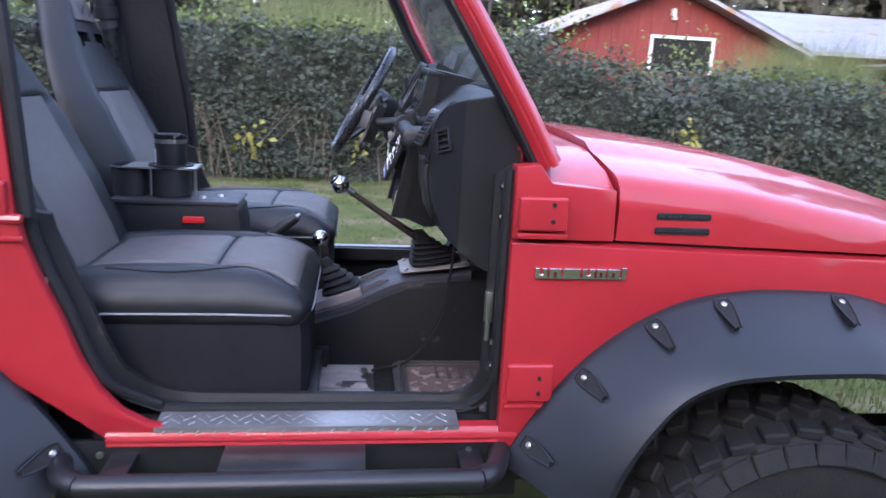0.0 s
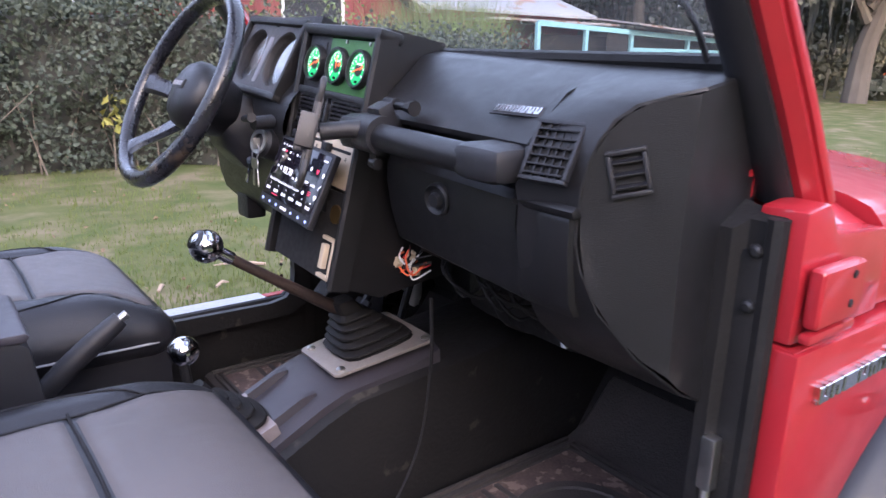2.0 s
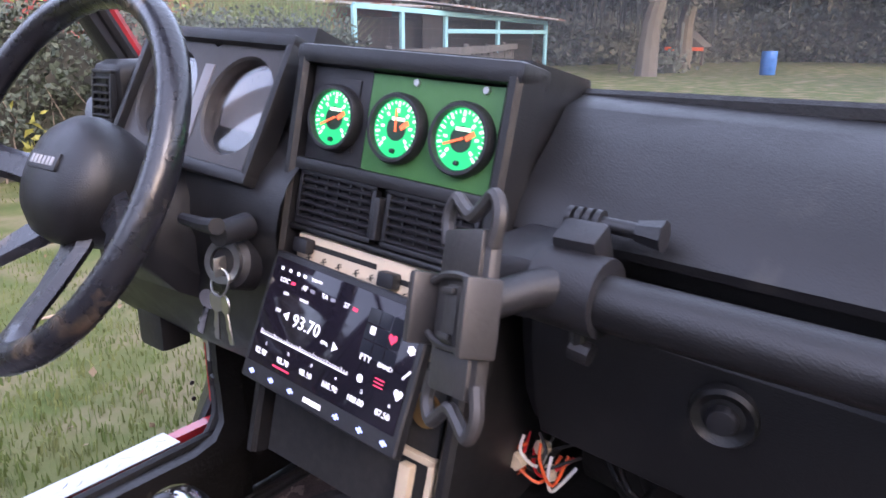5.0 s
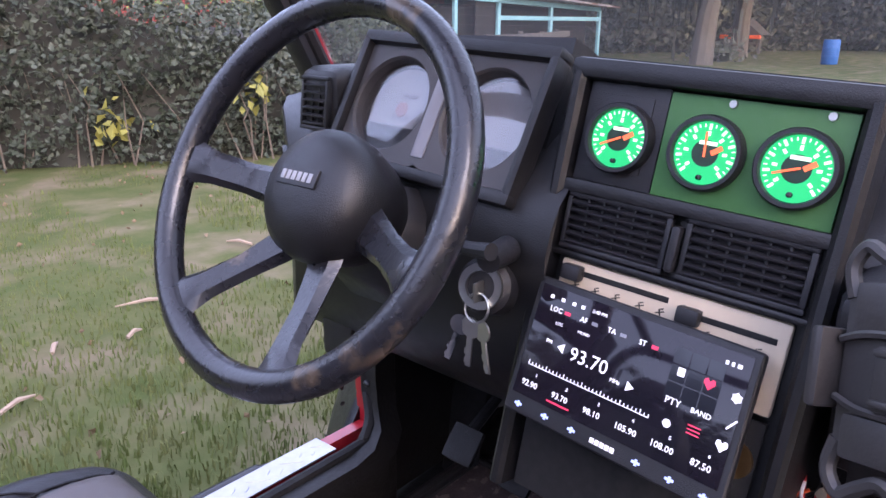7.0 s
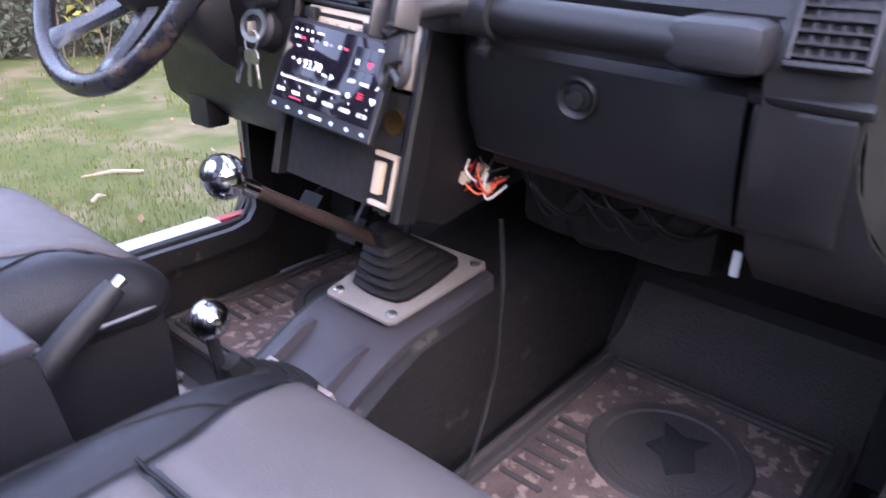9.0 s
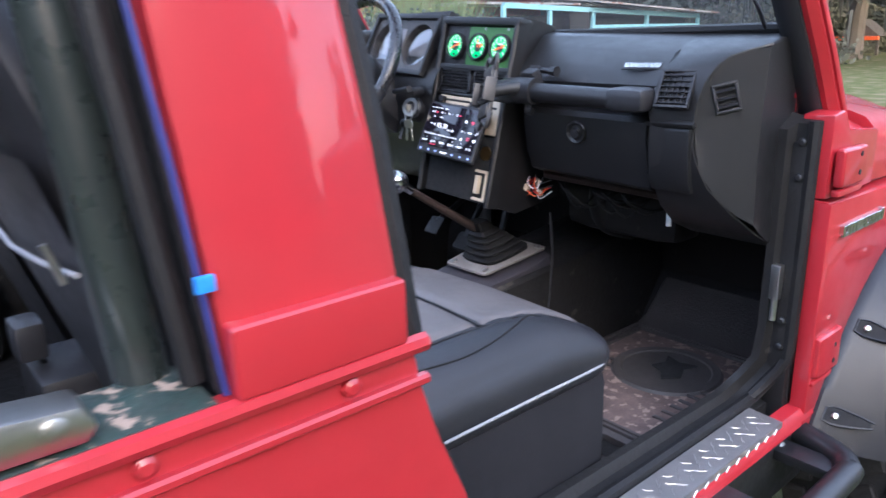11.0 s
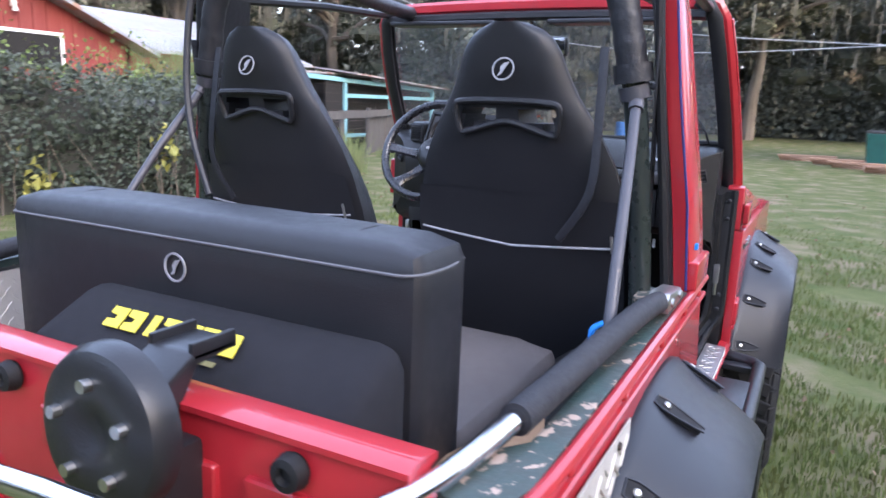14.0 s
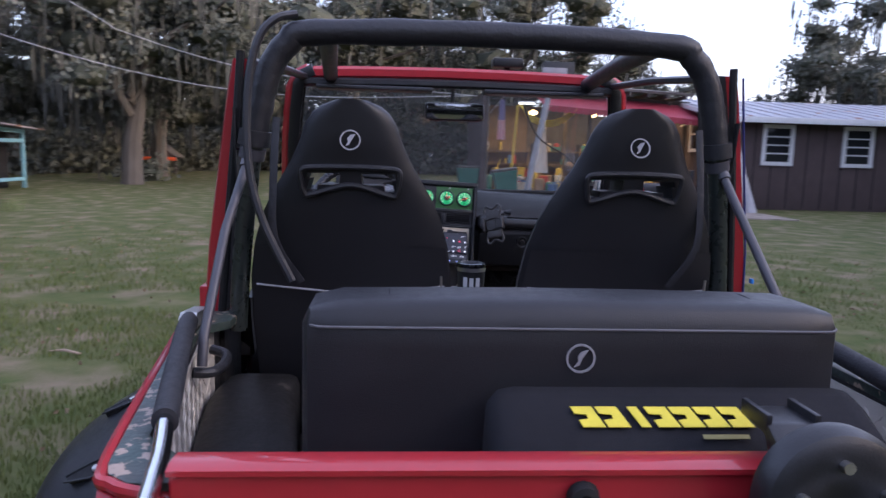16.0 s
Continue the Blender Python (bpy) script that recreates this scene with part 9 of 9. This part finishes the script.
# trees
def tree(x, y, h, spread, seed, leaves=12000, moss=800, leaf=OAK, size=0.20, trunk=0.35, label="large dark oak hung with grey moss"):
    rs = np.random.RandomState(seed)
    t = thing("oak_tree", label, "tree", "trees round the yard", at=(x, y, 0))
    fork = h * rs.uniform(0.28, 0.38)
    part("trunk", tube(smooth_line([(x, y, -0.1), (x + rs.normal(0, 0.1), y + rs.normal(0, 0.1), fork * 0.5), (x + rs.normal(0, 0.2), y + rs.normal(0, 0.2), fork), (x + rs.normal(0, 0.4), y + rs.normal(0, 0.4), h * 0.6)], 4), [trunk * v for v in np.linspace(1.25, 0.45, 13)], 10), BARK, t)
    tips = []
    for k in range(11):
        a, z0 = k * 2.4 + rs.uniform(-0.4, 0.4), fork * rs.uniform(0.75, 1.6)
        L = spread * rs.uniform(0.6, 1.05)
        up = rs.uniform(0.05, 0.75) * h * 0.5
        p = [(x, y, z0), (x + 0.35 * L * math.cos(a), y + 0.35 * L * math.sin(a), z0 + up * 0.55 + rs.normal(0, 0.2)), (x + 0.7 * L * math.cos(a + 0.2), y + 0.7 * L * math.sin(a + 0.2), z0 + up * 0.85), (x + L * math.cos(a + rs.normal(0, 0.25)), y + L * math.sin(a + rs.normal(0, 0.25)), z0 + up)]
        part("limb", tube(smooth_line(p, 4), [trunk * v for v in np.linspace(0.5, 0.09, 13)], 7), BARK, t)
        tips += [Vector(q) for q in p[1:]] + [Vector(p[2]) + Vector(rs.normal(0, spread * 0.16, 3)) for _ in range(4)]
    tips += [Vector((x + rs.normal(0, spread * 0.35), y + rs.normal(0, spread * 0.35), h * rs.uniform(0.6, 1.0))) for _ in range(24)]

    lumps = [(c, spread * rs.uniform(0.10, 0.21)) for c in tips if rs.rand() < 0.62]

    def clump(r):
        c, w = lumps[r.randint(len(lumps))]
        d = Vector(r.normal(0, 1, 3)).normalized()
        return tuple(c + Vector((d.x, d.y, d.z * 0.62)) * w * abs(r.normal(0.95, 0.34)))

    # solid blobs coloured as the crown's shade; only gaps between clumps let sky through
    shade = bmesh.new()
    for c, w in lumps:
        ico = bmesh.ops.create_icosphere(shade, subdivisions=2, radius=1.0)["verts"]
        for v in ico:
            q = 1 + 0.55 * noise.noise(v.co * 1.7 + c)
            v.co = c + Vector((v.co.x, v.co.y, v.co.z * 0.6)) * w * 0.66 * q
    tagged(part("crown_shade", shade, OAK_SHADE, t, "solid filling of the crown, inner shade put into its colour"), kind="stuff")
    leafage("crown", leaves, clump, size, leaf, "ragged leafy crown", seed, parent=t)
    if moss:
        rr = np.random.RandomState(seed + 1)
        vs, fs = [], []
        for _ in range(moss):
            c = tips[rr.randint(len(tips))] + Vector(rr.normal(0, spread * 0.13, 3))
            L, w, a = rr.uniform(0.4, 1.7), rr.uniform(0.025, 0.09), rr.uniform(0, 3.14)
            k = len(vs)
            dx, dy = w * math.cos(a), w * math.sin(a)
            vs += [(c.x - dx, c.y - dy, c.z), (c.x + dx, c.y + dy, c.z), (c.x + dx * 1.3 + rr.normal(0, 0.05), c.y + dy, c.z - L * 0.6), (c.x + rr.normal(0, 0.08), c.y, c.z - L)]
            fs += [(k, k + 1, k + 2), (k, k + 2, k + 3)]
        me = bpy.data.meshes.new("hanging_moss")
        me.from_pydata(vs, [], fs)
        me.materials.append(MOSS)
        ob = new("hanging_moss", me)
        ob.parent = t
        ob.matrix_parent_inverse = Matrix.Translation(-t.location)
        tagged(ob, "grey hanging moss", kind="stuff")


TREES = [(20, 24, 12, 6.5, 19), (34, 12, 13, 7.5, 1), (42, 3, 14, 8, 2), (46, -8, 15, 8, 3), (31, 24, 13, 7.5, 4), (22, 30, 13, 7, 5), (48, 20, 15, 9, 6), (10, 38, 14, 8, 7), (-4, 34, 14, 8, 8), (-16, 30, 13, 7.5, 9), (44, -15, 8, 4.5, 10),
         (34, -24, 10.5, 4.5, 11), (-26, 20, 13, 8, 12), (26, 10.5, 10, 5.5, 13), (40, 32, 15, 8, 14), (2, 30, 12, 7, 15), (55, -2, 17, 9, 16), (54, 9, 17, 9, 17), (14, 33, 12, 7, 18)]
for x, y, h, sp, sd in TREES:
    tree(x, y, h, sp, sd)
# unseen oaks added on the near side to block low sky light
for x, y, h, sp, sd in ((-30, -8, 12, 7, 31), (-16, -19, 12, 7, 32), (-4, -21, 13, 8, 33), (8, -24, 13, 8, 34), (-34, 6, 13, 7, 35)):
    tree(x, y, h, sp, sd, 900, 150, size=0.5)
# low dark scrub that closes the yard's far side; the last three rows are tall, unseen, added to block light
for k, (x0, y0, x1, y1, h) in enumerate(((29, 20, 48, 12, 2.6), (48, 12, 50, -4, 3.2), (50, -4, 44, -14, 3.6), (8, 33, 29, 24, 3.0), (-22, 26, 8, 30, 3.5), (64, -12, 62, 22, 9.0), (62, 22, 34, 46, 9.0), (34, 46, -24, 44, 9.0), (-24, 44, -40, 6, 9.0), (-40, 6, -30, -24, 12.0), (-30, -24, 2, -30, 13.0), (2, -30, 18, -28, 12.0))):
    leafage("far_scrub", 7000 if h < 5 else 9000, lambda r: (lambda f: (x0 + (x1 - x0) * f + r.normal(0, 0.8), y0 + (y1 - y0) * f + r.normal(0, 0.8), h * r.beta(1.1, 1.5) * (1 + 0.4 * noise.noise(Vector((f * 9, k, 0))))))(r.uniform(0, 1)), 0.34 if h < 5 else 0.7, OAK, "dark undergrowth round the yard, its unseen rows added to block light", 200 + k, "bushes")
    # solid band behind the leaves, coloured as the shade between them
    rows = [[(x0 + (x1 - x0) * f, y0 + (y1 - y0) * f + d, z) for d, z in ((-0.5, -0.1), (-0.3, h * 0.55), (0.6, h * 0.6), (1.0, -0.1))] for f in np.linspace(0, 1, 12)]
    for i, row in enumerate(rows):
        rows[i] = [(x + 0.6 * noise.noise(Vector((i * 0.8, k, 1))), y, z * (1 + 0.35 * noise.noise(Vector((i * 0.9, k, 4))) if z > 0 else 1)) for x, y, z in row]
    solo("scrub_shade", loft(rows), mat("scrub_painted_shade", (0.050, 0.060, 0.042), (0.08, 0.088, 0.066), rough=0.95, scale=1.5, bump=0.8, grain=5), "solid mass behind the leaves, shade put into its colour", "bushes", kind="stuff")
for line in ([(20, 30, 10.6), (20, 15.69, 5.83), (20, 8.77, 3.85), (19.5, 3.5, 3.15), (18.6, -2.0, 3.24)], [(20, 24, 13.0), (20, 10.3, 5.88), (20, 8.45, 4.9), (19.8, 4.0, 3.8), (18.8, -2.2, 3.26)]):
    solo("overhead_wire", tube(smooth_line(line, 8), 0.014, 5), mat("pale_wire", (0.40, 0.40, 0.41), rough=0.5), "thin pale overhead wire running to the workshop", "cable", "overhead wires")
